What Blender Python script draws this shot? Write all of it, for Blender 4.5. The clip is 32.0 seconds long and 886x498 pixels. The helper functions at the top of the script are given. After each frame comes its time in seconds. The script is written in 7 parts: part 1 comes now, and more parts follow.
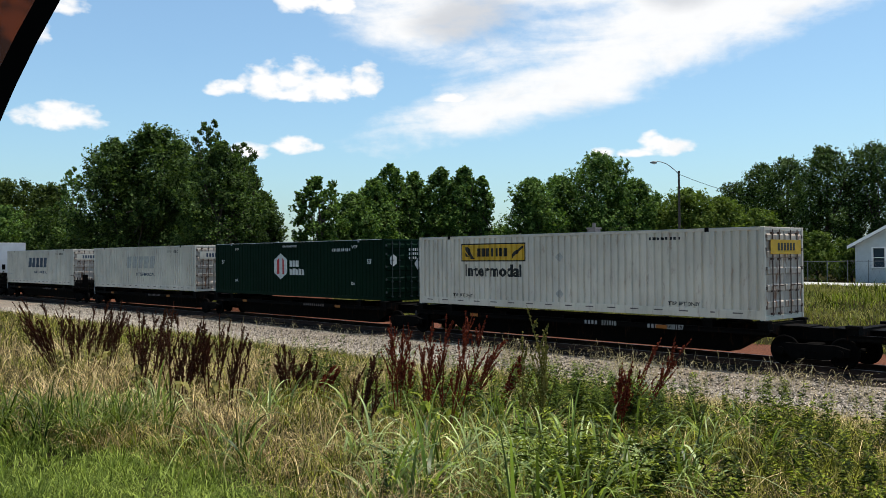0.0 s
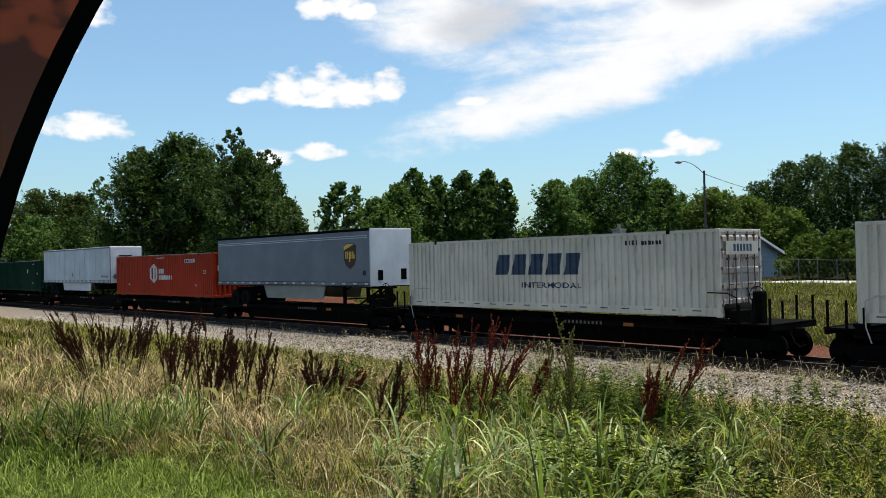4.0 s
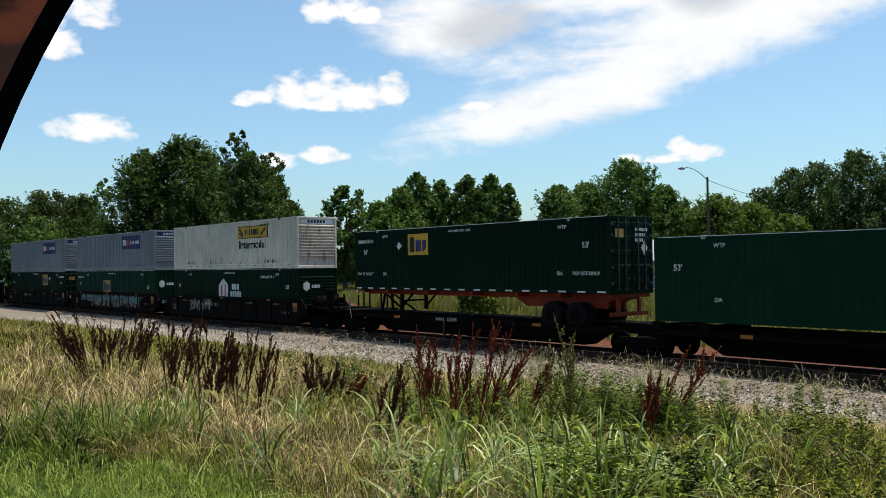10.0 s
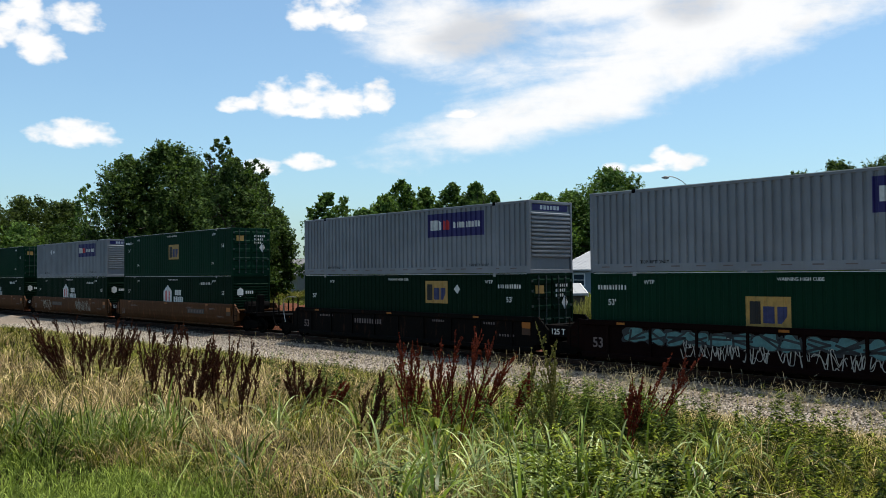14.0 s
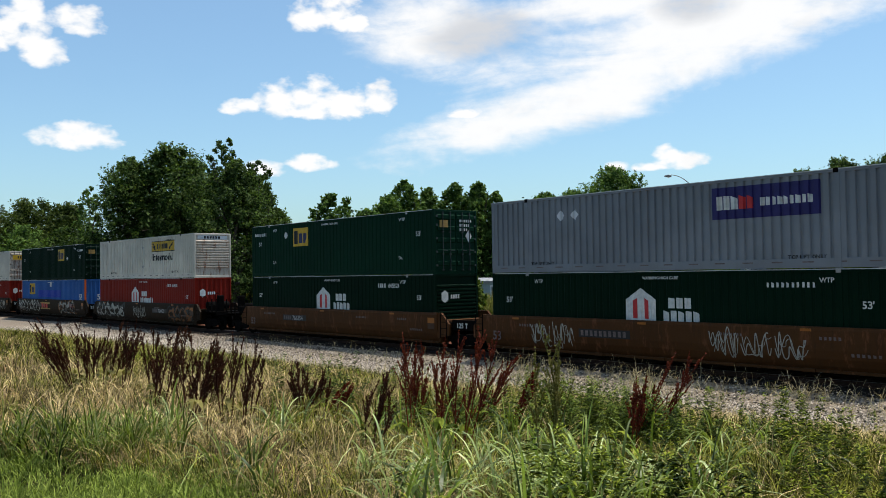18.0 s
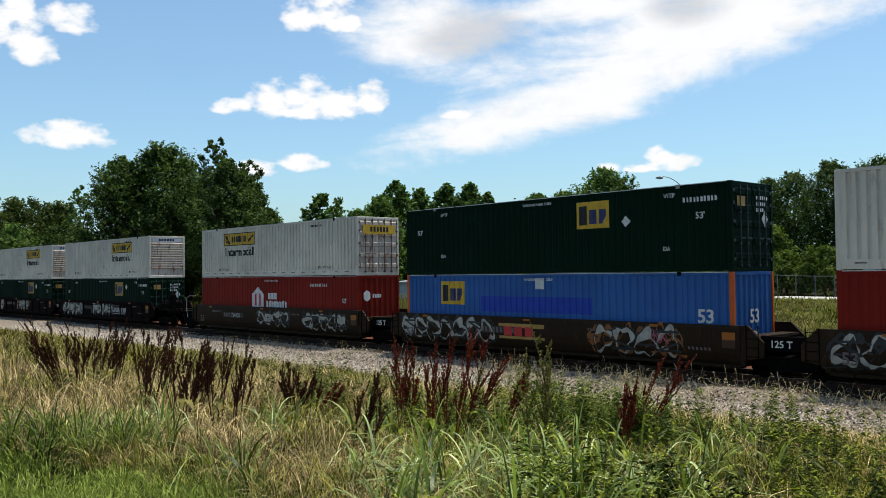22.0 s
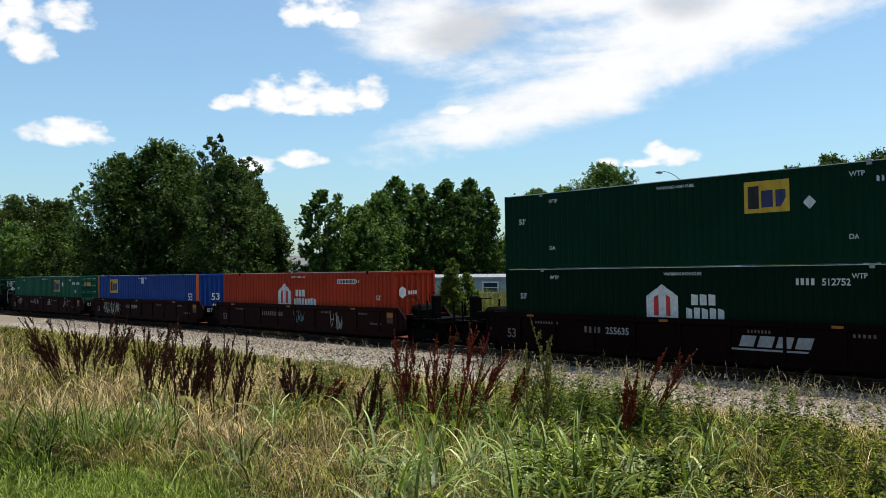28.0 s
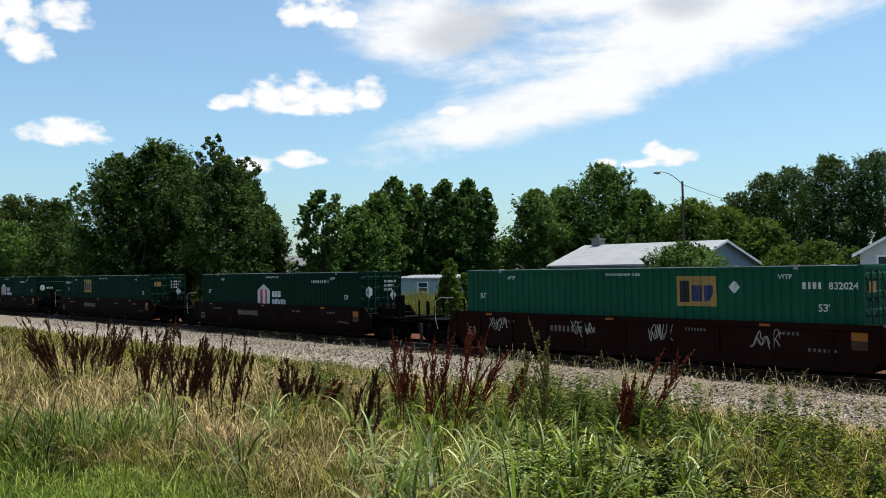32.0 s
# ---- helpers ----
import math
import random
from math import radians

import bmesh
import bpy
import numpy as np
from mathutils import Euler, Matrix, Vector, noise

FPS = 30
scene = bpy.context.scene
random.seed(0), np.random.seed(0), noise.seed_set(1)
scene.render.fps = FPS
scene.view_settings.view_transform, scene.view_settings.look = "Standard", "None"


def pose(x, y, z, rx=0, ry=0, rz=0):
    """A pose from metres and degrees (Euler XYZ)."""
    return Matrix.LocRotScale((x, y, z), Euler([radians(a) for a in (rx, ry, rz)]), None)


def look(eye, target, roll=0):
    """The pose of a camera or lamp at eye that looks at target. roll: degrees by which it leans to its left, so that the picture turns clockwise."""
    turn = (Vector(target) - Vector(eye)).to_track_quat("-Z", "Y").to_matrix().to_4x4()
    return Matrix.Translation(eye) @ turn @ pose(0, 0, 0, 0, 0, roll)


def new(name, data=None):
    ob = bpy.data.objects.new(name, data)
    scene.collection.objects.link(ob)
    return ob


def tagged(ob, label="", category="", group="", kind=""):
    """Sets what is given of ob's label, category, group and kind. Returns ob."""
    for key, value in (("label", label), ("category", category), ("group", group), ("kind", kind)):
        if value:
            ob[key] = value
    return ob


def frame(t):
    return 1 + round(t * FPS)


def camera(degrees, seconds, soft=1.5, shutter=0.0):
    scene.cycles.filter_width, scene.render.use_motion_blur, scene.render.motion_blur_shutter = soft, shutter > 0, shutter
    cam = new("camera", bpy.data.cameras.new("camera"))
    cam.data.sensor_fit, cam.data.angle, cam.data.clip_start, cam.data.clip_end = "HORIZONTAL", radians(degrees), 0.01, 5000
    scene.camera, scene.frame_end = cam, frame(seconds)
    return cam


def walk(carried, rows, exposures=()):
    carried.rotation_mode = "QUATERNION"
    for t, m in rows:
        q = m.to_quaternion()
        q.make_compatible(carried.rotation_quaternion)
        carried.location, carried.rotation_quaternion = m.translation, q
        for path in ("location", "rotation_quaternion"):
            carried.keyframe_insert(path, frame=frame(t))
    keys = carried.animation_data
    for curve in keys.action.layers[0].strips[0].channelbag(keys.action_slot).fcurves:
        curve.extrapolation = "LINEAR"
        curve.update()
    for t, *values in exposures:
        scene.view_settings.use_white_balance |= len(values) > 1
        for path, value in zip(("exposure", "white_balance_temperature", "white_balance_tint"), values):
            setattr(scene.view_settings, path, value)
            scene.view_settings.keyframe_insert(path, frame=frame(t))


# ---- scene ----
# ---- plan: z = 0 on the rails, camera at the origin, the train runs towards +x beyond it ----
EYE_Z = 3.3
FACE, BEND, A0 = 25.02, -0.000348, -15.0


def along(a, off=1.3, z=0.0):
    """Pose on the gently curved track, a metres along it, off metres beyond the near car sides."""
    b = max(a, -150.0)
    th = BEND * (b - A0)
    x = A0 + math.sin(th) / BEND + (a - b) * math.cos(th) - math.sin(th) * off
    y = FACE + (1 - math.cos(th)) / BEND + (a - b) * math.sin(th) + math.cos(th) * off
    return pose(x, y, z, 0, 0, math.degrees(th))


def centre_y(x):
    """Track centre line as a function of x, for arrays."""
    x = np.asarray(x, float)
    b = np.maximum(x, -150.0) - A0
    return FACE + 1.3 + BEND * b * b / 2 + np.minimum(x + 150.0, 0.0) * BEND * (-150.0 - A0)


def polar(az, dist):
    """x, y of a point az degrees to the left of the track's normal."""
    return -dist * math.sin(radians(az)), dist * math.cos(radians(az))


# ---- camera ----
def aim(t, yaw, pitch, roll):
    u = np.interp(t, [0, 3, 5.5, 7.5, 8, 9, 10, 10.5, 11.5, 12.5, 13], [.031, .033, .037, .040, .043, .038, .022, .014, .014, .005, 0])
    eye = Vector((-0.5 * u, -0.87 * u, EYE_Z))
    y, p = radians(yaw), radians(pitch)
    return look(eye, eye + 10 * Vector((-math.sin(y) * math.cos(p), math.cos(y) * math.cos(p), math.sin(p))), roll)


cam = camera(54.14, 32.0, soft=0.55)
walk(cam, [(t, aim(t, a, b, c)) for t, a, b, c in [
    (0, 47.81, 0.57, -0.40), (0.5, 48.00, 0.58, -0.52), (1, 48.06, 0.67, -0.82), (1.5, 48.47, 0.60, -0.86), (2, 48.90, 0.62, -0.96),
    (2.5, 48.92, 0.59, -0.94), (3, 48.97, 0.63, -0.75), (3.5, 49.21, 0.72, -1.02), (5.5, 49.69, 1.02, -1.24), (6, 49.89, 1.05, -1.25),
    (6.5, 50.11, 1.18, -1.29), (7, 50.13, 1.23, -1.28), (7.5, 50.14, 1.25, -1.15), (8, 50.12, 1.59, -1.36), (8.5, 49.98, 1.68, -1.59),
    (9, 49.85, 1.40, -1.34), (9.5, 49.73, 1.23, -1.09), (10, 49.59, 1.12, -0.75), (10.5, 49.47, 1.15, -0.66), (11, 49.50, 1.59, -0.81),
    (11.5, 49.55, 1.98, -0.68), (12, 49.46, 1.93, -0.74), (12.5, 49.29, 1.48, -0.74), (13, 49.05, 1.01, -0.58), (13.5, 48.62, 1.12, -0.55),
    (14, 48.58, 1.61, -0.51), (14.5, 48.61, 1.80, -0.34), (16.5, 48.68, 1.50, -0.65), (17, 48.50, 1.57, -0.50), (17.5, 48.51, 1.64, -0.70),
    (18, 48.77, 1.62, -0.89), (18.5, 48.53, 1.59, -0.72), (19, 48.42, 1.58, -0.81), (19.5, 48.41, 1.68, -0.97), (20, 48.15, 1.59, -0.69),
    (20.5, 47.88, 1.49, -0.40), (21, 48.20, 1.67, -0.57), (21.5, 48.34, 1.72, -0.57), (22, 48.22, 1.65, -0.67), (22.5, 48.05, 1.60, -0.64),
    (23, 47.95, 1.58, -0.54), (23.5, 47.80, 1.46, -0.54), (24, 47.90, 1.47, -0.58), (24.5, 47.87, 1.45, -0.49), (25, 47.79, 1.42, -0.51),
    (25.5, 47.82, 1.44, -0.46), (27.5, 47.99, 1.39, -0.85), (28, 48.22, 1.37, -0.93), (28.5, 48.58, 1.24, -1.06), (29, 48.44, 1.13, -1.23),
    (29.5, 48.12, 1.09, -0.88), (30, 48.03, 1.25, -0.94), (30.5, 48.02, 1.31, -0.87), (31, 48.24, 1.39, -0.90), (31.5, 48.13, 1.27, -0.80),
    (32, 48.09, 1.38, -0.89),
]], exposures=[(0, 0.26), (32, 0.26)])

# ---- world, sun ----
SUN_EL, SUN_AZ = 75.0, -14.0     # azimuth counted like polar(): to the left of the track's normal
world = bpy.data.worlds.new("sky")
scene.world = world
world.use_nodes = True


class Nodes:
    """Short hand for building node trees."""

    def __init__(self, tree):
        self.t = tree
        tree.nodes.clear()

    def n(self, kind, **kw):
        node = self.t.nodes.new(kind)
        for k, v in kw.items():
            if k == "op":
                node.operation = v
            elif k == "data":
                node.data_type = v
            elif k == "blend":
                node.blend_type = v
            elif k == "space":
                node.vector_type = v
            elif k == "clamp":
                node.use_clamp = v
        return node

    def put(self, a, b):
        self.t.links.new(a, b)

    def val(self, sock, v):
        if isinstance(v, bpy.types.NodeSocket):
            self.put(v, sock)
        else:
            sock.default_value = v

    def math(self, op, a, b=0.0, c=0.0, clamp=False):
        m = self.n("ShaderNodeMath", op=op, clamp=clamp)
        for i, v in enumerate((a, b, c)):
            self.val(m.inputs[i], v)
        return m.outputs[0]

    def mix(self, f, a, b, blend="MIX"):
        m = self.n("ShaderNodeMix", data="RGBA", blend=blend)
        self.val(m.inputs[0], f)
        self.val(m.inputs[6], a if isinstance(a, bpy.types.NodeSocket) else (*a, 1.0))
        self.val(m.inputs[7], b if isinstance(b, bpy.types.NodeSocket) else (*b, 1.0))
        return m.outputs[2]

    def ramp(self, v, lo, hi, a=0.0, b=1.0):
        m = self.n("ShaderNodeMapRange")
        m.interpolation_type = "SMOOTHSTEP"
        for i, x in enumerate((v, lo, hi, a, b)):
            self.val(m.inputs[i], x)
        return m.outputs[0]

    def noise(self, vec, scale, detail=4.0, rough=0.55, dist=0.0):
        m = self.n("ShaderNodeTexNoise")
        if vec is not None:
            self.put(vec, m.inputs["Vector"])
        m.inputs["Scale"].default_value, m.inputs["Detail"].default_value = scale, detail
        m.inputs["Roughness"].default_value, m.inputs["Distortion"].default_value = rough, dist
        return m

    def mapped(self, vec, scale, turn=0.0):
        m = self.n("ShaderNodeMapping")
        m.inputs["Scale"].default_value = scale
        m.inputs["Rotation"].default_value = (0, 0, radians(turn))
        self.put(vec, m.inputs["Vector"])
        return m.outputs[0]

    def coords(self, which="Object", scale=(1, 1, 1)):
        c = self.n("ShaderNodeTexCoord")
        m = self.n("ShaderNodeMapping")
        m.inputs["Scale"].default_value = scale
        self.put(c.outputs[which], m.inputs["Vector"])
        return m.outputs[0]


def build_sky():
    k = Nodes(world.node_tree)
    out, bg = k.n("ShaderNodeOutputWorld"), k.n("ShaderNodeBackground")
    sky = k.n("ShaderNodeTexSky")
    sky.sky_type, sky.sun_disc = "NISHITA", False
    sky.sun_elevation, sky.sun_rotation = radians(SUN_EL), radians(SUN_AZ * -1)
    sky.air_density, sky.dust_density, sky.ozone_density = 1.0, 1.4, 1.4
    geo = k.n("ShaderNodeTexCoord")
    sep = k.n("ShaderNodeSeparateXYZ")
    k.put(geo.outputs["Generated"], sep.inputs[0])
    az = k.math("MULTIPLY", k.math("ARCTAN2", k.math("MULTIPLY", sep.outputs[0], -1.0), sep.outputs[1]), 57.2958)
    el = k.math("MULTIPLY", k.math("ARCSINE", sep.outputs[2]), 57.2958)
    vec = k.n("ShaderNodeCombineXYZ")
    k.put(az, vec.inputs[0])
    k.put(k.math("MULTIPLY", el, 1.6), vec.inputs[1])
    fine = k.noise(vec.outputs[0], 0.8, 7.0, 0.6, 0.2).outputs[0]
    lump = k.noise(vec.outputs[0], 0.75, 3.5, 0.48, 0.1).outputs[0]
    wisp = k.noise(k.mapped(vec.outputs[0], (0.09, 0.22, 1.0), 20.0), 1.0, 6.0, 0.55, 0.5).outputs[0]
    broad = k.noise(vec.outputs[0], 0.13, 5.0, 0.55, 0.6).outputs[0]

    def puff(a, e, ra, re, rough=0.85, tilt=0.0, flat=1.0, grain=None):
        """An uneven patch, by the bearing, height and half sizes in degrees; flat > 1 levels its underside."""
        c, q = math.cos(radians(tilt)), math.sin(radians(tilt))
        da, de = k.math("SUBTRACT", a, az), k.math("SUBTRACT", el, e)
        dx = k.math("ADD", k.math("MULTIPLY", da, c / ra), k.math("MULTIPLY", de, q / ra))
        dy = k.math("SUBTRACT", k.math("MULTIPLY", de, c / re), k.math("MULTIPLY", da, q / re))
        if flat > 1.0:
            dy = k.math("MAXIMUM", dy, k.math("MULTIPLY", dy, -flat))
        d = k.math("ADD", k.math("MULTIPLY", dx, dx), k.math("MULTIPLY", dy, dy))
        return k.math("ADD", k.math("SUBTRACT", 1.0, d), k.math("MULTIPLY", k.math("SUBTRACT", fine if grain is None else grain, 0.5), rough * 2.6))

    total = None
    for a, e, ra, re in [(61.88, 10.76, 1.49, 0.49), (59.37, 11.11, 1.57, 1.12), (57.18, 11.23, 2.24, 1.34), (54.98, 10.97, 2.05, 1.04), (52.85, 11.34, 1.19, 1.12), (56.64, 10.52, 4.10, 0.49),
                         (71.50, 8.44, 2.61, 0.82), (72.20, 8.68, 1.49, 0.82), (70.38, 8.56, 1.42, 0.60), (57.41, 7.28, 1.57, 0.63), (60.49, 6.85, 1.57, 0.52), (33.13, 6.85, 1.57, 0.56), (34.18, 7.07, 1.34, 0.67), (37.22, 6.66, 0.82, 0.41), (35.25, 6.62, 1.34, 0.30), (47.24, 10.38, 1.12, 0.41),
                         (74.60, 15.55, 1.34, 0.82), (71.65, 15.41, 1.79, 0.90), (73.99, 14.08, 1.57, 1.12), (73.53, 13.32, 1.34, 0.90), (75.20, 14.44, 0.97, 1.12), (76.68, 14.12, 1.87, 1.27), (78.26, 14.55, 1.87, 1.12), (57.3, 16.4, 1.6, 1.0), (55.6, 17.0, 1.7, 1.1), (54.6, 16.1, 1.5, 0.7)]:
        m = puff(a, e, ra * 1.08, re * 1.35, 1.05, 0.0, 1.5, lump)
        total = m if total is None else k.math("MAXIMUM", total, m)
    cumulus = k.ramp(total, -0.1, 0.95)
    veil = None
    for a, e, ra, re, tilt in [(35.48, 12.37, 16.04, 2.24, 16), (45.84, 9.07, 2.80, 1.34, 10), (31.20, 15.65, 16.04, 2.80, 8), (48.36, 16.05, 7.09, 2.31, 0), (23.03, 15.53, 8.21, 1.49, 10), (40.12, 16.65, 9.70, 1.87, 0), (41.5, 10.3, 5.5, 1.3, 14)]:
        m = puff(a, e, ra, re, 0.55, tilt, 1.0, broad)
        veil = m if veil is None else k.math("MAXIMUM", veil, m)
    veil = k.math("ADD", veil, k.math("ADD", k.math("MULTIPLY", k.math("SUBTRACT", wisp, 0.5), 3.2), k.math("MULTIPLY", k.math("SUBTRACT", fine, 0.5), 0.9)))
    # clouds go on over the rest of the sky
    rest = k.math("MULTIPLY", k.ramp(broad, 0.56, 0.72, 0.0, 0.8), k.ramp(el, 24.0, 34.0))
    veil = k.math("MAXIMUM", k.ramp(veil, -0.5, 1.05, 0.05, 0.97), rest)
    # thicker, greyer cores
    core = None
    for a, e, ra, re in [(45.73, 15.65, 4.85, 2.05), (32.05, 16.47, 2.99, 1.49)]:
        m = puff(a, e, ra, re, 0.8, 0.0, 1.0, broad)
        core = m if core is None else k.math("MAXIMUM", core, m)
    shade = k.math("MAXIMUM", k.ramp(core, -0.2, 1.0, 0.0, 0.85), k.ramp(k.noise(vec.outputs[0], 0.22, 3.0).outputs[0], 0.55, 0.75, 0.0, 0.2))
    white = k.mix(shade, (CLOUD, CLOUD, CLOUD), (CLOUD * 0.62, CLOUD * 0.64, CLOUD * 0.68))
    cover = k.math("MAXIMUM", cumulus, veil, clamp=True)
    tint = k.mix(1.0, sky.outputs[0], SKY_TINT, "MULTIPLY")
    k.put(k.mix(cover, tint, white), bg.inputs[0])
    bg.inputs[1].default_value = SKY_POWER
    k.put(bg.outputs[0], out.inputs[0])


CLOUD, SKY_POWER, SKY_TINT = 6.6, 0.128, (0.775, 1.01, 1.075)
build_sky()
sun = new("sun", bpy.data.lights.new("sun", "SUN"))
sun.data.energy, sun.data.angle, sun.data.color = 5.0, radians(0.55), (1.0, 0.95, 0.87)
sx, sy = polar(SUN_AZ, math.cos(radians(SUN_EL)))
sun.matrix_world = look((0, 0, 60), (-sx, -sy, 60 - math.sin(radians(SUN_EL))))

# ---- materials ----


def material(name, build):
    m = bpy.data.materials.new(name)
    m.use_nodes = True
    k = Nodes(m.node_tree)
    out = k.n("ShaderNodeOutputMaterial")
    k.put(build(k), out.inputs[0])
    return m


def shader(k, colour, rough=0.6, metal=0.0, bump=None, strength=0.3, distance=0.01, spec=0.5):
    p = k.n("ShaderNodeBsdfPrincipled")
    k.val(p.inputs["Base Color"], colour if isinstance(colour, bpy.types.NodeSocket) else (*colour, 1.0))
    k.val(p.inputs["Roughness"], rough)
    k.val(p.inputs["Metallic"], metal)
    k.val(p.inputs["Specular IOR Level"], spec)
    if bump is not None:
        b = k.n("ShaderNodeBump")
        b.inputs["Strength"].default_value, b.inputs["Distance"].default_value = strength, distance
        k.put(bump, b.inputs["Height"])
        k.put(b.outputs[0], p.inputs["Normal"])
    return p.outputs[0]


def painted(name, col, dirt=(0.10, 0.075, 0.055), amount=0.35, rough=0.45, rust=0.0, streak=0.5, spec=0.1, spread=0.56):
    """Weathered vehicle paint: fading, vertical dirt streaks, rust spots."""
    def build(k):
        v = k.coords()
        big = k.noise(v, 0.5, 3).outputs[0]
        grain = k.noise(k.coords("Object", (9, 9, 1.1)), 1.0, 5, 0.65).outputs[0]
        c = k.mix(k.ramp(big, 0.3, 0.75), tuple(x * 0.86 for x in col), tuple(min(1, x * 1.1) for x in col))
        c = k.mix(k.ramp(grain, 0.48, 0.78, 0.0, amount * streak * 2), c, dirt)
        speck = k.noise(v, 14.0, 4, 0.7).outputs[0]
        c = k.mix(k.ramp(speck, 0.6, 0.8, 0.0, amount), c, dirt)
        if rust:
            spot = k.math("MULTIPLY", k.ramp(k.noise(k.coords("Object", (3, 3, 0.8)), 1.3, 6, 0.7).outputs[0], spread, spread + 0.12), rust)
            c = k.mix(spot, c, (0.20, 0.075, 0.035))
        return shader(k, c, k.ramp(speck, 0.3, 0.8, rough, rough + 0.25), 0.0, speck, 0.08, 0.004, spec)
    return material(name, build)


def plain(name, col, rough=0.6, metal=0.0, var=0.25, scale=6.0, bump=0.2, spec=0.25):
    def build(k):
        v = k.coords()
        a = k.noise(v, scale, 5, 0.65).outputs[0]
        b = k.noise(v, scale * 0.12, 3).outputs[0]
        c = k.mix(k.ramp(a, 0.3, 0.7), tuple(x * (1 - var) for x in col), tuple(min(1, x * (1 + var)) for x in col))
        c = k.mix(k.ramp(b, 0.35, 0.7, 0.0, var), c, tuple(x * 0.55 for x in col))
        return shader(k, c, rough, metal, a, bump, 0.01, spec)
    return material(name, build)


def leafy(name, dark, light, scale=0.35, glow=0.35, rough=0.6, spec=0.05, skew=1.0):
    """Leaves: colour by leaf and by clump, some light shining through."""
    def build(k):
        g = k.n("ShaderNodeNewGeometry")
        v = k.coords()
        n = k.noise(v, scale, 3).outputs[0]
        f = k.math("ADD", k.math("MULTIPLY", k.math("POWER", g.outputs["Random Per Island"], skew), 0.55 + 0.15 * (skew > 1)), k.math("MULTIPLY", n, 0.6))
        c = k.mix(k.ramp(f, 0.15, 0.95), dark, light)
        p = shader(k, c, rough, spec=spec)
        tr = k.n("ShaderNodeBsdfTranslucent")
        k.put(k.mix(1.0, c, (1.15, 1.25, 0.6), "MULTIPLY"), tr.inputs[0])
        m = k.n("ShaderNodeMixShader")
        m.inputs[0].default_value = glow
        k.put(p, m.inputs[1])
        k.put(tr.outputs[0], m.inputs[2])
        return m.outputs[0]
    return material(name, build)


M = {}
M["white"] = painted("white_paint", (0.62, 0.56, 0.46), amount=0.25, rust=0.35)
M["white_rust"] = painted("rust_stained_white_paint", (0.52, 0.44, 0.355), (0.12, 0.07, 0.045), amount=0.45, rust=0.9, spread=0.52)
M["trailer_light"] = painted("pale_grey_panel", (0.24, 0.245, 0.222), amount=0.12)
M["white_clean"] = painted("white_panel", (0.58, 0.59, 0.60), amount=0.10)
M["green"] = painted("green_paint", (0.0022, 0.0235, 0.0112), (0.02, 0.04, 0.03), amount=0.08, rough=0.5, spec=0.05)
M["green_dark"] = painted("dark_green_paint", (0.0015, 0.0128, 0.006), (0.012, 0.022, 0.016), amount=0.08, rough=0.5, spec=0.04)
M["green_light"] = painted("faded_green_paint", (0.006, 0.074, 0.036), amount=0.08, rough=0.5)
M["red"] = painted("red_paint", (0.34, 0.030, 0.008), amount=0.08, rough=0.5)
# shaded copy of the red, for containers with another stacked on top
M["red_dark"] = painted("shaded_red_paint", (0.185, 0.0115, 0.005), (0.06, 0.02, 0.015), amount=0.12, rough=0.5)
M["blue"] = painted("blue_paint", (0.010, 0.045, 0.20), amount=0.06, rough=0.5)
M["sky_blue"] = painted("sky_blue_paint", (0.030, 0.105, 0.30), amount=0.12, rough=0.5)
M["orange"] = painted("orange_paint", (0.55, 0.11, 0.02), amount=0.2)
M["grey"] = painted("grey_paint", (0.187, 0.199, 0.214), amount=0.14)
M["trailer_grey"] = painted("trailer_grey_paint", (0.168, 0.185, 0.212), amount=0.10, rough=0.35)
M["brown"] = painted("brown_car_paint", (0.066, 0.026, 0.0075), (0.022, 0.012, 0.007), amount=0.45, rust=0.4, rough=0.6, spread=0.54)
M["stained_brown"] = painted("stained_brown_car_paint", (0.022, 0.0125, 0.0055), (0.010, 0.007, 0.004), amount=0.5, rust=0.10, rough=0.6)
M["seal"] = plain("black_seal", (0.004, 0.0035, 0.003), 0.95, spec=0.0)
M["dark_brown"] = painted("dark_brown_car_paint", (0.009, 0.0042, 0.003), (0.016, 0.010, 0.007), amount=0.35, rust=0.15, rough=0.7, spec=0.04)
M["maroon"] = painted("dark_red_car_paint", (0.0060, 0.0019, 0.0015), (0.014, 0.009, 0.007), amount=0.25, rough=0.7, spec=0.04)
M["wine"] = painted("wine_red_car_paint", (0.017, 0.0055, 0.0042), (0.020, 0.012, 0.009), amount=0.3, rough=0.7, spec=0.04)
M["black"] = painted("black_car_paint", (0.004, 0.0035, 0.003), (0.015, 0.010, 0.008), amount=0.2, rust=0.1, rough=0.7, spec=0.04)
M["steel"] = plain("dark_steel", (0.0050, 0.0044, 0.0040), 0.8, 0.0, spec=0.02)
M["rusty_rod"] = plain("rust_stained_rod", (0.10, 0.065, 0.05), 0.7)
M["dim_rod"] = plain("grimy_lock_rod", (0.035, 0.045, 0.040), 0.6)
M["roof_edge"] = plain("pale_roof_edge", (0.50, 0.50, 0.48), 0.5, 0, 0.2, 2)
M["bare"] = plain("bare_steel", (0.42, 0.41, 0.40), 0.35, 0.9)
M["rail"] = plain("rusty_rail", (0.035, 0.016, 0.010), 0.8, 0.0)
M["rail_top"] = plain("polished_rail", (0.20, 0.17, 0.15), 0.45, 0.8)
M["tie"] = plain("weathered_tie", (0.016, 0.012, 0.010), 0.9, 0, 0.3, 5)
M["rubber"] = plain("tyre_rubber", (0.008, 0.008, 0.008), 0.9, spec=0.05)
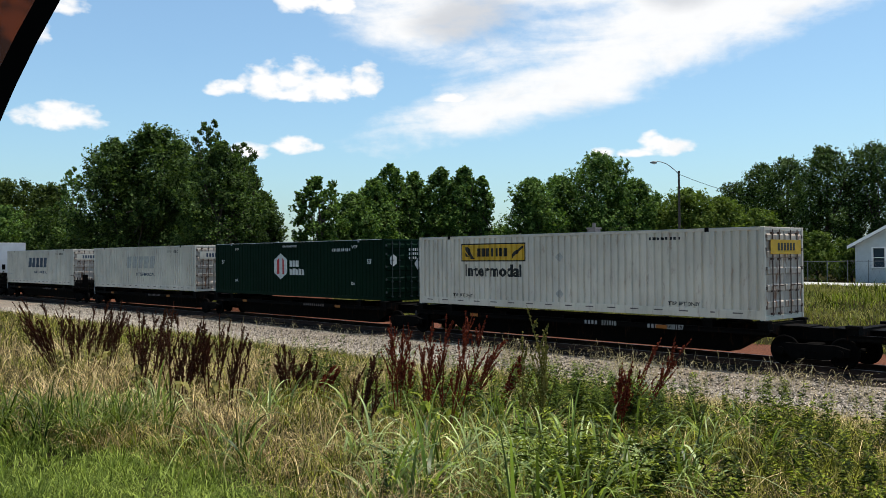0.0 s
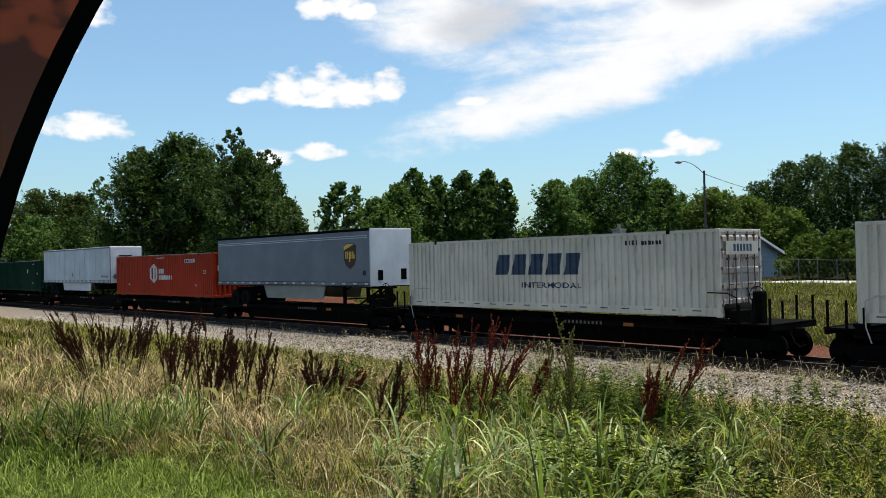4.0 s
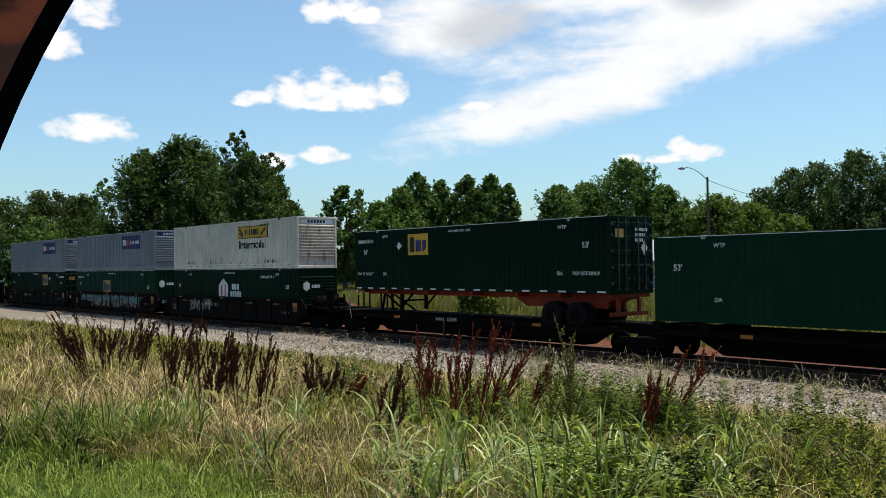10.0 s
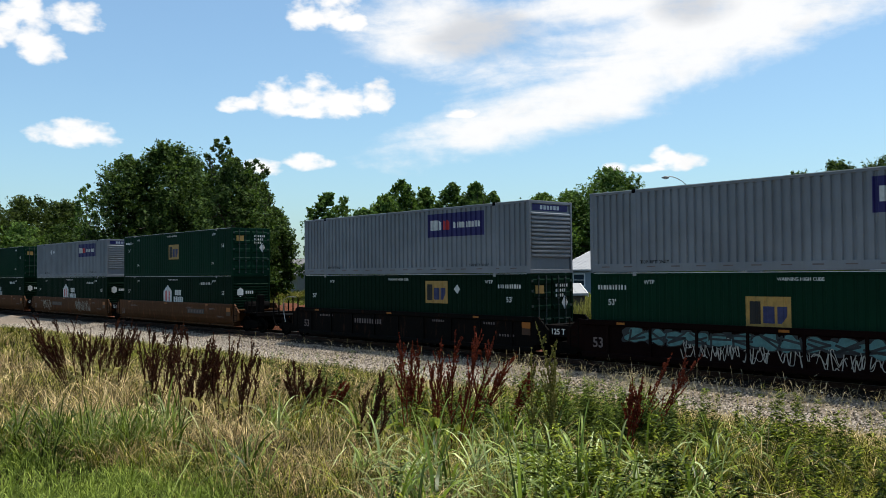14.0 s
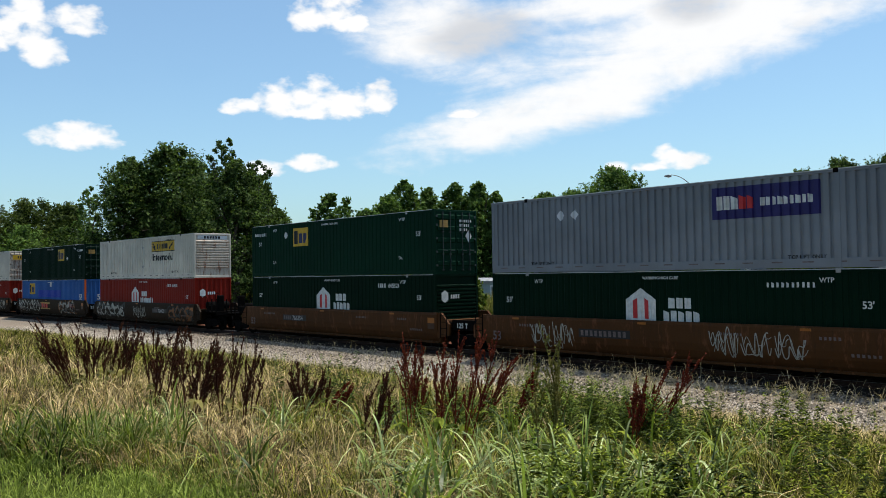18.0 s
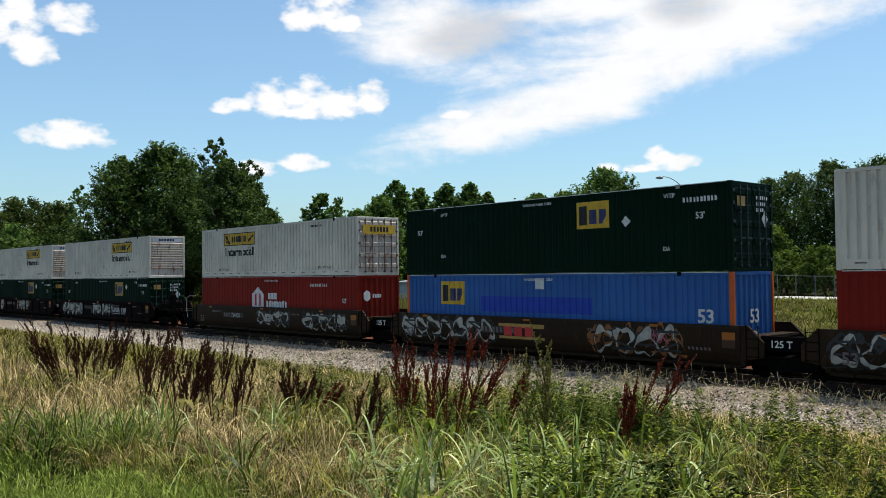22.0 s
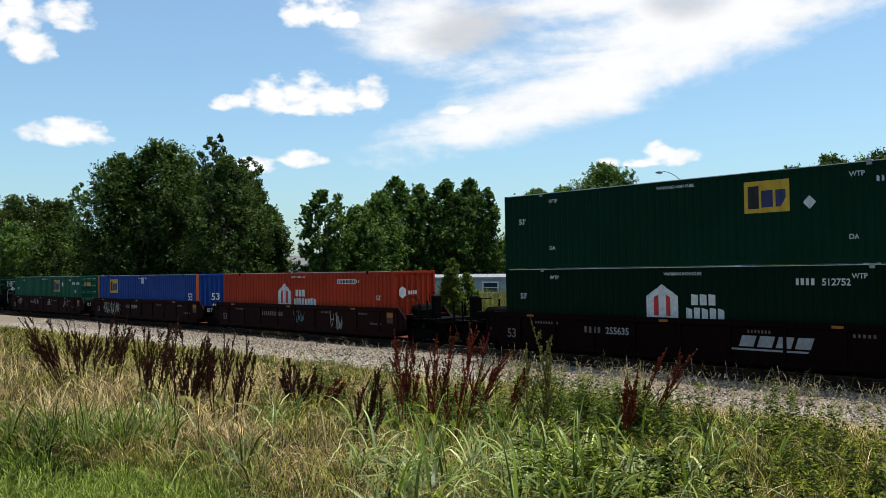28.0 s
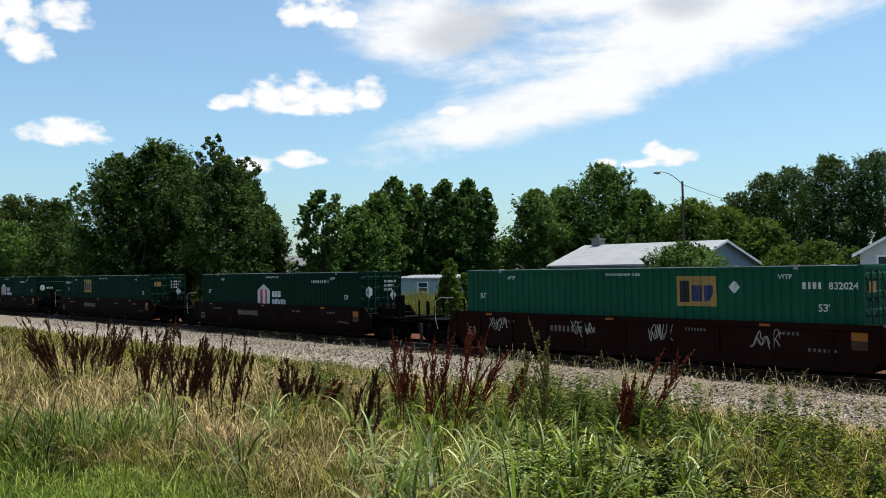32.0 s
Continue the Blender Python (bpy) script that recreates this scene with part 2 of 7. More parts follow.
M["ink_black"] = plain("black_lettering", (0.015, 0.014, 0.014), 0.5, 0, 0.1)
M["ink_white"] = plain("white_lettering", (0.55, 0.55, 0.52), 0.5, 0, 0.15)
M["ink_grey"] = plain("grey_lettering", (0.27, 0.27, 0.27), 0.5, 0, 0.2)
M["ink_pale"] = plain("pale_raised_lettering", (0.40, 0.385, 0.345), 0.5, 0, 0.15)
M["ink_slate"] = plain("slate_lettering", (0.035, 0.055, 0.09), 0.5, 0, 0.2)
M["yellow"] = plain("yellow_sign_paint", (0.54, 0.325, 0.025), 0.5, 0, 0.15, 3)
M["dull_gold"] = plain("dull_gold_paint", (0.34, 0.205, 0.055), 0.5, 0, 0.2, 3)
M["ink_dim"] = plain("dim_lettering", (0.13, 0.10, 0.095), 0.6, 0, 0.3)
M["ink_navy"] = plain("navy_lettering", (0.03, 0.035, 0.10), 0.5, 0, 0.2)
M["gold"] = plain("gold_sign_paint", (0.70, 0.42, 0.06), 0.5, 0, 0.15, 3)
M["navy"] = plain("navy_sign_paint", (0.022, 0.018, 0.10), 0.5, 0, 0.15, 3)
M["sign_red"] = plain("red_sign_paint", (0.45, 0.03, 0.03), 0.5, 0, 0.15, 3)
M["sign_blue"] = plain("blue_sign_paint", (0.05, 0.13, 0.42), 0.5, 0, 0.15, 3)
M["deep_blue"] = plain("fresh_blue_paint", (0.01, 0.04, 0.32), 0.5, 0, 0.1, 3)
M["brown_sign"] = plain("brown_sign_paint", (0.045, 0.018, 0.008), 0.45, 0, 0.1, 3)
M["reflector"] = plain("amber_reflector", (0.28, 0.09, 0.01), 0.4, 0, 0.1)
M["spray_white"] = plain("white_spray_paint", (0.34, 0.33, 0.285), 0.6, 0, 0.25, 4)
M["spray_rust"] = plain("orange_spray_paint", (0.20, 0.075, 0.02), 0.6, 0, 0.35, 3)
M["spray_dark"] = plain("dark_spray_paint", (0.025, 0.03, 0.032), 0.6, 0, 0.35, 3)
M["spray_teal"] = plain("teal_spray_paint", (0.07, 0.17, 0.17), 0.6, 0, 0.25, 4)
M["spray_pink"] = plain("pink_spray_paint", (0.42, 0.10, 0.14), 0.6, 0, 0.25, 4)
M["chassis"] = painted("red_chassis_paint", (0.20, 0.028, 0.012), amount=0.4, rust=0.4)
M["leaf_dark"] = leafy("dark_leaves", (0.008, 0.022, 0.005), (0.115, 0.175, 0.045), spec=0.08, skew=2.0)
M["leaf_mid"] = leafy("green_leaves", (0.016, 0.044, 0.009), (0.165, 0.255, 0.06), spec=0.08, skew=2.0)
M["leaf_olive"] = leafy("olive_leaves", (0.013, 0.026, 0.005), (0.11, 0.145, 0.034), spec=0.08, skew=2.0)
M["leaf_light"] = leafy("light_green_leaves", (0.036, 0.064, 0.010), (0.145, 0.195, 0.034), spec=0.08)
M["bark"] = plain("bark", (0.085, 0.065, 0.05), 0.95, 0, 0.35, 8, 0.6)
M["straw"] = leafy("dry_straw", (0.022, 0.016, 0.007), (0.76, 0.57, 0.28), 0.8, 0.1, skew=1.8)
M["seed_straw"] = leafy("pale_seed_straw", (0.20, 0.155, 0.085), (0.58, 0.48, 0.30), 0.8, 0.2)
M["dead"] = leafy("dead_brown_grass", (0.018, 0.011, 0.005), (0.46, 0.29, 0.145), 0.8, 0.08, skew=2.0)
M["blade"] = leafy("green_blades", (0.009, 0.014, 0.0015), (0.35, 0.34, 0.05), 0.6, 0.15, skew=3.2)
M["blade_olive"] = leafy("olive_blades", (0.012, 0.012, 0.004), (0.55, 0.44, 0.16), 0.6, 0.12, skew=2.4)
M["lawn"] = leafy("lawn_blades", (0.016, 0.036, 0.005), (0.31, 0.375, 0.075), 0.5, 0.2, skew=2.0)
M["broad"] = leafy("broad_grass_leaves", (0.012, 0.028, 0.003), (0.27, 0.345, 0.072), 0.9, 0.30, 0.42, 0.25, 1.7)
# pale copy of the broad leaves: sun glints painted as colour
M["pale_blade"] = leafy("sunlit_pale_grass_leaves", (0.10, 0.15, 0.03), (0.56, 0.62, 0.28), 0.9, 0.3, 0.4, 0.3, 1.2)
M["clump"] = leafy("dark_clump_leaves", (0.010, 0.022, 0.002), (0.19, 0.24, 0.04), 0.9, 0.2, 0.5, 0.12, 2.0)
M["field"] = leafy("field_grass_blades", (0.07, 0.072, 0.018), (0.30, 0.275, 0.085), 0.15, 0.25)
M["weed"] = leafy("weed_leaves", (0.012, 0.022, 0.002), (0.25, 0.29, 0.032), 0.7, 0.2, skew=2.2)
M["weed_dark"] = leafy("dark_weed_leaves", (0.008, 0.018, 0.003), (0.16, 0.21, 0.032), 0.7, 0.18, skew=2.0)
M["dock"] = leafy("dry_dock_seed", (0.030, 0.010, 0.006), (0.085, 0.030, 0.016), 2.0, 0.15)
M["dock_red"] = leafy("red_dock_seed", (0.060, 0.010, 0.006), (0.180, 0.035, 0.018), 2.0, 0.2)
M["dock_green"] = leafy("green_dock_seed", (0.070, 0.065, 0.015), (0.20, 0.17, 0.05), 2.0, 0.2)

# ---- mesh building ----


class Shape:
    """Collects vertices and faces of one part."""

    def __init__(self):
        self.v, self.f = [], []

    def box(self, x0, x1, y0, y1, z0, z1, c=0.0):
        """A box, with its vertical and long edges cut by c."""
        n = len(self.v)
        if c <= 0:
            self.v += [(x, y, z) for x in (x0, x1) for y in (y0, y1) for z in (z0, z1)]
            self.f += [tuple(n + i for i in q) for q in ((0, 1, 3, 2), (4, 6, 7, 5), (0, 4, 5, 1), (2, 3, 7, 6), (0, 2, 6, 4), (1, 5, 7, 3))]
            return self
        for x, e in ((x0, 1), (x0 + c, 0), (x1 - c, 0), (x1, 1)):
            d = c if e else 0.0
            ya, yb, za, zb = y0 + d, y1 - d, z0 + d, z1 - d
            k = c
            self.v += [(x, ya + k, za), (x, yb - k, za), (x, yb, za + k), (x, yb, zb - k), (x, yb - k, zb), (x, ya + k, zb), (x, ya, zb - k), (x, ya, za + k)]
        for s in range(3):
            for i in range(8):
                j = (i + 1) % 8
                self.f.append((n + s * 8 + i, n + s * 8 + j, n + s * 8 + 8 + j, n + s * 8 + 8 + i)[::-1])
        self.f.append(tuple(n + i for i in range(8)))
        self.f.append(tuple(n + 24 + i for i in reversed(range(8))))
        return self

    def poly(self, pts, axis, a, b):
        """Extrudes a flat outline along an axis from a to b. Outline in the two other axes, in order."""
        n, m = len(self.v), len(pts)
        for d in (a, b):
            for p, q in pts:
                self.v.append({"x": (d, p, q), "y": (p, d, q), "z": (p, q, d)}[axis])
        self.f.append(tuple(n + i for i in range(m)))
        self.f.append(tuple(n + m + i for i in reversed(range(m))))
        for i in range(m):
            j = (i + 1) % m
            self.f.append((n + i, n + m + i, n + m + j, n + j))
        return self

    def tube(self, p, q, r, sides=8, r2=None):
        p, q = Vector(p), Vector(q)
        r2 = r if r2 is None else r2
        d = (q - p).normalized()
        u = d.orthogonal().normalized()
        w = d.cross(u)
        n = len(self.v)
        for o, rr in ((p, r), (q, r2)):
            for i in range(sides):
                a = 2 * math.pi * i / sides
                self.v.append(tuple(o + rr * (math.cos(a) * u + math.sin(a) * w)))
        for i in range(sides):
            j = (i + 1) % sides
            self.f.append((n + i, n + j, n + sides + j, n + sides + i))
        self.f.append(tuple(n + i for i in reversed(range(sides))))
        self.f.append(tuple(n + sides + i for i in range(sides)))
        return self

    def mesh(self, name, mat, smooth=False):
        me = bpy.data.meshes.new(name)
        me.from_pydata(self.v, [], self.f)
        me.materials.append(mat)
        bm = bmesh.new()
        bm.from_mesh(me)
        bmesh.ops.recalc_face_normals(bm, faces=bm.faces)
        bm.to_mesh(me)
        bm.free()
        if smooth:
            me.polygons.foreach_set("use_smooth", [True] * len(me.polygons))
        return me


# paint marks and rows of bars too small to pick apart
FINE = {"spray_line", "spray_background", "spray_outline", "name_stencil", "number_stencil", "owner_stencil", "small_writing", "wordmark", "end_stencil", "rail_slots", "dashed_tape", "paint_drips", "roof_ribs", "siding"}


def part(name, shape, mat, parent, label="", smooth=False):
    me = shape if isinstance(shape, bpy.types.Mesh) else shape.mesh(name, M[mat] if isinstance(mat, str) else mat, smooth)
    ob = new(name, me)
    ob.parent = parent
    if label or name in FINE:
        tagged(ob, label, kind="stuff" if name in FINE else "")
    return ob


CACHE = {}


def shared(key, make):
    if key not in CACHE:
        CACHE[key] = make()
    return CACHE[key]


def thing(name, label, category, group="", kind=""):
    ob = new(name)
    ob.empty_display_size = 0.2
    return tagged(ob, label, category, group, kind)


def fast_mesh(name, verts, faces_flat, sides, mat):
    """A mesh from arrays; all faces have the same number of sides."""
    me = bpy.data.meshes.new(name)
    nf = len(faces_flat) // sides
    me.vertices.add(len(verts))
    me.vertices.foreach_set("co", np.asarray(verts, np.float32).ravel())
    me.loops.add(len(faces_flat))
    me.loops.foreach_set("vertex_index", np.asarray(faces_flat, np.int32).ravel())
    me.polygons.add(nf)
    me.polygons.foreach_set("loop_start", np.arange(nf, dtype=np.int32) * sides)
    me.materials.append(mat)
    me.update(calc_edges=True)
    return me


# ---- ground ----
PROFILE_D = [-900, -60, 0, 5, 8, 12, 16, 18.6, 22.4, 24.0, 28.6, 30.2, 33, 40, 45, 55, 64, 90, 300, 2500]
PROFILE_Z = [-2, 1.4, 1.55, 1.5, 1.3, 0.75, 0.05, -0.42, -0.52, -0.24, -0.24, -0.62, -0.5, 0.35, 0.85, 1.25, 1.35, 1.5, 2.2, 3.0]
RNG = np.random.default_rng(7)


def wave(x, y, s):
    return np.sin(x * s * 1.3 + 1.7 * np.sin(y * s * 0.9)) * np.cos(y * s * 1.1 + 1.3 * np.sin(x * s * 0.7 + 2.0))


def across(x, y):
    return y - centre_y(np.clip(x, -400, 400)) + 26.32


def height(x, y):
    x, y = np.asarray(x, float), np.asarray(y, float)
    d = across(x, y)
    z = np.interp(d, PROFILE_D, PROFILE_Z)
    soft = np.clip(np.minimum(np.abs(d - 18.0), np.abs(d - 31.5)) / 4.0, 0.08, 1) * np.where((d > 18.0) & (d < 31.5), 0.08, 1.0)
    return z + soft * (0.07 * wave(x, y, 0.55) + 0.05 * wave(x + 9, y - 4, 1.4))


def sheet(xs, ds, name, mat, lift=0.0, rough=0.0):
    """A ground strip over lines at distances ds across the track."""
    X, Dd = np.meshgrid(xs, ds)
    Y = Dd - 26.32 + centre_y(np.clip(X, -400, 400))
    Z = height(X, Y) + lift
    if rough:
        Z = Z + RNG.normal(0, rough, Z.shape)
    V = np.stack([X.ravel(), Y.ravel(), Z.ravel()], 1)
    h, w = X.shape
    i = (np.arange(h - 1)[:, None] * w + np.arange(w - 1)[None]).ravel()
    me = fast_mesh(name, V, np.stack([i, i + 1, i + w + 1, i + w], 1).ravel(), 4, mat)
    me.polygons.foreach_set("use_smooth", [True] * len(me.polygons))
    return new(name, me)


def ground_mat(k):
    v = k.coords()
    a = k.noise(v, 0.35, 4).outputs[0]
    b = k.noise(v, 5.0, 6, 0.7).outputs[0]
    c = k.mix(k.ramp(a, 0.35, 0.65), (0.014, 0.015, 0.006), (0.036, 0.029, 0.013))
    c = k.mix(k.ramp(b, 0.35, 0.75, 0.0, 0.7), c, (0.02, 0.02, 0.007))
    return shader(k, c, 0.95, 0, b, 0.8, 0.06, 0.0)


def gravel_mat(base, dark):
    def build(k):
        v = k.coords()
        vo = k.n("ShaderNodeTexVoronoi")
        vo.inputs["Scale"].default_value = 17.0
        k.put(v, vo.inputs["Vector"])
        a = k.noise(v, 0.4, 4).outputs[0]
        c = k.mix(k.ramp(k.noise(v, 12.0, 3).outputs[0], 0.3, 0.7), dark, base)
        sp = k.n("ShaderNodeSeparateColor")
        k.put(vo.outputs["Color"], sp.inputs[0])
        c = k.mix(k.math("MULTIPLY", sp.outputs[0], 0.55), c, tuple(x * 0.45 for x in base))
        c = k.mix(k.ramp(a, 0.4, 0.7, 0.0, 0.4), c, tuple(x * y for x, y in zip(base, (0.75, 0.62, 0.5))))
        return shader(k, c, 0.9, 0, vo.outputs["Distance"], 1.0, 0.05, 0.05)
    return build


M["ground"] = material("dry_grass_soil", ground_mat)
M["gravel"] = material("pale_gravel", gravel_mat((0.34, 0.285, 0.225), (0.12, 0.10, 0.08)))
# near-black gravel: the shade below the train is put into its colour
M["shaded_gravel"] = material("gravel_in_train_shade", gravel_mat((0.034, 0.026, 0.020), (0.014, 0.011, 0.009)))
M["red_gravel"] = material("red_soil_gravel", gravel_mat((0.19, 0.078, 0.046), (0.07, 0.028, 0.018)))
M["road"] = plain("pale_road", (0.42, 0.40, 0.36), 0.9, 0, 0.12, 3)


def build_ground():
    xs = np.concatenate([np.linspace(-2600, -160, 22), np.arange(-150, 41, 2.5), np.linspace(50, 2600, 22)])
    ds = np.concatenate([np.linspace(-900, -30, 12), np.arange(-20, 0, 4), np.arange(0, 34, 0.7), np.arange(34, 66, 2), np.linspace(70, 2500, 18)])
    tagged(sheet(xs, ds, "ground", M["ground"], -0.02), "grassy ground sloping down to the railway line", "ground", kind="structure")
    xs = np.concatenate([np.linspace(-420, -130, 30), np.arange(-128, 41, 0.8)])
    tagged(sheet(xs, np.arange(18.3, 29.0, 0.3), "ballast", M["gravel"], 0.02, 0.012), "pale grey crushed stone ballast beside the rails", "ballast", kind="structure")
    # strip that paints the train's shadow onto the ballast
    tagged(sheet(xs, np.arange(24.0, 28.3, 0.3), "track_bed", M["shaded_gravel"], 0.05, 0.012), "ballast under and beside the train, its shade painted dark", "ballast", kind="structure")
    tagged(sheet(xs, np.arange(28.9, 33.8, 0.4), "red_earth", M["red_gravel"], 0.03, 0.012), "red earth and gravel strip behind the track", "soil", kind="structure")
    tagged(sheet(np.linspace(-41.5, 300, 60), np.array([56.0, 57.5, 59, 60.2]), "road", M["road"], 0.06), "pale sunlit road behind the field", "road", kind="structure")
    # loose stones on the near shoulder
    n = 52000
    x = RNG.uniform(-75, -6, n)
    d = RNG.triangular(18.3, 20.8, 25.0, n)
    y = d - 26.32 + centre_y(x)
    s = RNG.uniform(0.022, 0.055, n)
    z = height(x, y) + 0.02 + s * 0.3
    oct_v = np.array([(1, 0, 0), (-1, 0, 0), (0, 1, 0), (0, -1, 0), (0, 0, 0.8), (0, 0, -0.8)])
    oct_f = np.array([(0, 2, 4), (2, 1, 4), (1, 3, 4), (3, 0, 4), (2, 0, 5), (1, 2, 5), (3, 1, 5), (0, 3, 5)])
    V = oct_v[None] * s[:, None, None] * RNG.uniform(0.6, 1.3, (n, 6, 1))
    a = RNG.uniform(0, 6.28, n)
    V = np.stack([V[..., 0] * np.cos(a)[:, None] - V[..., 1] * np.sin(a)[:, None], V[..., 0] * np.sin(a)[:, None] + V[..., 1] * np.cos(a)[:, None], V[..., 2]], 2)
    V += np.stack([x, y, z], 1)[:, None]
    F = (oct_f[None] + 6 * np.arange(n)[:, None, None]).ravel()

    def stone(k):
        g = k.n("ShaderNodeNewGeometry")
        c = k.mix(k.ramp(g.outputs["Random Per Island"], 0, 1), (0.05, 0.042, 0.034), (0.48, 0.41, 0.33))
        return shader(k, c, 0.9, spec=0.1)
    tagged(new("ballast_stones", fast_mesh("ballast_stones", V.reshape(-1, 3), F, 3, material("crushed_stone", stone))), "loose crushed stones on the ballast shoulder", "gravel", kind="stuff")


def earth_mound():
    """A low bank of red earth behind the rails, with a lumpy top."""
    x0, y0 = polar(58.2, 59)
    u, v = np.meshgrid(np.linspace(-1, 1, 46), np.linspace(-1, 1, 20))
    X, Y = x0 + 9.0 * u, y0 + 3.0 * v + 0.05 * u
    f = np.clip(1 - u ** 2, 0, 1) * np.clip(1 - v ** 2, 0, 1)
    Z = height(X, Y) - 0.06 + 1.75 * f ** 0.8 * (1 + 0.22 * wave(X, Y, 1.1) + 0.12 * wave(X + 3, Y, 2.7)) + RNG.normal(0, 0.03, X.shape) * f
    h, w = X.shape
    i = (np.arange(h - 1)[:, None] * w + np.arange(w - 1)[None]).ravel()
    me = fast_mesh("earth_mound", np.stack([X.ravel(), Y.ravel(), Z.ravel()], 1), np.stack([i, i + 1, i + w + 1, i + w], 1).ravel(), 4, M["red_gravel"])
    me.polygons.foreach_set("use_smooth", [True] * len(me.polygons))
    tagged(new("earth_mound", me), "low bank of bare red earth behind the track", "soil", kind="structure")


def build_track():
    track = thing("railway_track", "railway track with rusty steel rails on wooden ties", "track", kind="structure")
    stations = np.concatenate([np.arange(-420, -130, 12), np.arange(-130, 61, 4)])
    for off, name in ((1.3 - 0.755, "rail"), (1.3 + 0.755, "rail")):
        s, top = Shape(), Shape()
        prof = [(-0.07, -0.17), (0.07, -0.17), (0.07, -0.155), (0.012, -0.135), (0.012, -0.045), (0.036, -0.035), (0.036, -0.006), (-0.036, -0.006), (-0.036, -0.035), (-0.012, -0.045), (-0.012, -0.135), (-0.07, -0.155)]
        cap = [(-0.034, -0.008), (0.034, -0.008), (0.03, 0.0), (-0.03, 0.0)]
        for sh, pr in ((s, prof), (top, cap)):
            m = len(pr)
            for i, a in enumerate(stations):
                P = along(float(a), off)
                sh.v += [tuple(P @ Vector((0, p, q))) for p, q in pr]
                if i:
                    n = i * m
                    sh.f += [(n - m + j, n - m + (j + 1) % m, n + (j + 1) % m, n + j) for j in range(m)]
        r = part(name, s, "rail", track, "rusty rail")
        part("rail_head", top, "rail_top", r, "polished rail head")
    tie = Shape().box(-0.115, 0.115, -1.3, 1.3, -0.36, -0.172, 0.012).mesh("tie", M["tie"])
    for i in range(150):
        o = part("tie", tie, None, track)
        o.matrix_basis = along(-78 + i * 0.55) @ pose(0, RNG.uniform(-.03, .03), RNG.uniform(-.012, .004), 0, 0, RNG.uniform(-1.2, 1.2))


build_ground()
earth_mound()

# ---- containers ----
L2, W2, CH = 8.075, 1.30, 2.90
SECTIONS = ((-7.92, -6.21), (-6.03, 6.03), (6.21, 7.92))
PITCH, DEEP = 0.30, 0.058


RIBS = {}      # container: share of the full corrugation depth


def rib_depth(col):
    """White and grey boxes are deeply ribbed, the coloured ones shallow."""
    return 1.0 if col in ("white", "grey") else 0.62 if col in ("blue", "sky_blue", "green_light", "red") else 0.4


def breaks(a, b):
    """Corners of the corrugation between a and b: x and depth."""
    n = max(1, round((b - a) / PITCH))
    w = (b - a) / n
    out = []
    for i in range(n):
        x = a + i * w
        out += [(x, 0.0), (x + w * 0.56, 0.0), (x + w * 0.65, DEEP), (x + w * 0.91, DEEP)]
    return out + [(b, 0.0)]


PROFILE = [q for s in SECTIONS for q in breaks(*s)]
PX, PY = np.array([q[0] for q in PROFILE]), np.array([q[1] for q in PROFILE])


def corrugated(pts, z0, z1, side=-1, base=1.285, share=1.0):
    s = Shape()
    for x, d in pts:
        d *= share
        s.v += [(x, side * (base - d), z0), (x, side * (base - d), z1)]
    for i in range(len(pts) - 1):
        s.f.append((2 * i, 2 * i + 2, 2 * i + 3, 2 * i + 1))
    return s


def side_panel(side, share, low):
    s = Shape()
    for a, b in SECTIONS:
        c = corrugated(breaks(a, b), low, CH - 0.09, side, 1.285, share)
        n = len(s.v)
        s.v += c.v
        s.f += [tuple(n + i for i in q) for q in c.f]
    return s


def ribbed_end(mat, parent, ribs=11):
    """Front wall with horizontal ridges."""
    s = Shape()
    zs = np.linspace(0.62, 2.45, ribs + 1)
    pts = [(0.16, 0.0), (0.62, 0.0)]
    for a, b in zip(zs[:-1], zs[1:]):
        w = b - a
        pts += [(a + w * 0.12, 0.0), (a + w * 0.3, 0.075), (a + w * 0.68, 0.075), (a + w * 0.98, 0.0)]
    pts += [(2.46, 0.0), (CH - 0.1, 0.0)]
    for z, d in pts:
        s.v += [(L2 - 0.07 + d, -1.16, z), (L2 - 0.07 + d, 1.16, z)]
    for i in range(len(pts) - 1):
        s.f.append((2 * i, 2 * i + 1, 2 * i + 3, 2 * i + 2))
    return part("front_wall", s, mat, parent)


def vertical_end(mat, parent):
    s = Shape()
    pts = []
    for i in range(7):
        y = -1.16 + i * 0.3314
        pts += [(y, 0.05), (y + 0.1, 0.05), (y + 0.15, 0.0), (y + 0.28, 0.0)]
    pts.append((1.16, 0.05))
    for y, d in pts:
        s.v += [(L2 - 0.08 + d, y, 0.16), (L2 - 0.08 + d, y, CH - 0.1)]
    for i in range(len(pts) - 1):
        s.f.append((2 * i, 2 * i + 2, 2 * i + 3, 2 * i + 1))
    return part("front_wall", s, mat, parent)


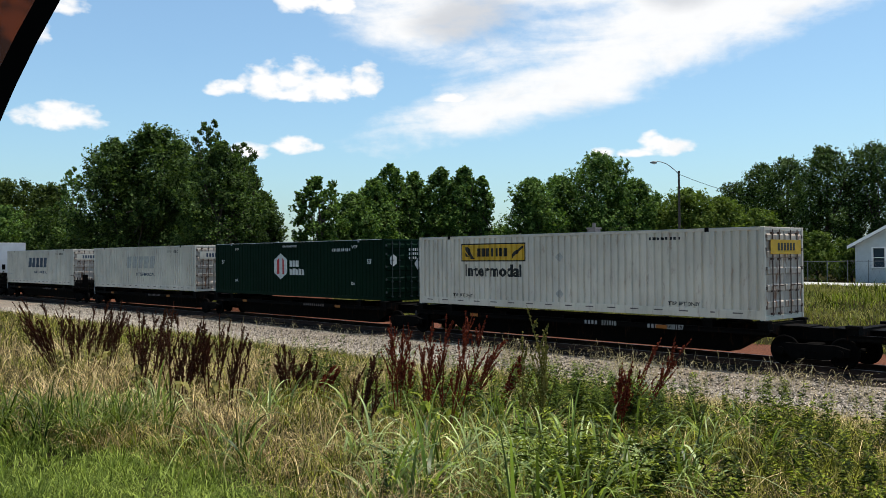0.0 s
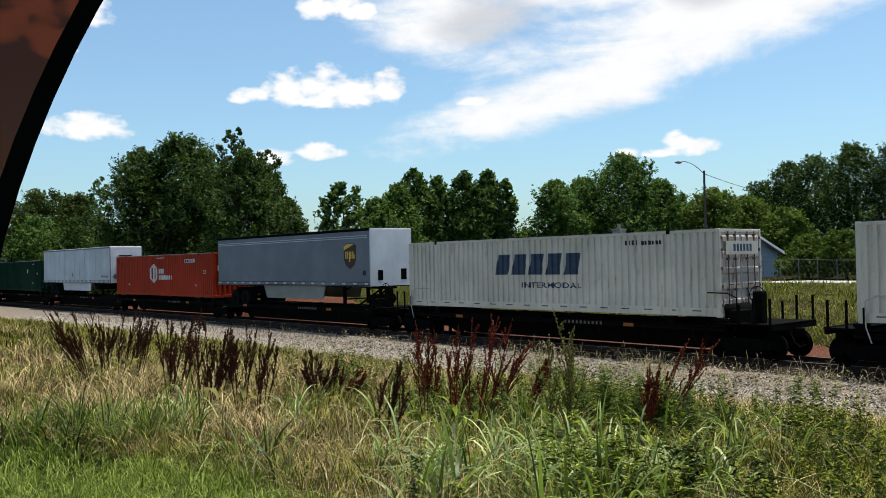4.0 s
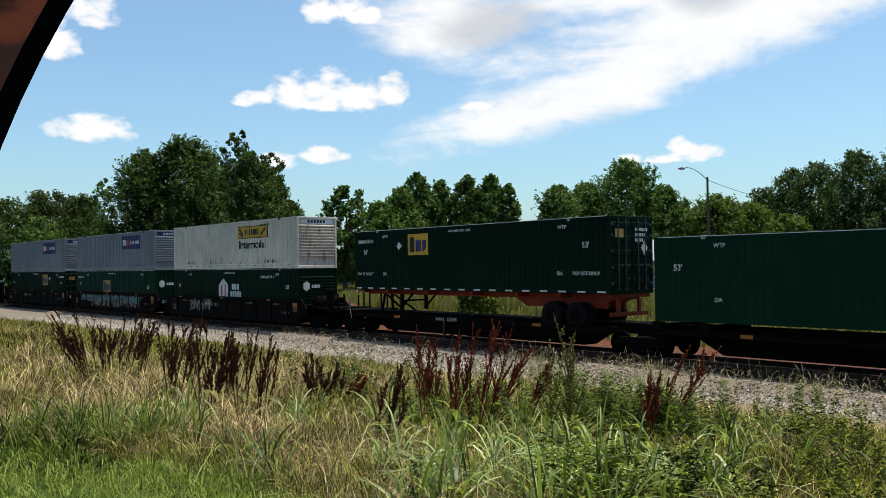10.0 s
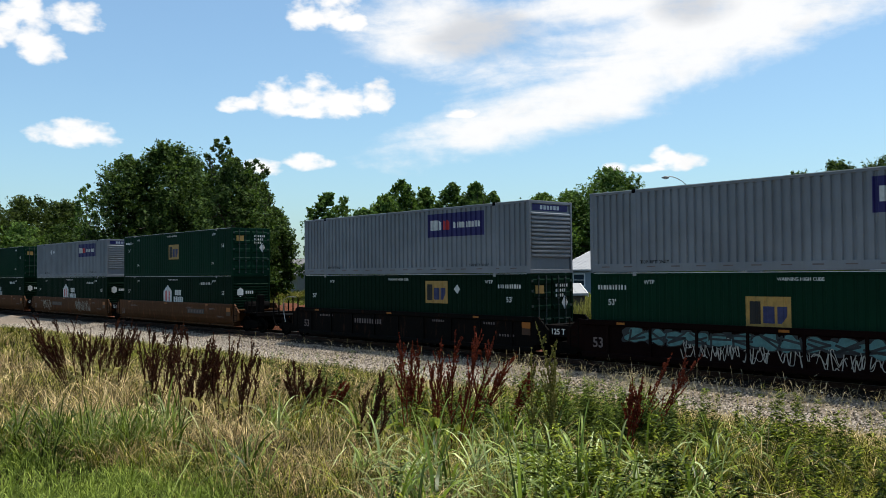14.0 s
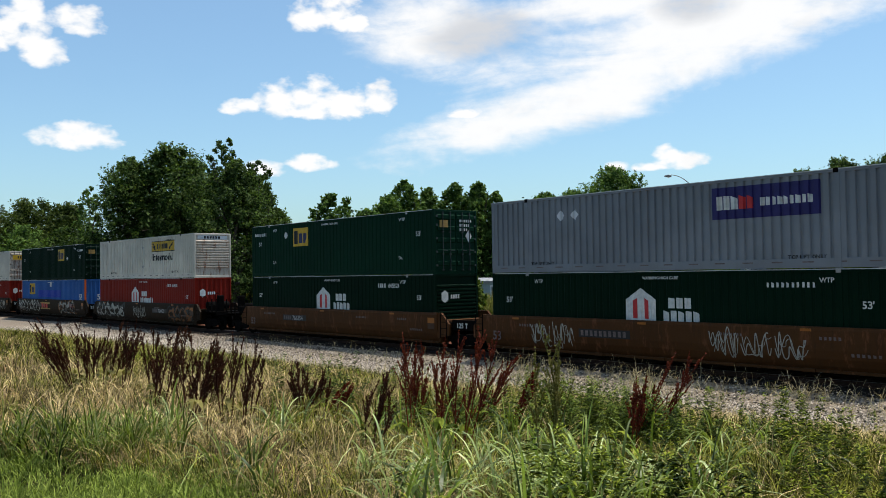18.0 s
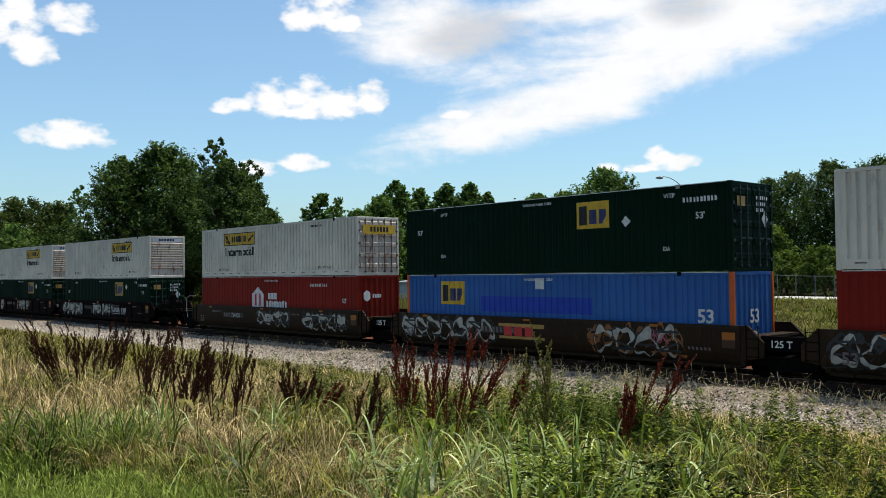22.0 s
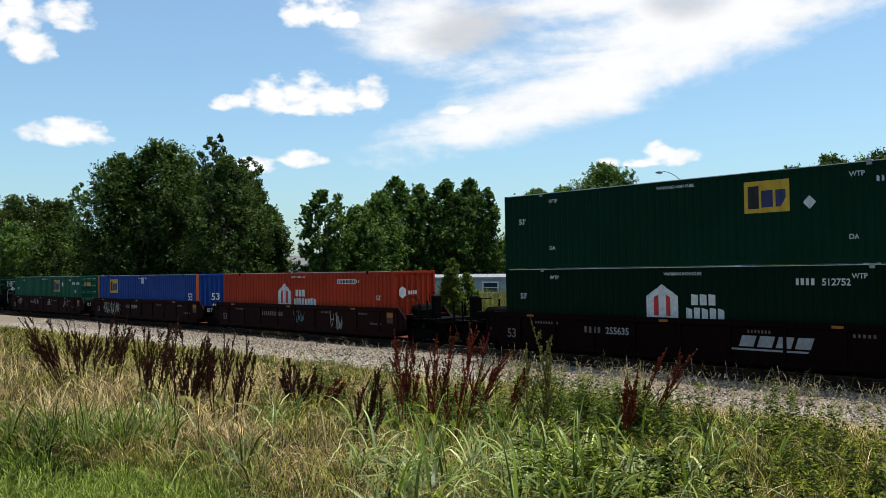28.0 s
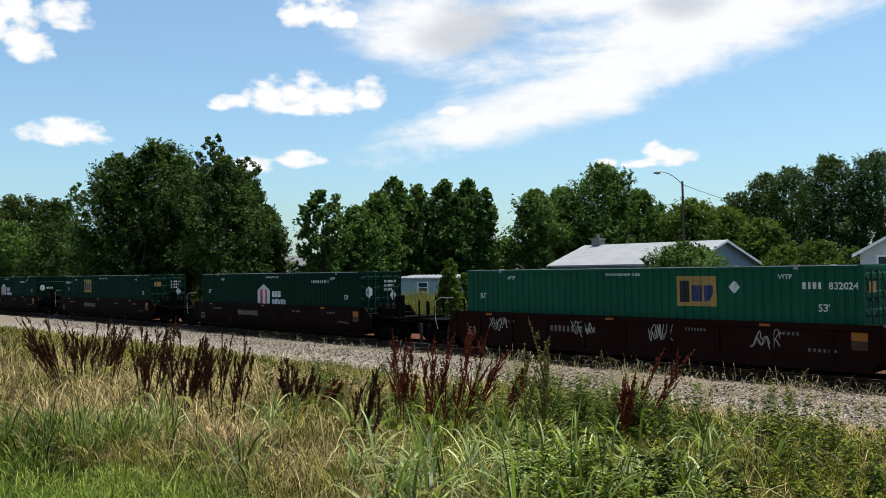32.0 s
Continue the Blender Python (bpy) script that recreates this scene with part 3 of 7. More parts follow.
def door_end(mat, parent, rod="bare"):
    """Two door leaves with pressed ridges, lock rods, cams and handles."""
    for y0, y1 in ((-1.17, -0.012), (0.012, 1.17)):
        s = Shape().box(L2 - 0.09, L2 - 0.03, y0, y1, 0.17, CH - 0.12, 0.006)
        for i in range(5):
            z = 0.36 + i * 0.52
            s.poly([(L2 - 0.031, z), (L2 + 0.006, z + 0.05), (L2 + 0.006, z + 0.2), (L2 - 0.031, z + 0.25)], "y", y0 + 0.06, y1 - 0.06)
        d = part("door", s, mat, parent)
        for f in (0.3, 0.68):
            y = y0 + (y1 - y0) * f
            r = Shape().tube((L2 + 0.03, y, 0.14), (L2 + 0.03, y, CH - 0.08), 0.019, 6)
            for z in (0.2, 0.9, 1.9, CH - 0.2):
                r.box(L2 - 0.03, L2 + 0.05, y - 0.045, y + 0.045, z - 0.03, z + 0.03)
            r.box(L2 + 0.02, L2 + 0.05, y, y + 0.26, 1.05, 1.09)
            part("lock_rod", r, rod, d, "worn lock rod with handle")
        h = y0 if y0 < -1 else y1
        hs = Shape()
        for z in (0.4, 1.0, 1.6, 2.2, 2.6):
            hs.box(L2 - 0.05, L2 + 0.012, h - 0.05, h + 0.05, z - 0.05, z + 0.05)
        part("hinge", hs, rod, d)


def text_mesh(body, size, mat, kind="L"):
    """Lettering in the built-in font, standing in the x-z plane, starting at x = 0."""
    cu = bpy.data.curves.new("lettering", "FONT")
    cu.body, cu.size = body, size
    cu.resolution_u = 3
    cu.space_character = 1.07 if body == "Intermodal" else 1.0
    cu.offset = 0.036 if body == "Intermodal" else 0.02
    ob = bpy.data.objects.new("lettering", cu)
    scene.collection.objects.link(ob)
    me = bpy.data.meshes.new_from_object(ob.evaluated_get(bpy.context.evaluated_depsgraph_get()))
    bpy.data.objects.remove(ob)
    me.transform(Matrix(((1, 0, 0, 0), (0, 0, -1, 0), (0, 1, 0, 0), (0, 0, 0, 1))))
    return me


def lay(me_or_shape, x, z, mat, parent, name, wide=None, tall=None, label="", flat=False, lift=0.006):
    """Paints a flat outline (x-z plane) on the near side: it follows the corrugation."""
    bm = bmesh.new()
    if isinstance(me_or_shape, Shape):
        me = bpy.data.meshes.new(name)
        me.from_pydata(me_or_shape.v, [], me_or_shape.f)
    else:
        me = me_or_shape.copy()
    bm.from_mesh(me)
    bpy.data.meshes.remove(me)
    xs = [v.co.x for v in bm.verts]
    zs = [v.co.z for v in bm.verts]
    sx = wide / (max(xs) - min(xs)) if wide else 1.0
    sz = tall / (max(zs) - min(zs)) if tall else sx
    x0, z0 = (min(xs) if wide else 0.0), (min(zs) if tall else 0.0)
    for v in bm.verts:
        v.co = ((v.co.x - x0) * sx + x, 0, (v.co.z - z0) * sz + z)
    lo, hi = min(v.co.x for v in bm.verts), max(v.co.x for v in bm.verts)
    if not flat:
        for bx in PX[(PX > lo + 1e-4) & (PX < hi - 1e-4)]:
            bmesh.ops.bisect_plane(bm, geom=bm.verts[:] + bm.edges[:] + bm.faces[:], plane_co=(float(bx), 0, 0), plane_no=(1, 0, 0), dist=1e-5)
    for v in bm.verts:
        d = 0.0 if flat else float(np.interp(v.co.x, PX, PY)) * RIBS.get(parent, 1.0)
        v.co.y = -(1.285 - d) - lift
    for f in bm.faces:
        f.normal_update()
        if f.normal.y > 0:
            f.normal_flip()
    out = bpy.data.meshes.new(name)
    bm.to_mesh(out)
    bm.free()
    out.materials.append(M[mat])
    return part(name, out, None, parent, label)


def outline(*polys):
    s = Shape()
    for p in polys:
        n = len(s.v)
        s.v += [(x, 0, z) for x, z in p]
        s.f.append(tuple(range(n, n + len(p))))
    return s


def bars(n, w, h, gap=0.35, seed=1, ragged=True):
    """Plain bars of the size of a line of writing."""
    r = random.Random(seed)
    step = w / n
    return outline(*[[(i * step, 0), (i * step + step * (1 - gap), 0), (i * step + step * (1 - gap), h * (r.uniform(0.75, 1) if ragged else 1)), (i * step, h)] for i in range(n)])


def rect(w, h):
    return outline([(0, 0), (w, 0), (w, h), (0, h)])


def say(body, size, x, z, mat, parent, label=""):
    me = shared(("text", body), lambda: text_mesh(body, 1.0, mat))
    c = me.copy()
    c.transform(Matrix.Scale(size, 4))
    o = lay(c, x, z, mat, parent, "lettering", label=label)
    bpy.data.meshes.remove(c)
    return o


def diamond(x, z, r, mat, parent):
    return lay(outline([(0, r), (r, 0), (2 * r, r), (r, 2 * r)]), x - r, z - r, mat, parent, "placard")


def logo_box(x, z, parent):
    """Yellow name board with dark bars and the word below."""
    lay(rect(3.62, 0.74), x, z + 0.0, "ink_black", parent, "name_board", label="yellow name board with black frame")
    lay(outline([(0.05, .05), (3.57, .05), (3.57, .69), (0.05, .69)]), x + 0.05, z + 0.05, "yellow", parent, "name_board_field", lift=0.009, wide=3.52, tall=0.64)
    lay(bars(7, 1.75, 0.34, 0.3, 3, False), x + 0.95, z + 0.2, "ink_black", parent, "name_stencil", lift=0.012)
    lay(outline([(0, .5), (.25, .5), (.62, 0), (.4, 0)], [(0.05, .32), (.3, .1), (.12, .1)]), x + 0.15, z + 0.1, "ink_black", parent, "scroll_mark", lift=0.012)
    lay(outline([(0, 0), (.62, .42), (.62, .52), (0, .2)]), x + 2.85, z + 0.1, "ink_black", parent, "scroll_mark", lift=0.012)
    me = shared(("text", "Intermodal"), lambda: text_mesh("Intermodal", 1.0, "ink_slate"))
    lay(me, x + 0.2, z - 0.62, "ink_black", parent, "lettering", wide=3.2, tall=0.5, label="dark bold lettering")


def logo_house(x, z, parent, words=2, ink="sign_red"):
    """White house-shaped mark with dark bars, white word bars beside it."""
    lay(outline([(0, 0), (1.25, 0), (1.25, .72), (.625, 1.12), (0, .72)]), x, z, "ink_white", parent, "house_mark", label="white house-shaped mark")
    lay(outline([(.3, .05), (.48, .05), (.48, .78), (.3, .68)], [(.77, .05), (.95, .05), (.95, .68), (.77, .78)]), x + .3, z + .06, ink, parent, "emblem", wide=.65, tall=.72, lift=0.010)
    lay(bars(3, 0.95, 0.36, 0.22, 5), x + 1.75, z + 0.44, "ink_white", parent, "wordmark")
    lay(bars(5 + (3 if words > 2 else 0), 1.45 if words < 3 else 2.15, 0.36, 0.22, 8), x + 1.55, z + 0.0, "ink_white", parent, "wordmark")


def logo_hex(x, z, parent, ink, words=2):
    lay(outline([(0, .35), (.65, 0), (1.3, .35), (1.3, 1.05), (.65, 1.4), (0, 1.05)]), x, z, "ink_white", parent, "hex_mark", label="white six-sided mark")
    lay(outline([(0, 0), (.2, 0), (.2, .86), (0, .76)], [(.5, 0), (.7, 0), (.7, .76), (.5, .86)]), x + .3, z + .28, ink, parent, "emblem", wide=.7, tall=.86, lift=0.010)
    lay(bars(3, 0.9, 0.34, 0.22, 5), x + 1.55, z + 0.68, "ink_white", parent, "wordmark")
    lay(bars(5 + (3 if words > 2 else 0), 1.4 if words < 3 else 2.2, 0.34, 0.22, 8), x + 1.55, z + 0.25, "ink_white", parent, "wordmark")


def logo_square(x, z, parent, old=False):
    lay(rect(1.48, .98), x, z, "dull_gold" if old else "yellow", parent, "square_mark", label="dull gold square mark" if old else "yellow square mark")
    lay(rect(.36, .7), x + .14, z + .13, "ink_black", parent, "emblem", lift=0.010)
    lay(outline([(0, 0), (.36, 0), (.36, .52), (0, .52)], [(.46, 0), (.6, 0), (.78, .26), (.78, .52), (.46, .52)]), x + .58, z + .16, "ink_navy", parent, "emblem", lift=0.010)


def logo_panel(x, z, parent):
    lay(rect(3.58, 1.02), x, z, "navy", parent, "name_panel", label="dark navy name panel")
    lay(bars(3, 0.75, 0.44, 0.15, 2), x + 0.2, z + 0.3, "ink_white", parent, "wordmark", lift=0.010)
    lay(bars(2, 0.5, 0.44, 0.15, 4), x + 0.98, z + 0.3, "sign_red", parent, "wordmark", lift=0.010)
    lay(bars(9, 1.7, 0.26, 0.3, 6), x + 1.7, z + 0.36, "ink_white", parent, "wordmark", lift=0.010)


MOVERS = []


def container(col, end, marks, a, z, label, trim=None):
    """A 53-foot corrugated container. end: door, ribbed or vertical."""
    top = thing("shipping_container", label, "container", "containers on the train")
    trim = trim or col
    RIBS[top] = rib_depth(col)
    pale = col in ("white", "grey")
    for side in (-1, 1):
        part("side_wall", shared(("side", side, col), lambda: side_panel(side, rib_depth(col), 0.3 if pale else 0.17).mesh("side_wall", M[col])), None, top)
    part("core", shared(("core", col), lambda: Shape().box(-L2 + .06, L2 - .09, -1.2, 1.2, 0.12, CH - 0.06).mesh("core", M[col])), None, top)
    roof = Shape().box(-L2 + .05, L2 - .05, -1.27, 1.27, CH - 0.05, CH - 0.01)
    for i in range(26):
        roof.box(-7.6 + i * 0.6, -7.3 + i * 0.6, -1.1, 1.1, CH - 0.012, CH + 0.005)
    part("roof", shared(("roof", col), lambda: roof.mesh("roof", M[col])), None, top)

    def rails(z0, z1, y):
        return Shape().box(-L2 + .16, L2 - .16, y - 0.05, y + 0.05, z0, z1, 0.008)
    for y in (-1.245, 1.245):
        part("bottom_rail", shared(("br", col, y), lambda: rails(0.03, 0.31 if pale else 0.19, y).mesh("bottom_rail", M[col])), None, top)
        part("top_rail", shared(("tr", col, y), lambda: rails(CH - 0.11, CH - 0.02, y).mesh("top_rail", M[col])), None, top)
        part("roof_edge", shared(("re", y), lambda: Shape().box(-L2 + .17, L2 - .17, y * 1.042 - 0.008, y * 1.042 + 0.008, CH - 0.028, CH - 0.004).mesh("roof_edge", M["roof_edge"])), None, top, "thin pale roof edge")
        for x in (-6.12, 6.12):
            part("lift_post", shared(("lp", col, x, y), lambda: Shape().box(x - 0.1, x + 0.1, y - 0.06, y + 0.06, 0.02, CH - 0.01, 0.01).mesh("lift_post", M[col])), None, top)
            part("corner_casting", shared(("lc", x, y, "green" in col), lambda: Shape().box(x - 0.085, x + 0.085, y - 0.065, y + 0.065, CH - 0.13, CH + 0.015, 0.012).mesh("corner_casting", M["ink_grey" if "green" in col else "steel"])), None, top)
        for x in (-L2 + 0.08, L2 - 0.08):
            part("corner_post", shared(("cp", trim, x, y), lambda: Shape().box(x - 0.08, x + 0.08, y - 0.055, y + 0.055, 0.0, CH, 0.012).mesh("corner_post", M[trim])), None, top)
    if pale:
        def slots():
            q = Shape()
            for i in range(16):
                q.box(-7.55 + i * 0.97, -7.2 + i * 0.97, -1.2985, -1.2955, 0.185, 0.225)
            return q
        part("rail_slots", shared("slots", lambda: slots().mesh("rail_slots", M["ink_dim"])), None, top, "dark slots along the bottom rail")
    for x in (L2 - 0.1,):
        part("end_sill", shared(("es", col, x), lambda: Shape().box(x - 0.06, x + 0.08, -1.2, 1.2, 0.0, 0.16, 0.01).mesh("end_sill", M[col])), None, top)
        part("end_header", shared(("eh", col, x), lambda: Shape().box(x - 0.06, x + 0.08, -1.2, 1.2, CH - 0.12, CH - 0.005, 0.01).mesh("end_header", M[col])), None, top)
    if end == "door":
        door_end("white_rust" if col == "white" else col, top, {"white": "rusty_rod"}.get(col, "dim_rod" if "green" in col else col))
    elif end == "ribbed":
        ribbed_end("white_rust" if col == "white" else col, top)
    else:
        vertical_end(col, top)
    ink = "ink_black" if col in ("white", "grey") else "ink_white"
    for m in marks:
        k, x = m[0], m[1]
        if k == "board":
            logo_box(x, 1.84, top)
            say("TOP LIFT ONLY", 0.17, 4.65, 0.38, ink, top)
            say("TOP LIFT ONLY", 0.17, -5.9, 0.38, ink, top)
            lay(bars(8, 1.3, 0.1, 0.4, 2), 3.9, 2.55, ink, top, "small_writing")
        elif k == "panel":
            logo_panel(x, 1.62, top)
            say("TOP LIFT ONLY", 0.17, 4.6, 0.3, ink, top)
            say("TOP LIFT ONLY", 0.17, -5.9, 0.3, ink, top)
        elif k == "house":
            logo_house(x, 1.2, top, m[2] if len(m) > 2 else 2)
            say("WARNING HIGH CUBE", 0.14, -0.7, 2.62, ink, top)
            if not any(q[0] == "code" for q in marks):
                lay(bars(10, 1.6, 0.16, 0.55, 4), 3.9, 2.35, ink, top, "number_stencil")
        elif k == "hex":
            logo_hex(x, 0.9, top, "sign_red" if "green" in col else col, m[2] if len(m) > 2 else 2)
            say("WARNING HIGH CUBE", 0.14, -0.7, 2.62, ink, top)
            lay(bars(10, 1.6, 0.16, 0.55, 4), 3.9, 2.35, ink, top, "number_stencil")
        elif k == "square":
            logo_square(x, m[2] if len(m) > 2 else 1.62, top, len(m) > 3)
            say("WARNING HIGH CUBE", 0.14, -0.9, 2.62, ink, top)
            lay(bars(10, 1.3, 0.17, 0.42, 4), 6.3 if x > 0 else -7.75, 2.3, ink, top, "number_stencil") if "green" in col and not any(q[0] == "code" for q in marks) else None
            if 2 < z < 3:
                say("TOP LIFT ONLY", 0.19, 6.25, 0.72, ink, top)
                say("TOP LIFT ONLY", 0.19, -7.85, 0.72, ink, top)
        elif k == "diamond":
            diamond(x, m[2], m[3] if len(m) > 3 else 0.2, {"grey": "white_clean", "white": "ink_pale"}.get(col, "ink_white"), top)
        elif k == "slant":
            s = outline(*[[(i * 0.95 + .0, 0), (i * 0.95 + .72, 0), (i * 0.95 + .9, .8), (i * 0.95 + .18, .8)] for i in range(5)])
            lay(s, x, 1.42, m[2], top, "slanted_wordmark", wide=4.6, tall=0.82, label="slanted name bars")
            me = shared(("text", "INTERMODAL"), lambda: text_mesh("INTERMODAL", 1.0, "ink_slate"))
            lay(me, x + 1.5, 0.9, "ink_slate", top, "lettering", wide=3.1, tall=0.22)
            lay(bars(4, 0.6, 0.17, 0.4, 4, False), 4.3, 2.45, ink, top, "owner_stencil")
            if m[2] == "ink_pale":
                say("101812", 0.24, 5.0, 2.45, ink, top)
            else:
                lay(bars(6, 0.9, 0.15, 0.45, 4), 5.0, 2.45, ink, top, "number_stencil")
        elif k == "drips":
            r = random.Random(5)
            lay(outline(*[[(q, 0.32), (q + 0.05, 0.32), (q + 0.04, 0.32 + hh), (q + 0.01, 0.32 + hh)] for q, hh in ((r.uniform(-3.6, 5.6), r.choice((0.08, 0.1, 0.12, 0.3, 0.45))) for _ in range(26))]), 0, 0, "ink_dim", top, "paint_drips", label="dark drips above the bottom rail")
        elif k == "code":
            lay(bars(4, 0.62, 0.2, 0.4, 4, False), x, m[2], ink, top, "owner_stencil")
            say(m[3], 0.28, x + 0.78, m[2], ink, top)
        elif k == "patch":
            lay(rect(5.8, 0.62), x, m[2], "deep_blue", top, "repainted_patch", label="darker blue repainted patch")
        elif k == "label":
            lay(rect(0.45, 0.42), x, m[2], "ink_white", top, "white_label")
        elif k == "tag":
            lay(rect(1.55, 0.24), x, m[2], "ink_white", top, "number_field", label="white number field")
            lay(bars(10, 1.4, 0.15, 0.5, 4), x + .08, m[2] + .045, "ink_black", top, "number_stencil", lift=0.010)
    if col not in ("white", "grey"):
        if "blue" in col:
            say("53", 0.62, 6.75, 1.25, ink, top)
            lay(rect(0.42, 0.45), 6.85, 0.6, "ink_white", top, "white_label")
            me = shared(("text", "53"), lambda: text_mesh("53", 1.0, "ink_white")).copy()
            me.transform(Matrix.Scale(0.62, 4))
            me.materials.append(M["ink_white"])
            part("end_lettering", me, None, top, "white painted numerals").matrix_basis = pose(L2 + 0.012, -0.35, 1.25, 0, 0, 90)
            part("end_label", shared("el", lambda: Shape().box(L2 + 0.006, L2 + 0.012, -0.25, 0.2, 0.6, 1.0).mesh("end_label", M["ink_white"])), None, top)
        else:
            say("53'", 0.3, 6.75, 1.75 if z > 3 or col == "green_dark" else 1.55, ink, top)
        if "green" in col:
            say("53'", 0.3, -7.3, 1.75, ink, top)
            say("WTP", 0.2, -5.75, 2.5, ink, top)
            say("WTP", 0.2, 5.55, 2.5, ink, top)
        say("DA", 0.2, 5.5, 0.72, ink, top)
        say("DA", 0.2, -5.75, 0.72, ink, top)
        # small mark and bars on the end
        s = Shape().poly([(-0.95, 1.75), (-0.75, 1.62), (-0.55, 1.75), (-0.55, 2.05), (-0.75, 2.18), (-0.95, 2.05)], "x", L2 + 0.008, L2 + 0.012)
        if "blue" in col:
            pass
        elif end != "door":
            part("end_mark", shared(("em",), lambda: s.mesh("end_mark", M["ink_white"])), None, top)
            b = Shape()
            for i in range(4):
                b.box(L2 + 0.008, L2 + 0.012, -0.4 + i * 0.14, -0.3 + i * 0.14, 1.8, 1.98)
            part("end_stencil", shared(("eb",), lambda: b.mesh("end_stencil", M["ink_white"])), None, top)
        else:
            d = Shape().poly([(0.55, 1.72), (0.75, 2.0), (0.95, 1.72), (0.75, 1.44)], "x", L2 + 0.012, L2 + 0.016)
            part("end_placard", shared(("epl",), lambda: d.mesh("end_placard", M["ink_white"])), None, top)
            b = Shape().box(L2 + 0.012, L2 + 0.016, -1.0, -0.5, 2.1, 2.42)
            if any(m[0] == "square" for m in marks):
                part("end_mark", shared(("em2",), lambda: b.mesh("end_mark", M["dull_gold"])), None, top)
            else:
                part("end_mark", shared(("em3",), lambda: s.mesh("end_mark", M["ink_white"])), None, top)
            for row in range(3):
                b2 = Shape()
                for i in range(6 - row):
                    b2.box(L2 + 0.012, L2 + 0.016, 0.2 + i * 0.13, 0.28 + i * 0.13, 2.35 - row * 0.2, 2.47 - row * 0.2)
                part("end_stencil", shared(("eb2", row), lambda: b2.mesh("end_stencil", M["ink_white"])), None, top)
    elif col == "white" and end == "door":
        b = Shape().box(L2 + 0.052, L2 + 0.056, -1.0, 1.0, 2.05, 2.5)
        dark = any(m[0] == "slant" for m in marks)
        p = part("name_board", shared(("nb", dark), lambda: b.mesh("name_board", M["white" if dark else "yellow"])), None, top, "white name field" if dark else "yellow name board")
        t = Shape()
        for i in range(6):
            t.box(L2 + 0.057, L2 + 0.06, -0.55 + i * 0.2, -0.42 + i * 0.2, 2.16, 2.4)
        part("name_stencil", shared(("nbb", dark), lambda: t.mesh("name_stencil", M["ink_slate" if dark else "ink_black"])), None, p)
    elif end == "ribbed":
        b = Shape().box(L2 - 0.066, L2 - 0.06, -1.05, 1.05, 2.5, 2.76)
        p = part("name_board", shared(("nr", col), lambda: b.mesh("name_board", M["white_clean" if col == "white" else "navy"])), None, top)
        t = Shape()
        for i in range(6):
            t.box(L2 - 0.059, L2 - 0.055, -0.6 + i * 0.2, -0.46 + i * 0.2, 2.55, 2.71)
        part("name_stencil", shared(("nrb", col), lambda: t.mesh("name_stencil", M["ink_black" if col == "white" else "ink_white"])), None, p)
    if 2 < z < 3:
        for i in range(17):
            part("reflective_strip", shared("strip", lambda: Shape().box(-0.2, 0.2, -1.302, -1.297, 0.06, 0.12).mesh("reflective_strip", M["ink_white"])), None, top).matrix_basis = pose(-7.7 + i * 0.96, 0, 0)
    MOVERS.append((top, a, z))
    return top

# ---- rail cars ----


def wheel_mesh():
    s = Shape()
    pr = [(0.10, 0.10), (0.10, 0.18), (0.02, 0.20), (0.02, 0.36), (0.075, 0.385), (0.075, 0.42), (-0.055, 0.425), (-0.065, 0.455), (-0.085, 0.455), (-0.085, 0.385), (-0.04, 0.36), (-0.03, 0.2), (-0.09, 0.18), (-0.09, 0.10)]
    n = 24
    for i in range(n):
        a = 2 * math.pi * i / n
        s.v += [(r * math.cos(a), y, r * math.sin(a)) for y, r in pr]
    m = len(pr)
    for i in range(n):
        j = (i + 1) % n
        for q in range(m - 1):
            s.f.append((i * m + q, j * m + q, j * m + q + 1, i * m + q + 1))
    return s.mesh("wheel", M["steel"], True)


def bogie(parent, x):
    """Three-piece truck with its wheels on the rails."""
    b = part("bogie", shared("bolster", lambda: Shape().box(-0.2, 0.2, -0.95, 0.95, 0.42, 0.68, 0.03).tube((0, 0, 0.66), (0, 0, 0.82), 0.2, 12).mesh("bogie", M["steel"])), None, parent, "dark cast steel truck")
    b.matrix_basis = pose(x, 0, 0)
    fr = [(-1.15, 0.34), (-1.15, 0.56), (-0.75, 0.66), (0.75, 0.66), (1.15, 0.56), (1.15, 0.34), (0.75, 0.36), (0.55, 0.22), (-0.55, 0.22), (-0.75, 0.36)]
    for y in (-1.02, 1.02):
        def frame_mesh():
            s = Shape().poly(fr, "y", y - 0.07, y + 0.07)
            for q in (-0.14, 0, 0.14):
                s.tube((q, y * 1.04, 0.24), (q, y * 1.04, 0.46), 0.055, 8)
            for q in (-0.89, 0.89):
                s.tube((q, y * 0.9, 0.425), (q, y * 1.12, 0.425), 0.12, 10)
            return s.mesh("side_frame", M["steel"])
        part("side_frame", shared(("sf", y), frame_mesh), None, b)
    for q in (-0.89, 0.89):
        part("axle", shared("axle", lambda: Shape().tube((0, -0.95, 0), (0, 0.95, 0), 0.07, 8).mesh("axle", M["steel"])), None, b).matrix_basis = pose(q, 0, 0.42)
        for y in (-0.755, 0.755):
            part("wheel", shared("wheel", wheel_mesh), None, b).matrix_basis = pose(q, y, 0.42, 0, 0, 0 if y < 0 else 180)


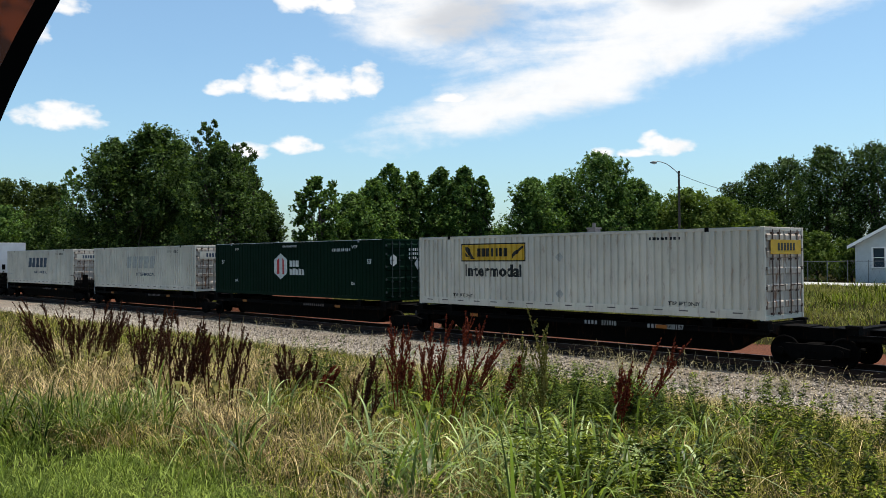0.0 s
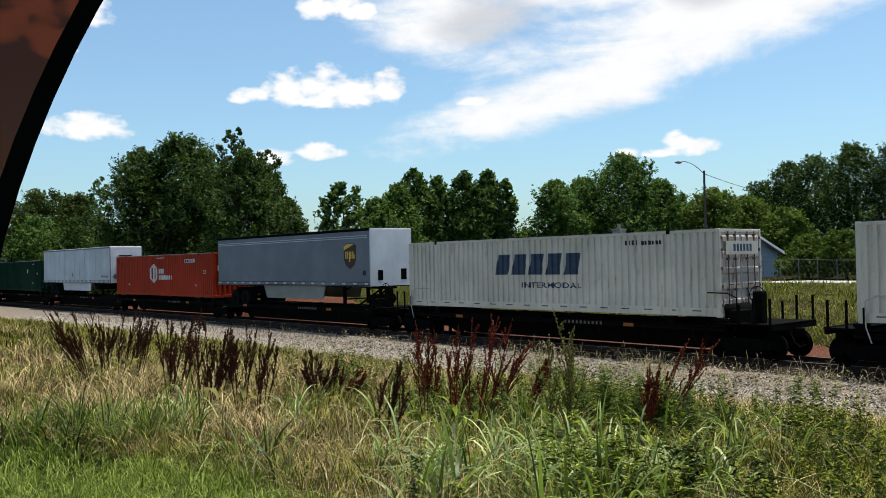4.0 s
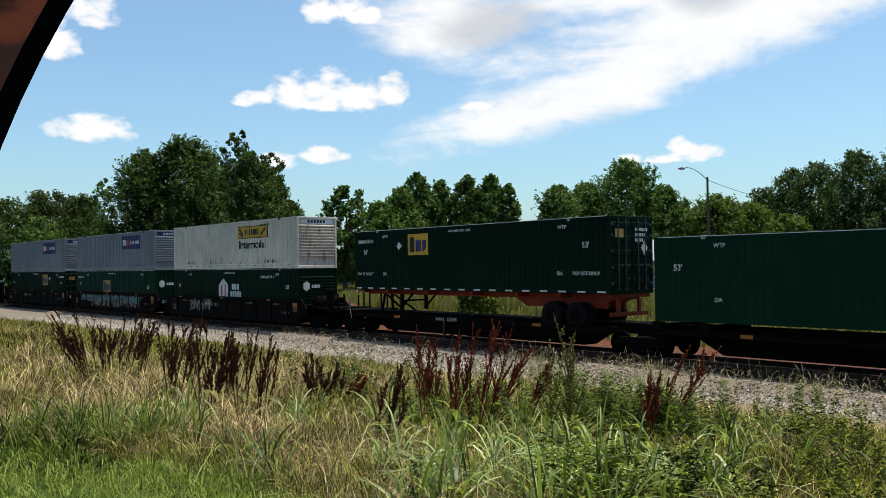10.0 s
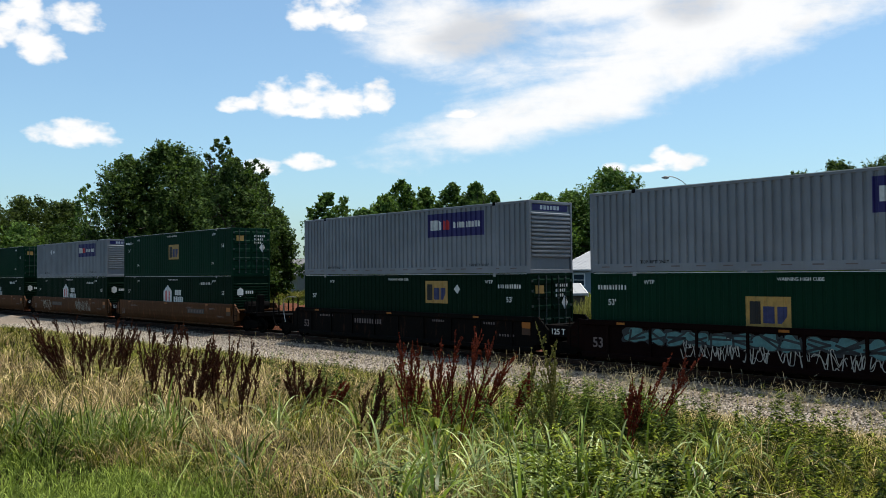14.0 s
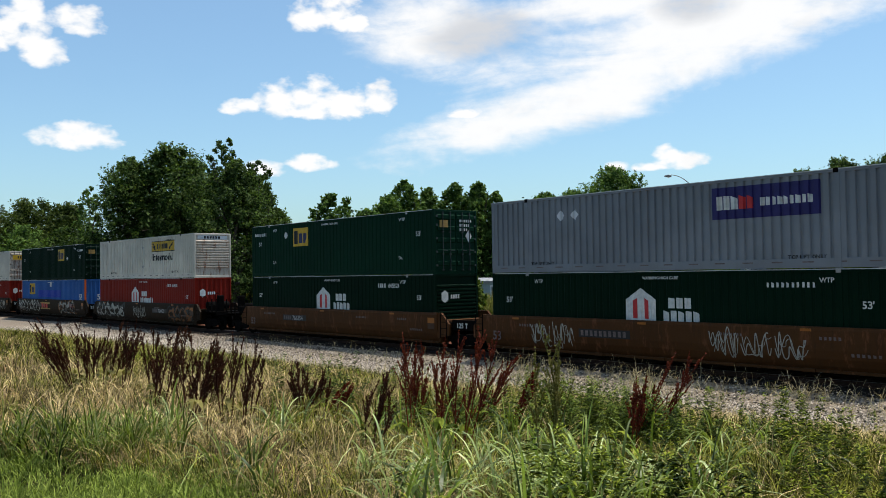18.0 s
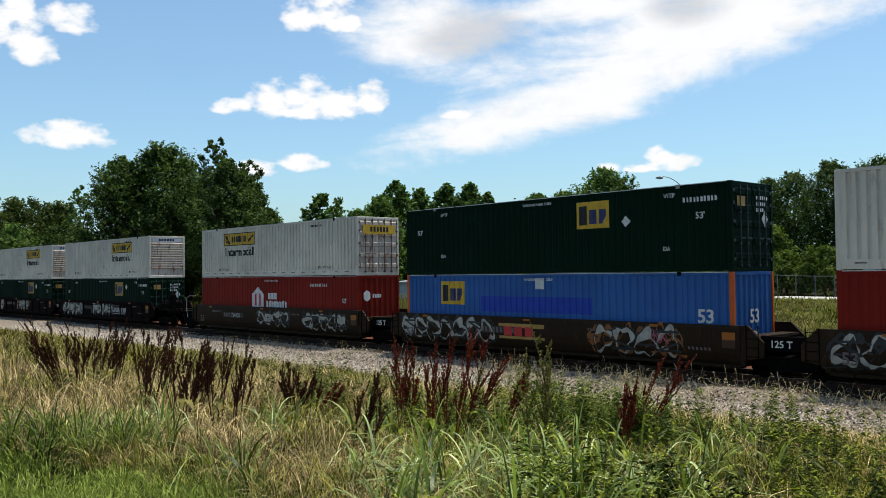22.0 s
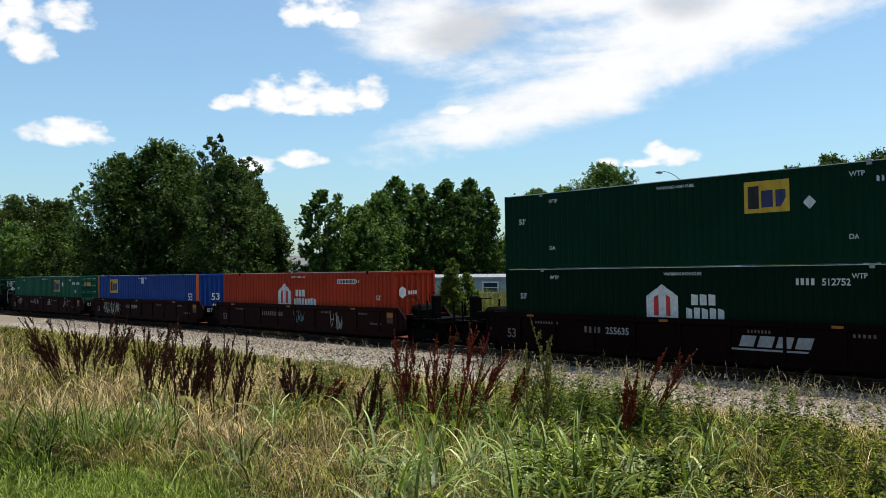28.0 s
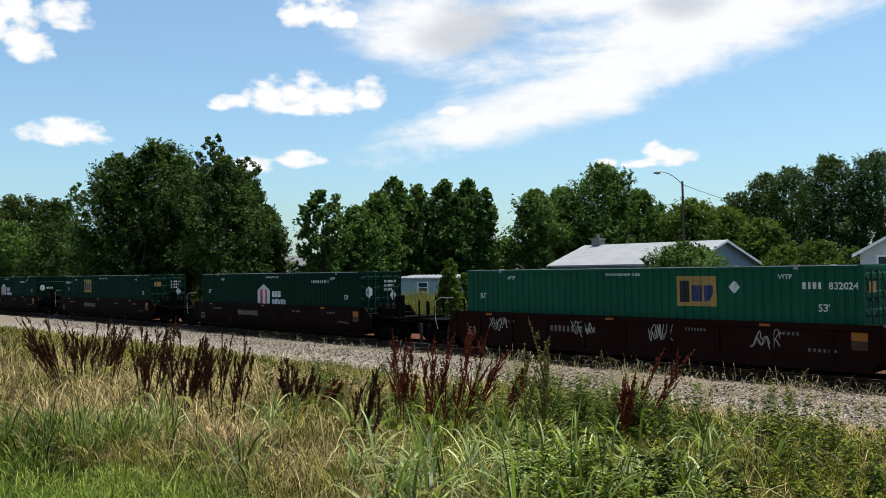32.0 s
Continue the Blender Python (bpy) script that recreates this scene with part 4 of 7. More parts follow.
def coupler(parent, x, way):
    s = Shape().box(x - 0.5 * way if way > 0 else x, x if way > 0 else x + 0.5, -0.09, 0.09, 0.72, 0.92, 0.02)
    s.poly([(x, -0.16), (x + 0.26 * way, -0.16), (x + 0.3 * way, 0.0), (x + 0.2 * way, 0.16), (x, 0.14)], "z", 0.70, 0.97)
    part("coupler", s, "steel", parent)
    h = Shape()
    pts = [(x, -0.35, 0.85), (x + 0.15 * way, -0.36, 0.55), (x + 0.3 * way, -0.33, 0.4), (x + 0.5 * way, -0.3, 0.5)]
    for p, q in zip(pts, pts[1:]):
        h.tube(p, q, 0.022, 6)
    part("brake_hose", h, "rubber", parent)


def wobble(n, w, h, seed, grow=1.0):
    """Rounded overlapping letter-like blobs in a row: unreadable spray paint."""
    r = random.Random(seed)
    out = []
    for i in range(n):
        cx, cz = (i + 0.5) * w / n, h * r.uniform(0.44, 0.56)
        rx, rz = grow * w / n * r.uniform(0.44, 0.58), grow * h * r.uniform(0.40, 0.5)
        p0, p1, lean = r.uniform(0, 6), r.uniform(0, 6), r.uniform(-0.1, 0.3)
        ring = []
        for j in range(28):
            t = 2 * math.pi * j / 28
            k = 1 + 0.20 * math.sin(3 * t + p0) + 0.12 * math.sin(5 * t + p1)
            z = rz * math.sin(t) * k
            ring.append((cx + rx * math.cos(t) * k + lean * z, cz + z))
        out.append(ring)
    return out


def letters(n, w, h, seed, width):
    """Thick crossing strokes in a row, like spray-painted letters that cannot be read."""
    r = random.Random(seed)
    out = []
    cw = w / n
    for i in range(n):
        x0, x1 = i * cw + r.uniform(.06, .2) * cw, (i + 1) * cw - r.uniform(.0, .12) * cw
        zb, zt = h * r.uniform(0.08, 0.2), h * r.uniform(0.8, 0.94)
        zm, lean = (zb + zt) / 2 + r.uniform(-.1, .1) * h, r.uniform(-.12, .2) * cw
        a, b, c, d, e, f = (x0, zb), (x1, zb), (x0 + lean / 2, zm), (x1 + lean / 2, zm), (x0 + lean, zt), (x1 + lean, zt)
        every = [(a, e), (b, f), (e, f), (c, d), (a, b), (a, f), (e, b), (c, b), (e, d), (a, d)]
        for p, q in r.sample(every, r.choice((3, 3, 4))):
            l = math.hypot(q[0] - p[0], q[1] - p[1]) or 1
            ux, uz = (q[0] - p[0]) / l * width / 2, (q[1] - p[1]) / l * width / 2
            k = r.uniform(0.75, 1.25)
            out.append([(p[0] - ux - uz, p[1] - uz + ux), (p[0] - 1.5 * ux, p[1] - 1.5 * uz), (p[0] - ux + uz, p[1] - uz - ux),
                        (q[0] + ux + uz * k, q[1] + uz - ux * k), (q[0] + 1.4 * ux, q[1] + 1.4 * uz), (q[0] + ux - uz * k, q[1] + uz + ux * k)])
    return out


def scrawl(n, w, h, seed, width=0.05):
    """Looping strokes of spray paint."""
    r = random.Random(seed)
    pts, x = [], 0.0
    for i in range(n):
        x = w * i / (n - 1)
        pts.append((x + r.uniform(-.12, .12) * w / 3, r.choice((0.05, 0.5, 0.95)) * h + r.uniform(-.1, .1) * h))
    quads = []
    fine = []
    for i in range(len(pts) - 1):
        p0, p1, p2, p3 = pts[max(0, i - 1)], pts[i], pts[i + 1], pts[min(len(pts) - 1, i + 2)]
        for j in range(6):
            t = j / 6
            fine.append(tuple(0.5 * (2 * p1[c] + (p2[c] - p0[c]) * t + (2 * p0[c] - 5 * p1[c] + 4 * p2[c] - p3[c]) * t * t + (3 * p1[c] - p0[c] - 3 * p2[c] + p3[c]) * t ** 3) for c in (0, 1)))
    for (a, b), (c, d) in zip(fine, fine[1:]):
        l = math.hypot(c - a, d - b) or 1
        nx, nz = -(d - b) / l * width / 2, (c - a) / l * width / 2
        quads.append([(a + nx, b + nz), (a - nx, b - nz), (c - nx, d - nz), (c + nx, d + nz)])
    return quads


# lower side of the smooth well cars, rounded under: heights and half widths
CURVE_Z, CURVE_Y = (0.27, 0.44, 0.66, 0.90, 1.15), (1.24, 1.36, 1.445, 1.49, 1.50)
ROUNDED = set()


def on_side(shape, x, z, y, mat, parent, name, label=""):
    """Lays a flat outline on a car's near side; on rounded sides it follows the curve."""
    s = Shape()
    s.v = [(p[0] + x, y + (1.50 - float(np.interp(p[2] + z, CURVE_Z, CURVE_Y)) if parent in ROUNDED else 0.0), p[2] + z) for p in shape.v]
    s.f = shape.f
    return part(name, s, mat, parent, label)


def ladder(parent, x, y, z0, z1, n=4):
    s = Shape()
    for dx in (-0.2, 0.2):
        s.tube((x + dx, y, z0), (x + dx, y, z1), 0.018, 6)
    for i in range(n):
        z = z0 + (i + 0.5) * (z1 - z0) / n
        s.tube((x - 0.2, y, z), (x + 0.2, y, z), 0.014, 6)
    part("ladder", s, "steel", parent)


def end_gear(top, x, way, handbrake):
    """Platform, grab irons and brake gear over the outer truck of a set."""
    s = Shape().box(min(x, x - 1.7 * way), max(x, x - 1.7 * way), -1.35, 1.35, 1.08, 1.14)
    s.box(min(x, x - 0.12 * way), max(x, x - 0.12 * way), -1.4, 1.4, 0.95, 1.16)
    part("end_platform", s, "steel", top, "dark grated end platform")
    for y in (-1.38, 1.38):
        for dx in (0.1, 0.65, 1.15):
            part("stanchion", Shape().box(x - dx * way - 0.03, x - dx * way + 0.03, y - 0.03, y + 0.03, 1.1, 1.95 if dx < 1 else 1.75), "steel", top)
    bent = Shape()
    pts = [(x - 1.35 * way, -1.4, 0.75), (x - 1.2 * way, -1.4, 1.2), (x - 1.2 * way, -1.4, 1.95), (x - 1.55 * way, -1.38, 2.1), (x - 2.3 * way, -1.3, 2.1)]
    for p, q in zip(pts, pts[1:]):
        bent.tube(p, q, 0.02, 6)
    part("grab_iron", bent, "bare" if not handbrake else "steel", top)
    if handbrake:
        w = Shape()
        c = Vector((x - 0.75 * way, -0.95, 2.05))
        for i in range(16):
            a, b = 2 * math.pi * i / 16, 2 * math.pi * (i + 1) / 16
            w.tube(c + 0.26 * Vector((math.cos(a), 0, math.sin(a))), c + 0.26 * Vector((math.cos(b), 0, math.sin(b))), 0.016, 5)
        for i in range(4):
            a = math.pi / 2 * i
            w.tube(c, c + 0.26 * Vector((math.cos(a), 0, math.sin(a))), 0.013, 5)
        part("brake_wheel", w, "steel", top, "black hand brake wheel")
        part("brake_stand", Shape().box(c.x - 0.2, c.x + 0.12, -0.9, -0.55, 1.14, 2.15, 0.03), "steel", top)
        part("air_tank", Shape().tube((x - 1.9 * way, -1.05, 1.5), (x - 1.9 * way, 0.4, 1.5), 0.24, 14), "steel", top, "dark steel air reservoir", True)
        part("valve_box", Shape().box(min(x - 1.3 * way, x - 1.6 * way), max(x - 1.3 * way, x - 1.6 * way), -1.2, -0.3, 1.14, 1.55, 0.03), "steel", top)
        part("brake_pipe", Shape().tube((x - 1.9 * way, -1.2, 1.2), (x - 0.6 * way, -1.2, 1.2), 0.03, 6), "steel", top)
    coupler(top, x, way)


def well_car(col, a, front, back, label, paint=(), fj=True, bj=True, hb=False, number=True, nx=-3.4, emblem=False, code="", hb_back=False):
    """One well of a double-stack car. front, back: metres to its ends; fj, bj: jointed to the next well there."""
    top = thing("well_car", label, "rail car", "well cars of the train")
    y1, z0, z1 = 1.50, 0.24, 1.58
    smooth = "brown" in col
    if smooth:
        ROUNDED.add(top)
    yd = -1.503 if smooth else -1.447
    for y in (-1, 1):
        prof = [(y * 1.38, z0), (y * 1.50, z0), (y * 1.50, z0 + 0.14), (y * 1.44, z0 + 0.18), (y * 1.44, z1 - 0.22), (y * 1.50, z1 - 0.17), (y * 1.50, z1), (y * 1.36, z1), (y * 1.36, z0 + 0.3)]
        if smooth:
            prof = [(y * 1.20, z0), *((y * CURVE_Y[i], CURVE_Z[i]) for i in range(5)), (y * 1.50, z1 - 0.1), (y * 1.47, z1), (y * 1.36, z1), (y * 1.34, z0 + 0.6), (y * 1.14, z0 + 0.1)]
        s = Shape().poly(prof, "x", -8.35, 8.35)
        ws = part("well_side", s, col, top)
        ribs = shared(("rib", y, col), lambda: Shape().box(-0.05, 0.05, min(y * 1.44, y * 1.495), max(y * 1.44, y * 1.495), z0 + 0.12, z1 - 0.16, 0.01).mesh("side_rib", M[col]))
        for i in range(0 if smooth else 9):
            part("side_rib", ribs, None, ws).matrix_basis = pose(-7.2 + i * 1.8, 0, 0)
        # sloping end plates of the side
        for e in (-1, 1):
            x0, x1 = 8.35 * e, (8.35 + 0.75) * e
            part("end_plate", Shape().poly([(x0, z0 + 0.25), (x1, 0.62), (x1, 1.1), (x0 + 0.25 * e, z1), (x0, z1)], "y", y * 1.40 - 0.05, y * 1.40 + 0.05), col, top)
    fl = Shape()
    for i in range(7):
        fl.box(-7.8 + i * 2.6 - 0.2, -7.8 + i * 2.6 + 0.2, -1.4, 1.4, z0, z0 + 0.1)
    fl.box(-8.3, 8.3, -1.36, -1.0, z0 + 0.01, z0 + 0.09).box(-8.3, 8.3, 1.0, 1.36, z0 + 0.01, z0 + 0.09)
    part("well_floor", fl, col, top)
    for e, length, jointed in ((1, front, fj), (-1, back, bj)):
        x0, x1 = 8.3 * e, length * e
        bh = Shape().box(min(x0, x0 + 0.14 * e), max(x0, x0 + 0.14 * e), -1.36, 1.36, 0.3, 1.25, 0.02)
        bh.box(min(x0, x0 + 0.6 * e), max(x0, x0 + 0.6 * e), -1.42, 1.42, 1.18, 1.26)
        part("bulkhead", bh, col, top)
        part("stub_sill", Shape().box(min(x0, x1), max(x0, x1), -0.32, 0.32, 0.62, 1.1, 0.03), "steel", top)
        if jointed:
            if e > 0:
                bogie(top, x1)
                part("joint_casting", Shape().box(x1 - 0.45, x1 + 0.45, -0.5, 0.5, 0.68, 1.18, 0.05), "steel", top)
                me = shared(("text", "125 T"), lambda: text_mesh("125 T", 1.0, "ink_white"))
                c = me.copy()
                c.transform(Matrix.Scale(0.3, 4))
                c.materials.clear()
                c.materials.append(M["ink_white"])
                plate = part("truck_cover", Shape().box(x1 - 0.75, x1 + 0.75, -1.3, -1.22, 0.85, 1.3, 0.02), "steel", top)
                part("lettering", c, None, plate).matrix_basis = pose(x1 - 0.45, -1.306, 0.95)
            w = Shape().box(min(x0 + 0.5 * e, x1 - 0.1 * e), max(x0 + 0.5 * e, x1 - 0.1 * e), -1.3, -0.4, 1.12, 1.17)
            part("walkway", w, "steel", top)
        else:
            bogie(top, x1 - 1.35 * e)
            end_gear(top, x1, e, hb if e > 0 else hb_back)
        ladder(top, 8.75 * e, -1.46, 0.5, 1.6)
    # amber reflectors and small stencils
    rf = shared("reflector", lambda: Shape().box(-0.17, 0.17, -1.512, -1.503, -0.04, 0.04).mesh("reflector", M["reflector"]))
    for x in (-6.6, -0.6, 5.2):
        part("reflector", rf, None, top).matrix_basis = pose(x, 0, z1 - 0.1)
    if number:
        if smooth:
            on_side(rect(2.3, 0.3), nx, 0.9, yd, "ink_black", top, "number_panel", "black number panel")
            on_side(bars(4 if code else 10, 0.75 if code else 2.1, 0.2, 0.4, 3, False), nx + 0.1, 0.95, yd - 0.002, "ink_dim", top, "number_stencil")
        else:
            on_side(bars(4 if code else 11, 0.8 if code else 2.2, 0.22, 0.42, 3, False), nx, 0.94, yd, "ink_dim", top, "number_stencil")
        if code:
            me = shared(("text", code), lambda: text_mesh(code, 1.0, "ink_grey")).copy()
            me.transform(Matrix.Scale(0.34, 4))
            me.materials.clear()
            me.materials.append(M["ink_grey"])
            part("lettering", me, None, top, "pale painted car number").matrix_basis = pose(nx + 0.95, yd - 0.004, 0.93)
        for px, pz, pw, n in ((6.5, 0.75, 0.9, 6), (-6.4, 1.18, 1.2, 9), (2.4, 1.2, 0.8, 7), (5.6, 1.2, 0.7, 5)):
            on_side(bars(n, pw, 0.1, 0.45, n), px, pz, yd, "ink_dim", top, "small_writing")
        for px, body in ((-7.9, "53"),):
            me = shared(("text", body), lambda: text_mesh(body, 1.0, "ink_dim")).copy()
            me.transform(Matrix.Scale(0.5, 4))
            me.materials.clear()
            me.materials.append(M["ink_dim"])
            part("lettering", me, None, top, "dim painted numerals").matrix_basis = pose(px, yd - 0.002, 0.6)
        sg = part("safety_placard", Shape().box(7.75, 8.2, yd - 0.004, yd, 1.12, 1.36), "reflector", top, "orange and brown placard")
        part("lower_field", Shape().box(7.75, 8.2, yd - 0.004, yd, 0.86, 1.115), "brown_sign", sg)
    if emblem:
        on_side(outline(*[[(i * 0.6, 0), (i * 0.6 + 0.48, 0), (i * 0.6 + 0.6, 0.34), (i * 0.6 + 0.12, 0.34)] for i in range(4)], [(-0.3, -0.12), (2.2, -0.12), (2.23, -0.06), (-0.27, -0.06)]), 2.1, 0.78, yd, "ink_grey", top, "slanted_wordmark", "pale slanted wordmark bars")
    for kind, x, w, z, h, seed, mat in paint:
        if kind == "blob":
            n = max(3, round(w / 0.8))
            hue = ("spray_dark", "spray_rust", "spray_teal")[seed % 3]
            on_side(outline(*wobble(n + 2, w + 0.4, h * 1.12, seed)), x - 0.2, z - 0.06 * h, yd - 0.001, hue, top, "spray_background", "faded spray-painted background")
            on_side(outline(*wobble(n, w, h, seed + 5, 1.14)), x, z, yd - 0.003, "ink_black", top, "spray_outline", "dark outline of spray-painted shapes")
            for q, shape in enumerate(wobble(n, w, h, seed + 5)):
                on_side(outline(shape), x, z, yd - 0.005 - 0.0004 * q, mat, top, "spray_painting", "faded rounded spray-painted shape")
            on_side(outline(*letters(n, w, h * 0.9, seed, 0.075)), x, z + 0.05 * h, yd - 0.010, "spray_dark", top, "spray_line", "thin dark strokes on the spray paint")
        elif kind == "panel":
            on_side(rect(w, h), x, z, yd - 0.009, mat, top, "sign_panel", "faded yellow sign panel")
            on_side(bars(3, w * 0.7, h * 0.6, 0.25, seed, False), x + w * 0.12, z + h * 0.2, yd - 0.011, "sign_red", top, "wordmark")
        else:
            for q in range(max(1, round(w / 1.1))):
                for v in range(3):
                    on_side(outline(*scrawl(10, min(w, 0.95), h * (0.9 - 0.15 * v), seed + 17 * q + 5 * v, 0.034 - 0.007 * v)), x + 1.1 * q + 0.06 * v, z + 0.06 * v, yd - 0.002 - 0.002 * v, mat, top, "spray_line", "looping spray-paint strokes")
    MOVERS.append((top, a, 0.0))
    return top


def spine_car(a, front, back, fj=True, bj=True, label="", hitch=None, hb=False, deck=None, number=()):
    """One platform of a spine car. hitch: x of the trailer stand; deck: x range of the wheel platform."""
    top = thing("spine_car", label or "dark steel spine car with narrow centre beam", "rail car", "spine cars of the train")
    x0, x1 = -back, front
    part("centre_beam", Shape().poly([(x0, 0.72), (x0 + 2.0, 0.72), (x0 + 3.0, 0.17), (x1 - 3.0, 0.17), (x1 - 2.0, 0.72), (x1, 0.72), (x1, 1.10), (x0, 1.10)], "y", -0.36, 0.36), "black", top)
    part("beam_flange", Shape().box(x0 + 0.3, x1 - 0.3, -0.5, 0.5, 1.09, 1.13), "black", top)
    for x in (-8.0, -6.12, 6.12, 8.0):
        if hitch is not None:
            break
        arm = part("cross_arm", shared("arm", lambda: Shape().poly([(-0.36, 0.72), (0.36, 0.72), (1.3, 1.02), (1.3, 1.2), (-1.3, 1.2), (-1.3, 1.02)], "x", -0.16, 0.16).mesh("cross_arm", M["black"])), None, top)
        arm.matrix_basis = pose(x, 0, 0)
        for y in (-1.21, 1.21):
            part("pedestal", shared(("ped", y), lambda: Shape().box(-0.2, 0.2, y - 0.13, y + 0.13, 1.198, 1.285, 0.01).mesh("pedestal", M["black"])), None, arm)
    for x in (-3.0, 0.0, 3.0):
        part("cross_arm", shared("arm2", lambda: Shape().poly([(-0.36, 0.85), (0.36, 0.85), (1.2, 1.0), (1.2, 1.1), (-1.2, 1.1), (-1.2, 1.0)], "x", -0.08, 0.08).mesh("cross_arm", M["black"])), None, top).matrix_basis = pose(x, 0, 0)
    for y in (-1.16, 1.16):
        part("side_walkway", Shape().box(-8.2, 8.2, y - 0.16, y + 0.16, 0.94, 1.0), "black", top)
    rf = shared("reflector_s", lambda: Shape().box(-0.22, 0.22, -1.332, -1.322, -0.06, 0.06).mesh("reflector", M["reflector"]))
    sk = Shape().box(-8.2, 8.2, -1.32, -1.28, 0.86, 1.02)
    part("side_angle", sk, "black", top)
    for x in (-4.6, 4.4):
        part("reflector", rf, None, top).matrix_basis = pose(x, 0, 0.93)
    if not number:
        on_side(bars(10, 1.9, 0.11, 0.5, 3, False), 1.4, 0.88, -1.323, "ink_dim", top, "number_stencil")
    for nx, body in number:
        on_side(bars(4, 0.62, 0.13, 0.4, 3, False), nx - 0.75, 0.87, -1.323, "ink_grey", top, "owner_stencil")
        me = shared(("text", body), lambda: text_mesh(body, 1.0, "ink_grey")).copy()
        me.transform(Matrix.Scale(0.22, 4))
        me.materials.clear()
        me.materials.append(M["ink_grey"])
        part("lettering", me, None, top, "pale painted car number").matrix_basis = pose(nx, -1.324, 0.865)
    if deck:
        d = Shape()
        for y in (-0.95, 0.95):
            d.box(deck[0], deck[1], y - 0.35, y + 0.35, 0.78, 0.84)
            for x in np.linspace(deck[0] + 0.15, deck[1] - 0.15, 8):
                d.box(x - 0.02, x + 0.02, y - 0.35, y + 0.35, 0.84, 0.86)
        part("wheel_deck", d, "black", top, "dark steel deck under the trailer wheels")
    if hitch is not None:
        h = Shape()
        e = 1 if hitch > 0 else -1
        for y in (-0.35, 0.35):
            h.tube((hitch, y, 1.1), (hitch - 0.12 * e, y * 0.6, 2.02), 0.07, 8)
            h.tube((hitch - 1.9 * e, y, 1.1), (hitch - 0.2 * e, y * 0.6, 1.95), 0.05, 8)
        h.box(hitch - 0.55, hitch + 0.3, -0.5, 0.5, 2.0, 2.12, 0.03)
        part("trailer_hitch", h, "steel", top, "black trailer hitch stand")
    for e, length, jointed in ((1, front, fj), (-1, back, bj)):
        if jointed:
            if e > 0:
                bogie(top, length)
        else:
            bogie(top, (length - 1.2) * e)
            end_gear(top, length * e, e, hb if e > 0 else False)
    MOVERS.append((top, a, 0.0))
    return top


# ---- trailers ----


def tyre_pair(parent, x, y, z, r=0.5):
    t = part("wheel", shared(("tyre", r), lambda: Shape().tube((0, -0.28, 0), (0, -0.255, 0), r - 0.06, 24, r).tube((0, -0.255, 0), (0, -0.02, 0), r, 24).tube((0, 0.02, 0), (0, 0.28, 0), r, 24).mesh("wheel", M["rubber"], False)), None, parent, "black rubber tyres")
    t.matrix_basis = pose(x, y, z)
    part("rim", shared("rim", lambda: Shape().tube((0, -0.285, 0), (0, -0.26, 0), 0.29, 18, 0.27).tube((0, -0.30, 0), (0, -0.27, 0), 0.11, 10).mesh("rim", M["steel"])), None, t, "dark steel rim").matrix_basis = pose(0, 0, 0, 0, 0, 0 if y < 0 else 180)


def running_gear(top, xs, mat):
    for x in xs:
        for y in (-0.98, 0.98):
            tyre_pair(top, x, y, 1.36)
        part("axle", Shape().tube((x, -0.9, 1.36), (x, 0.9, 1.36), 0.07, 8), "steel", top)
    s = Shape()
    for y in (-0.5, 0.5):
        s.box(min(xs) - 1.0, max(xs) + 1.0, y - 0.06, y + 0.06, 1.6, 1.98)
    part("suspension", s, mat, top)


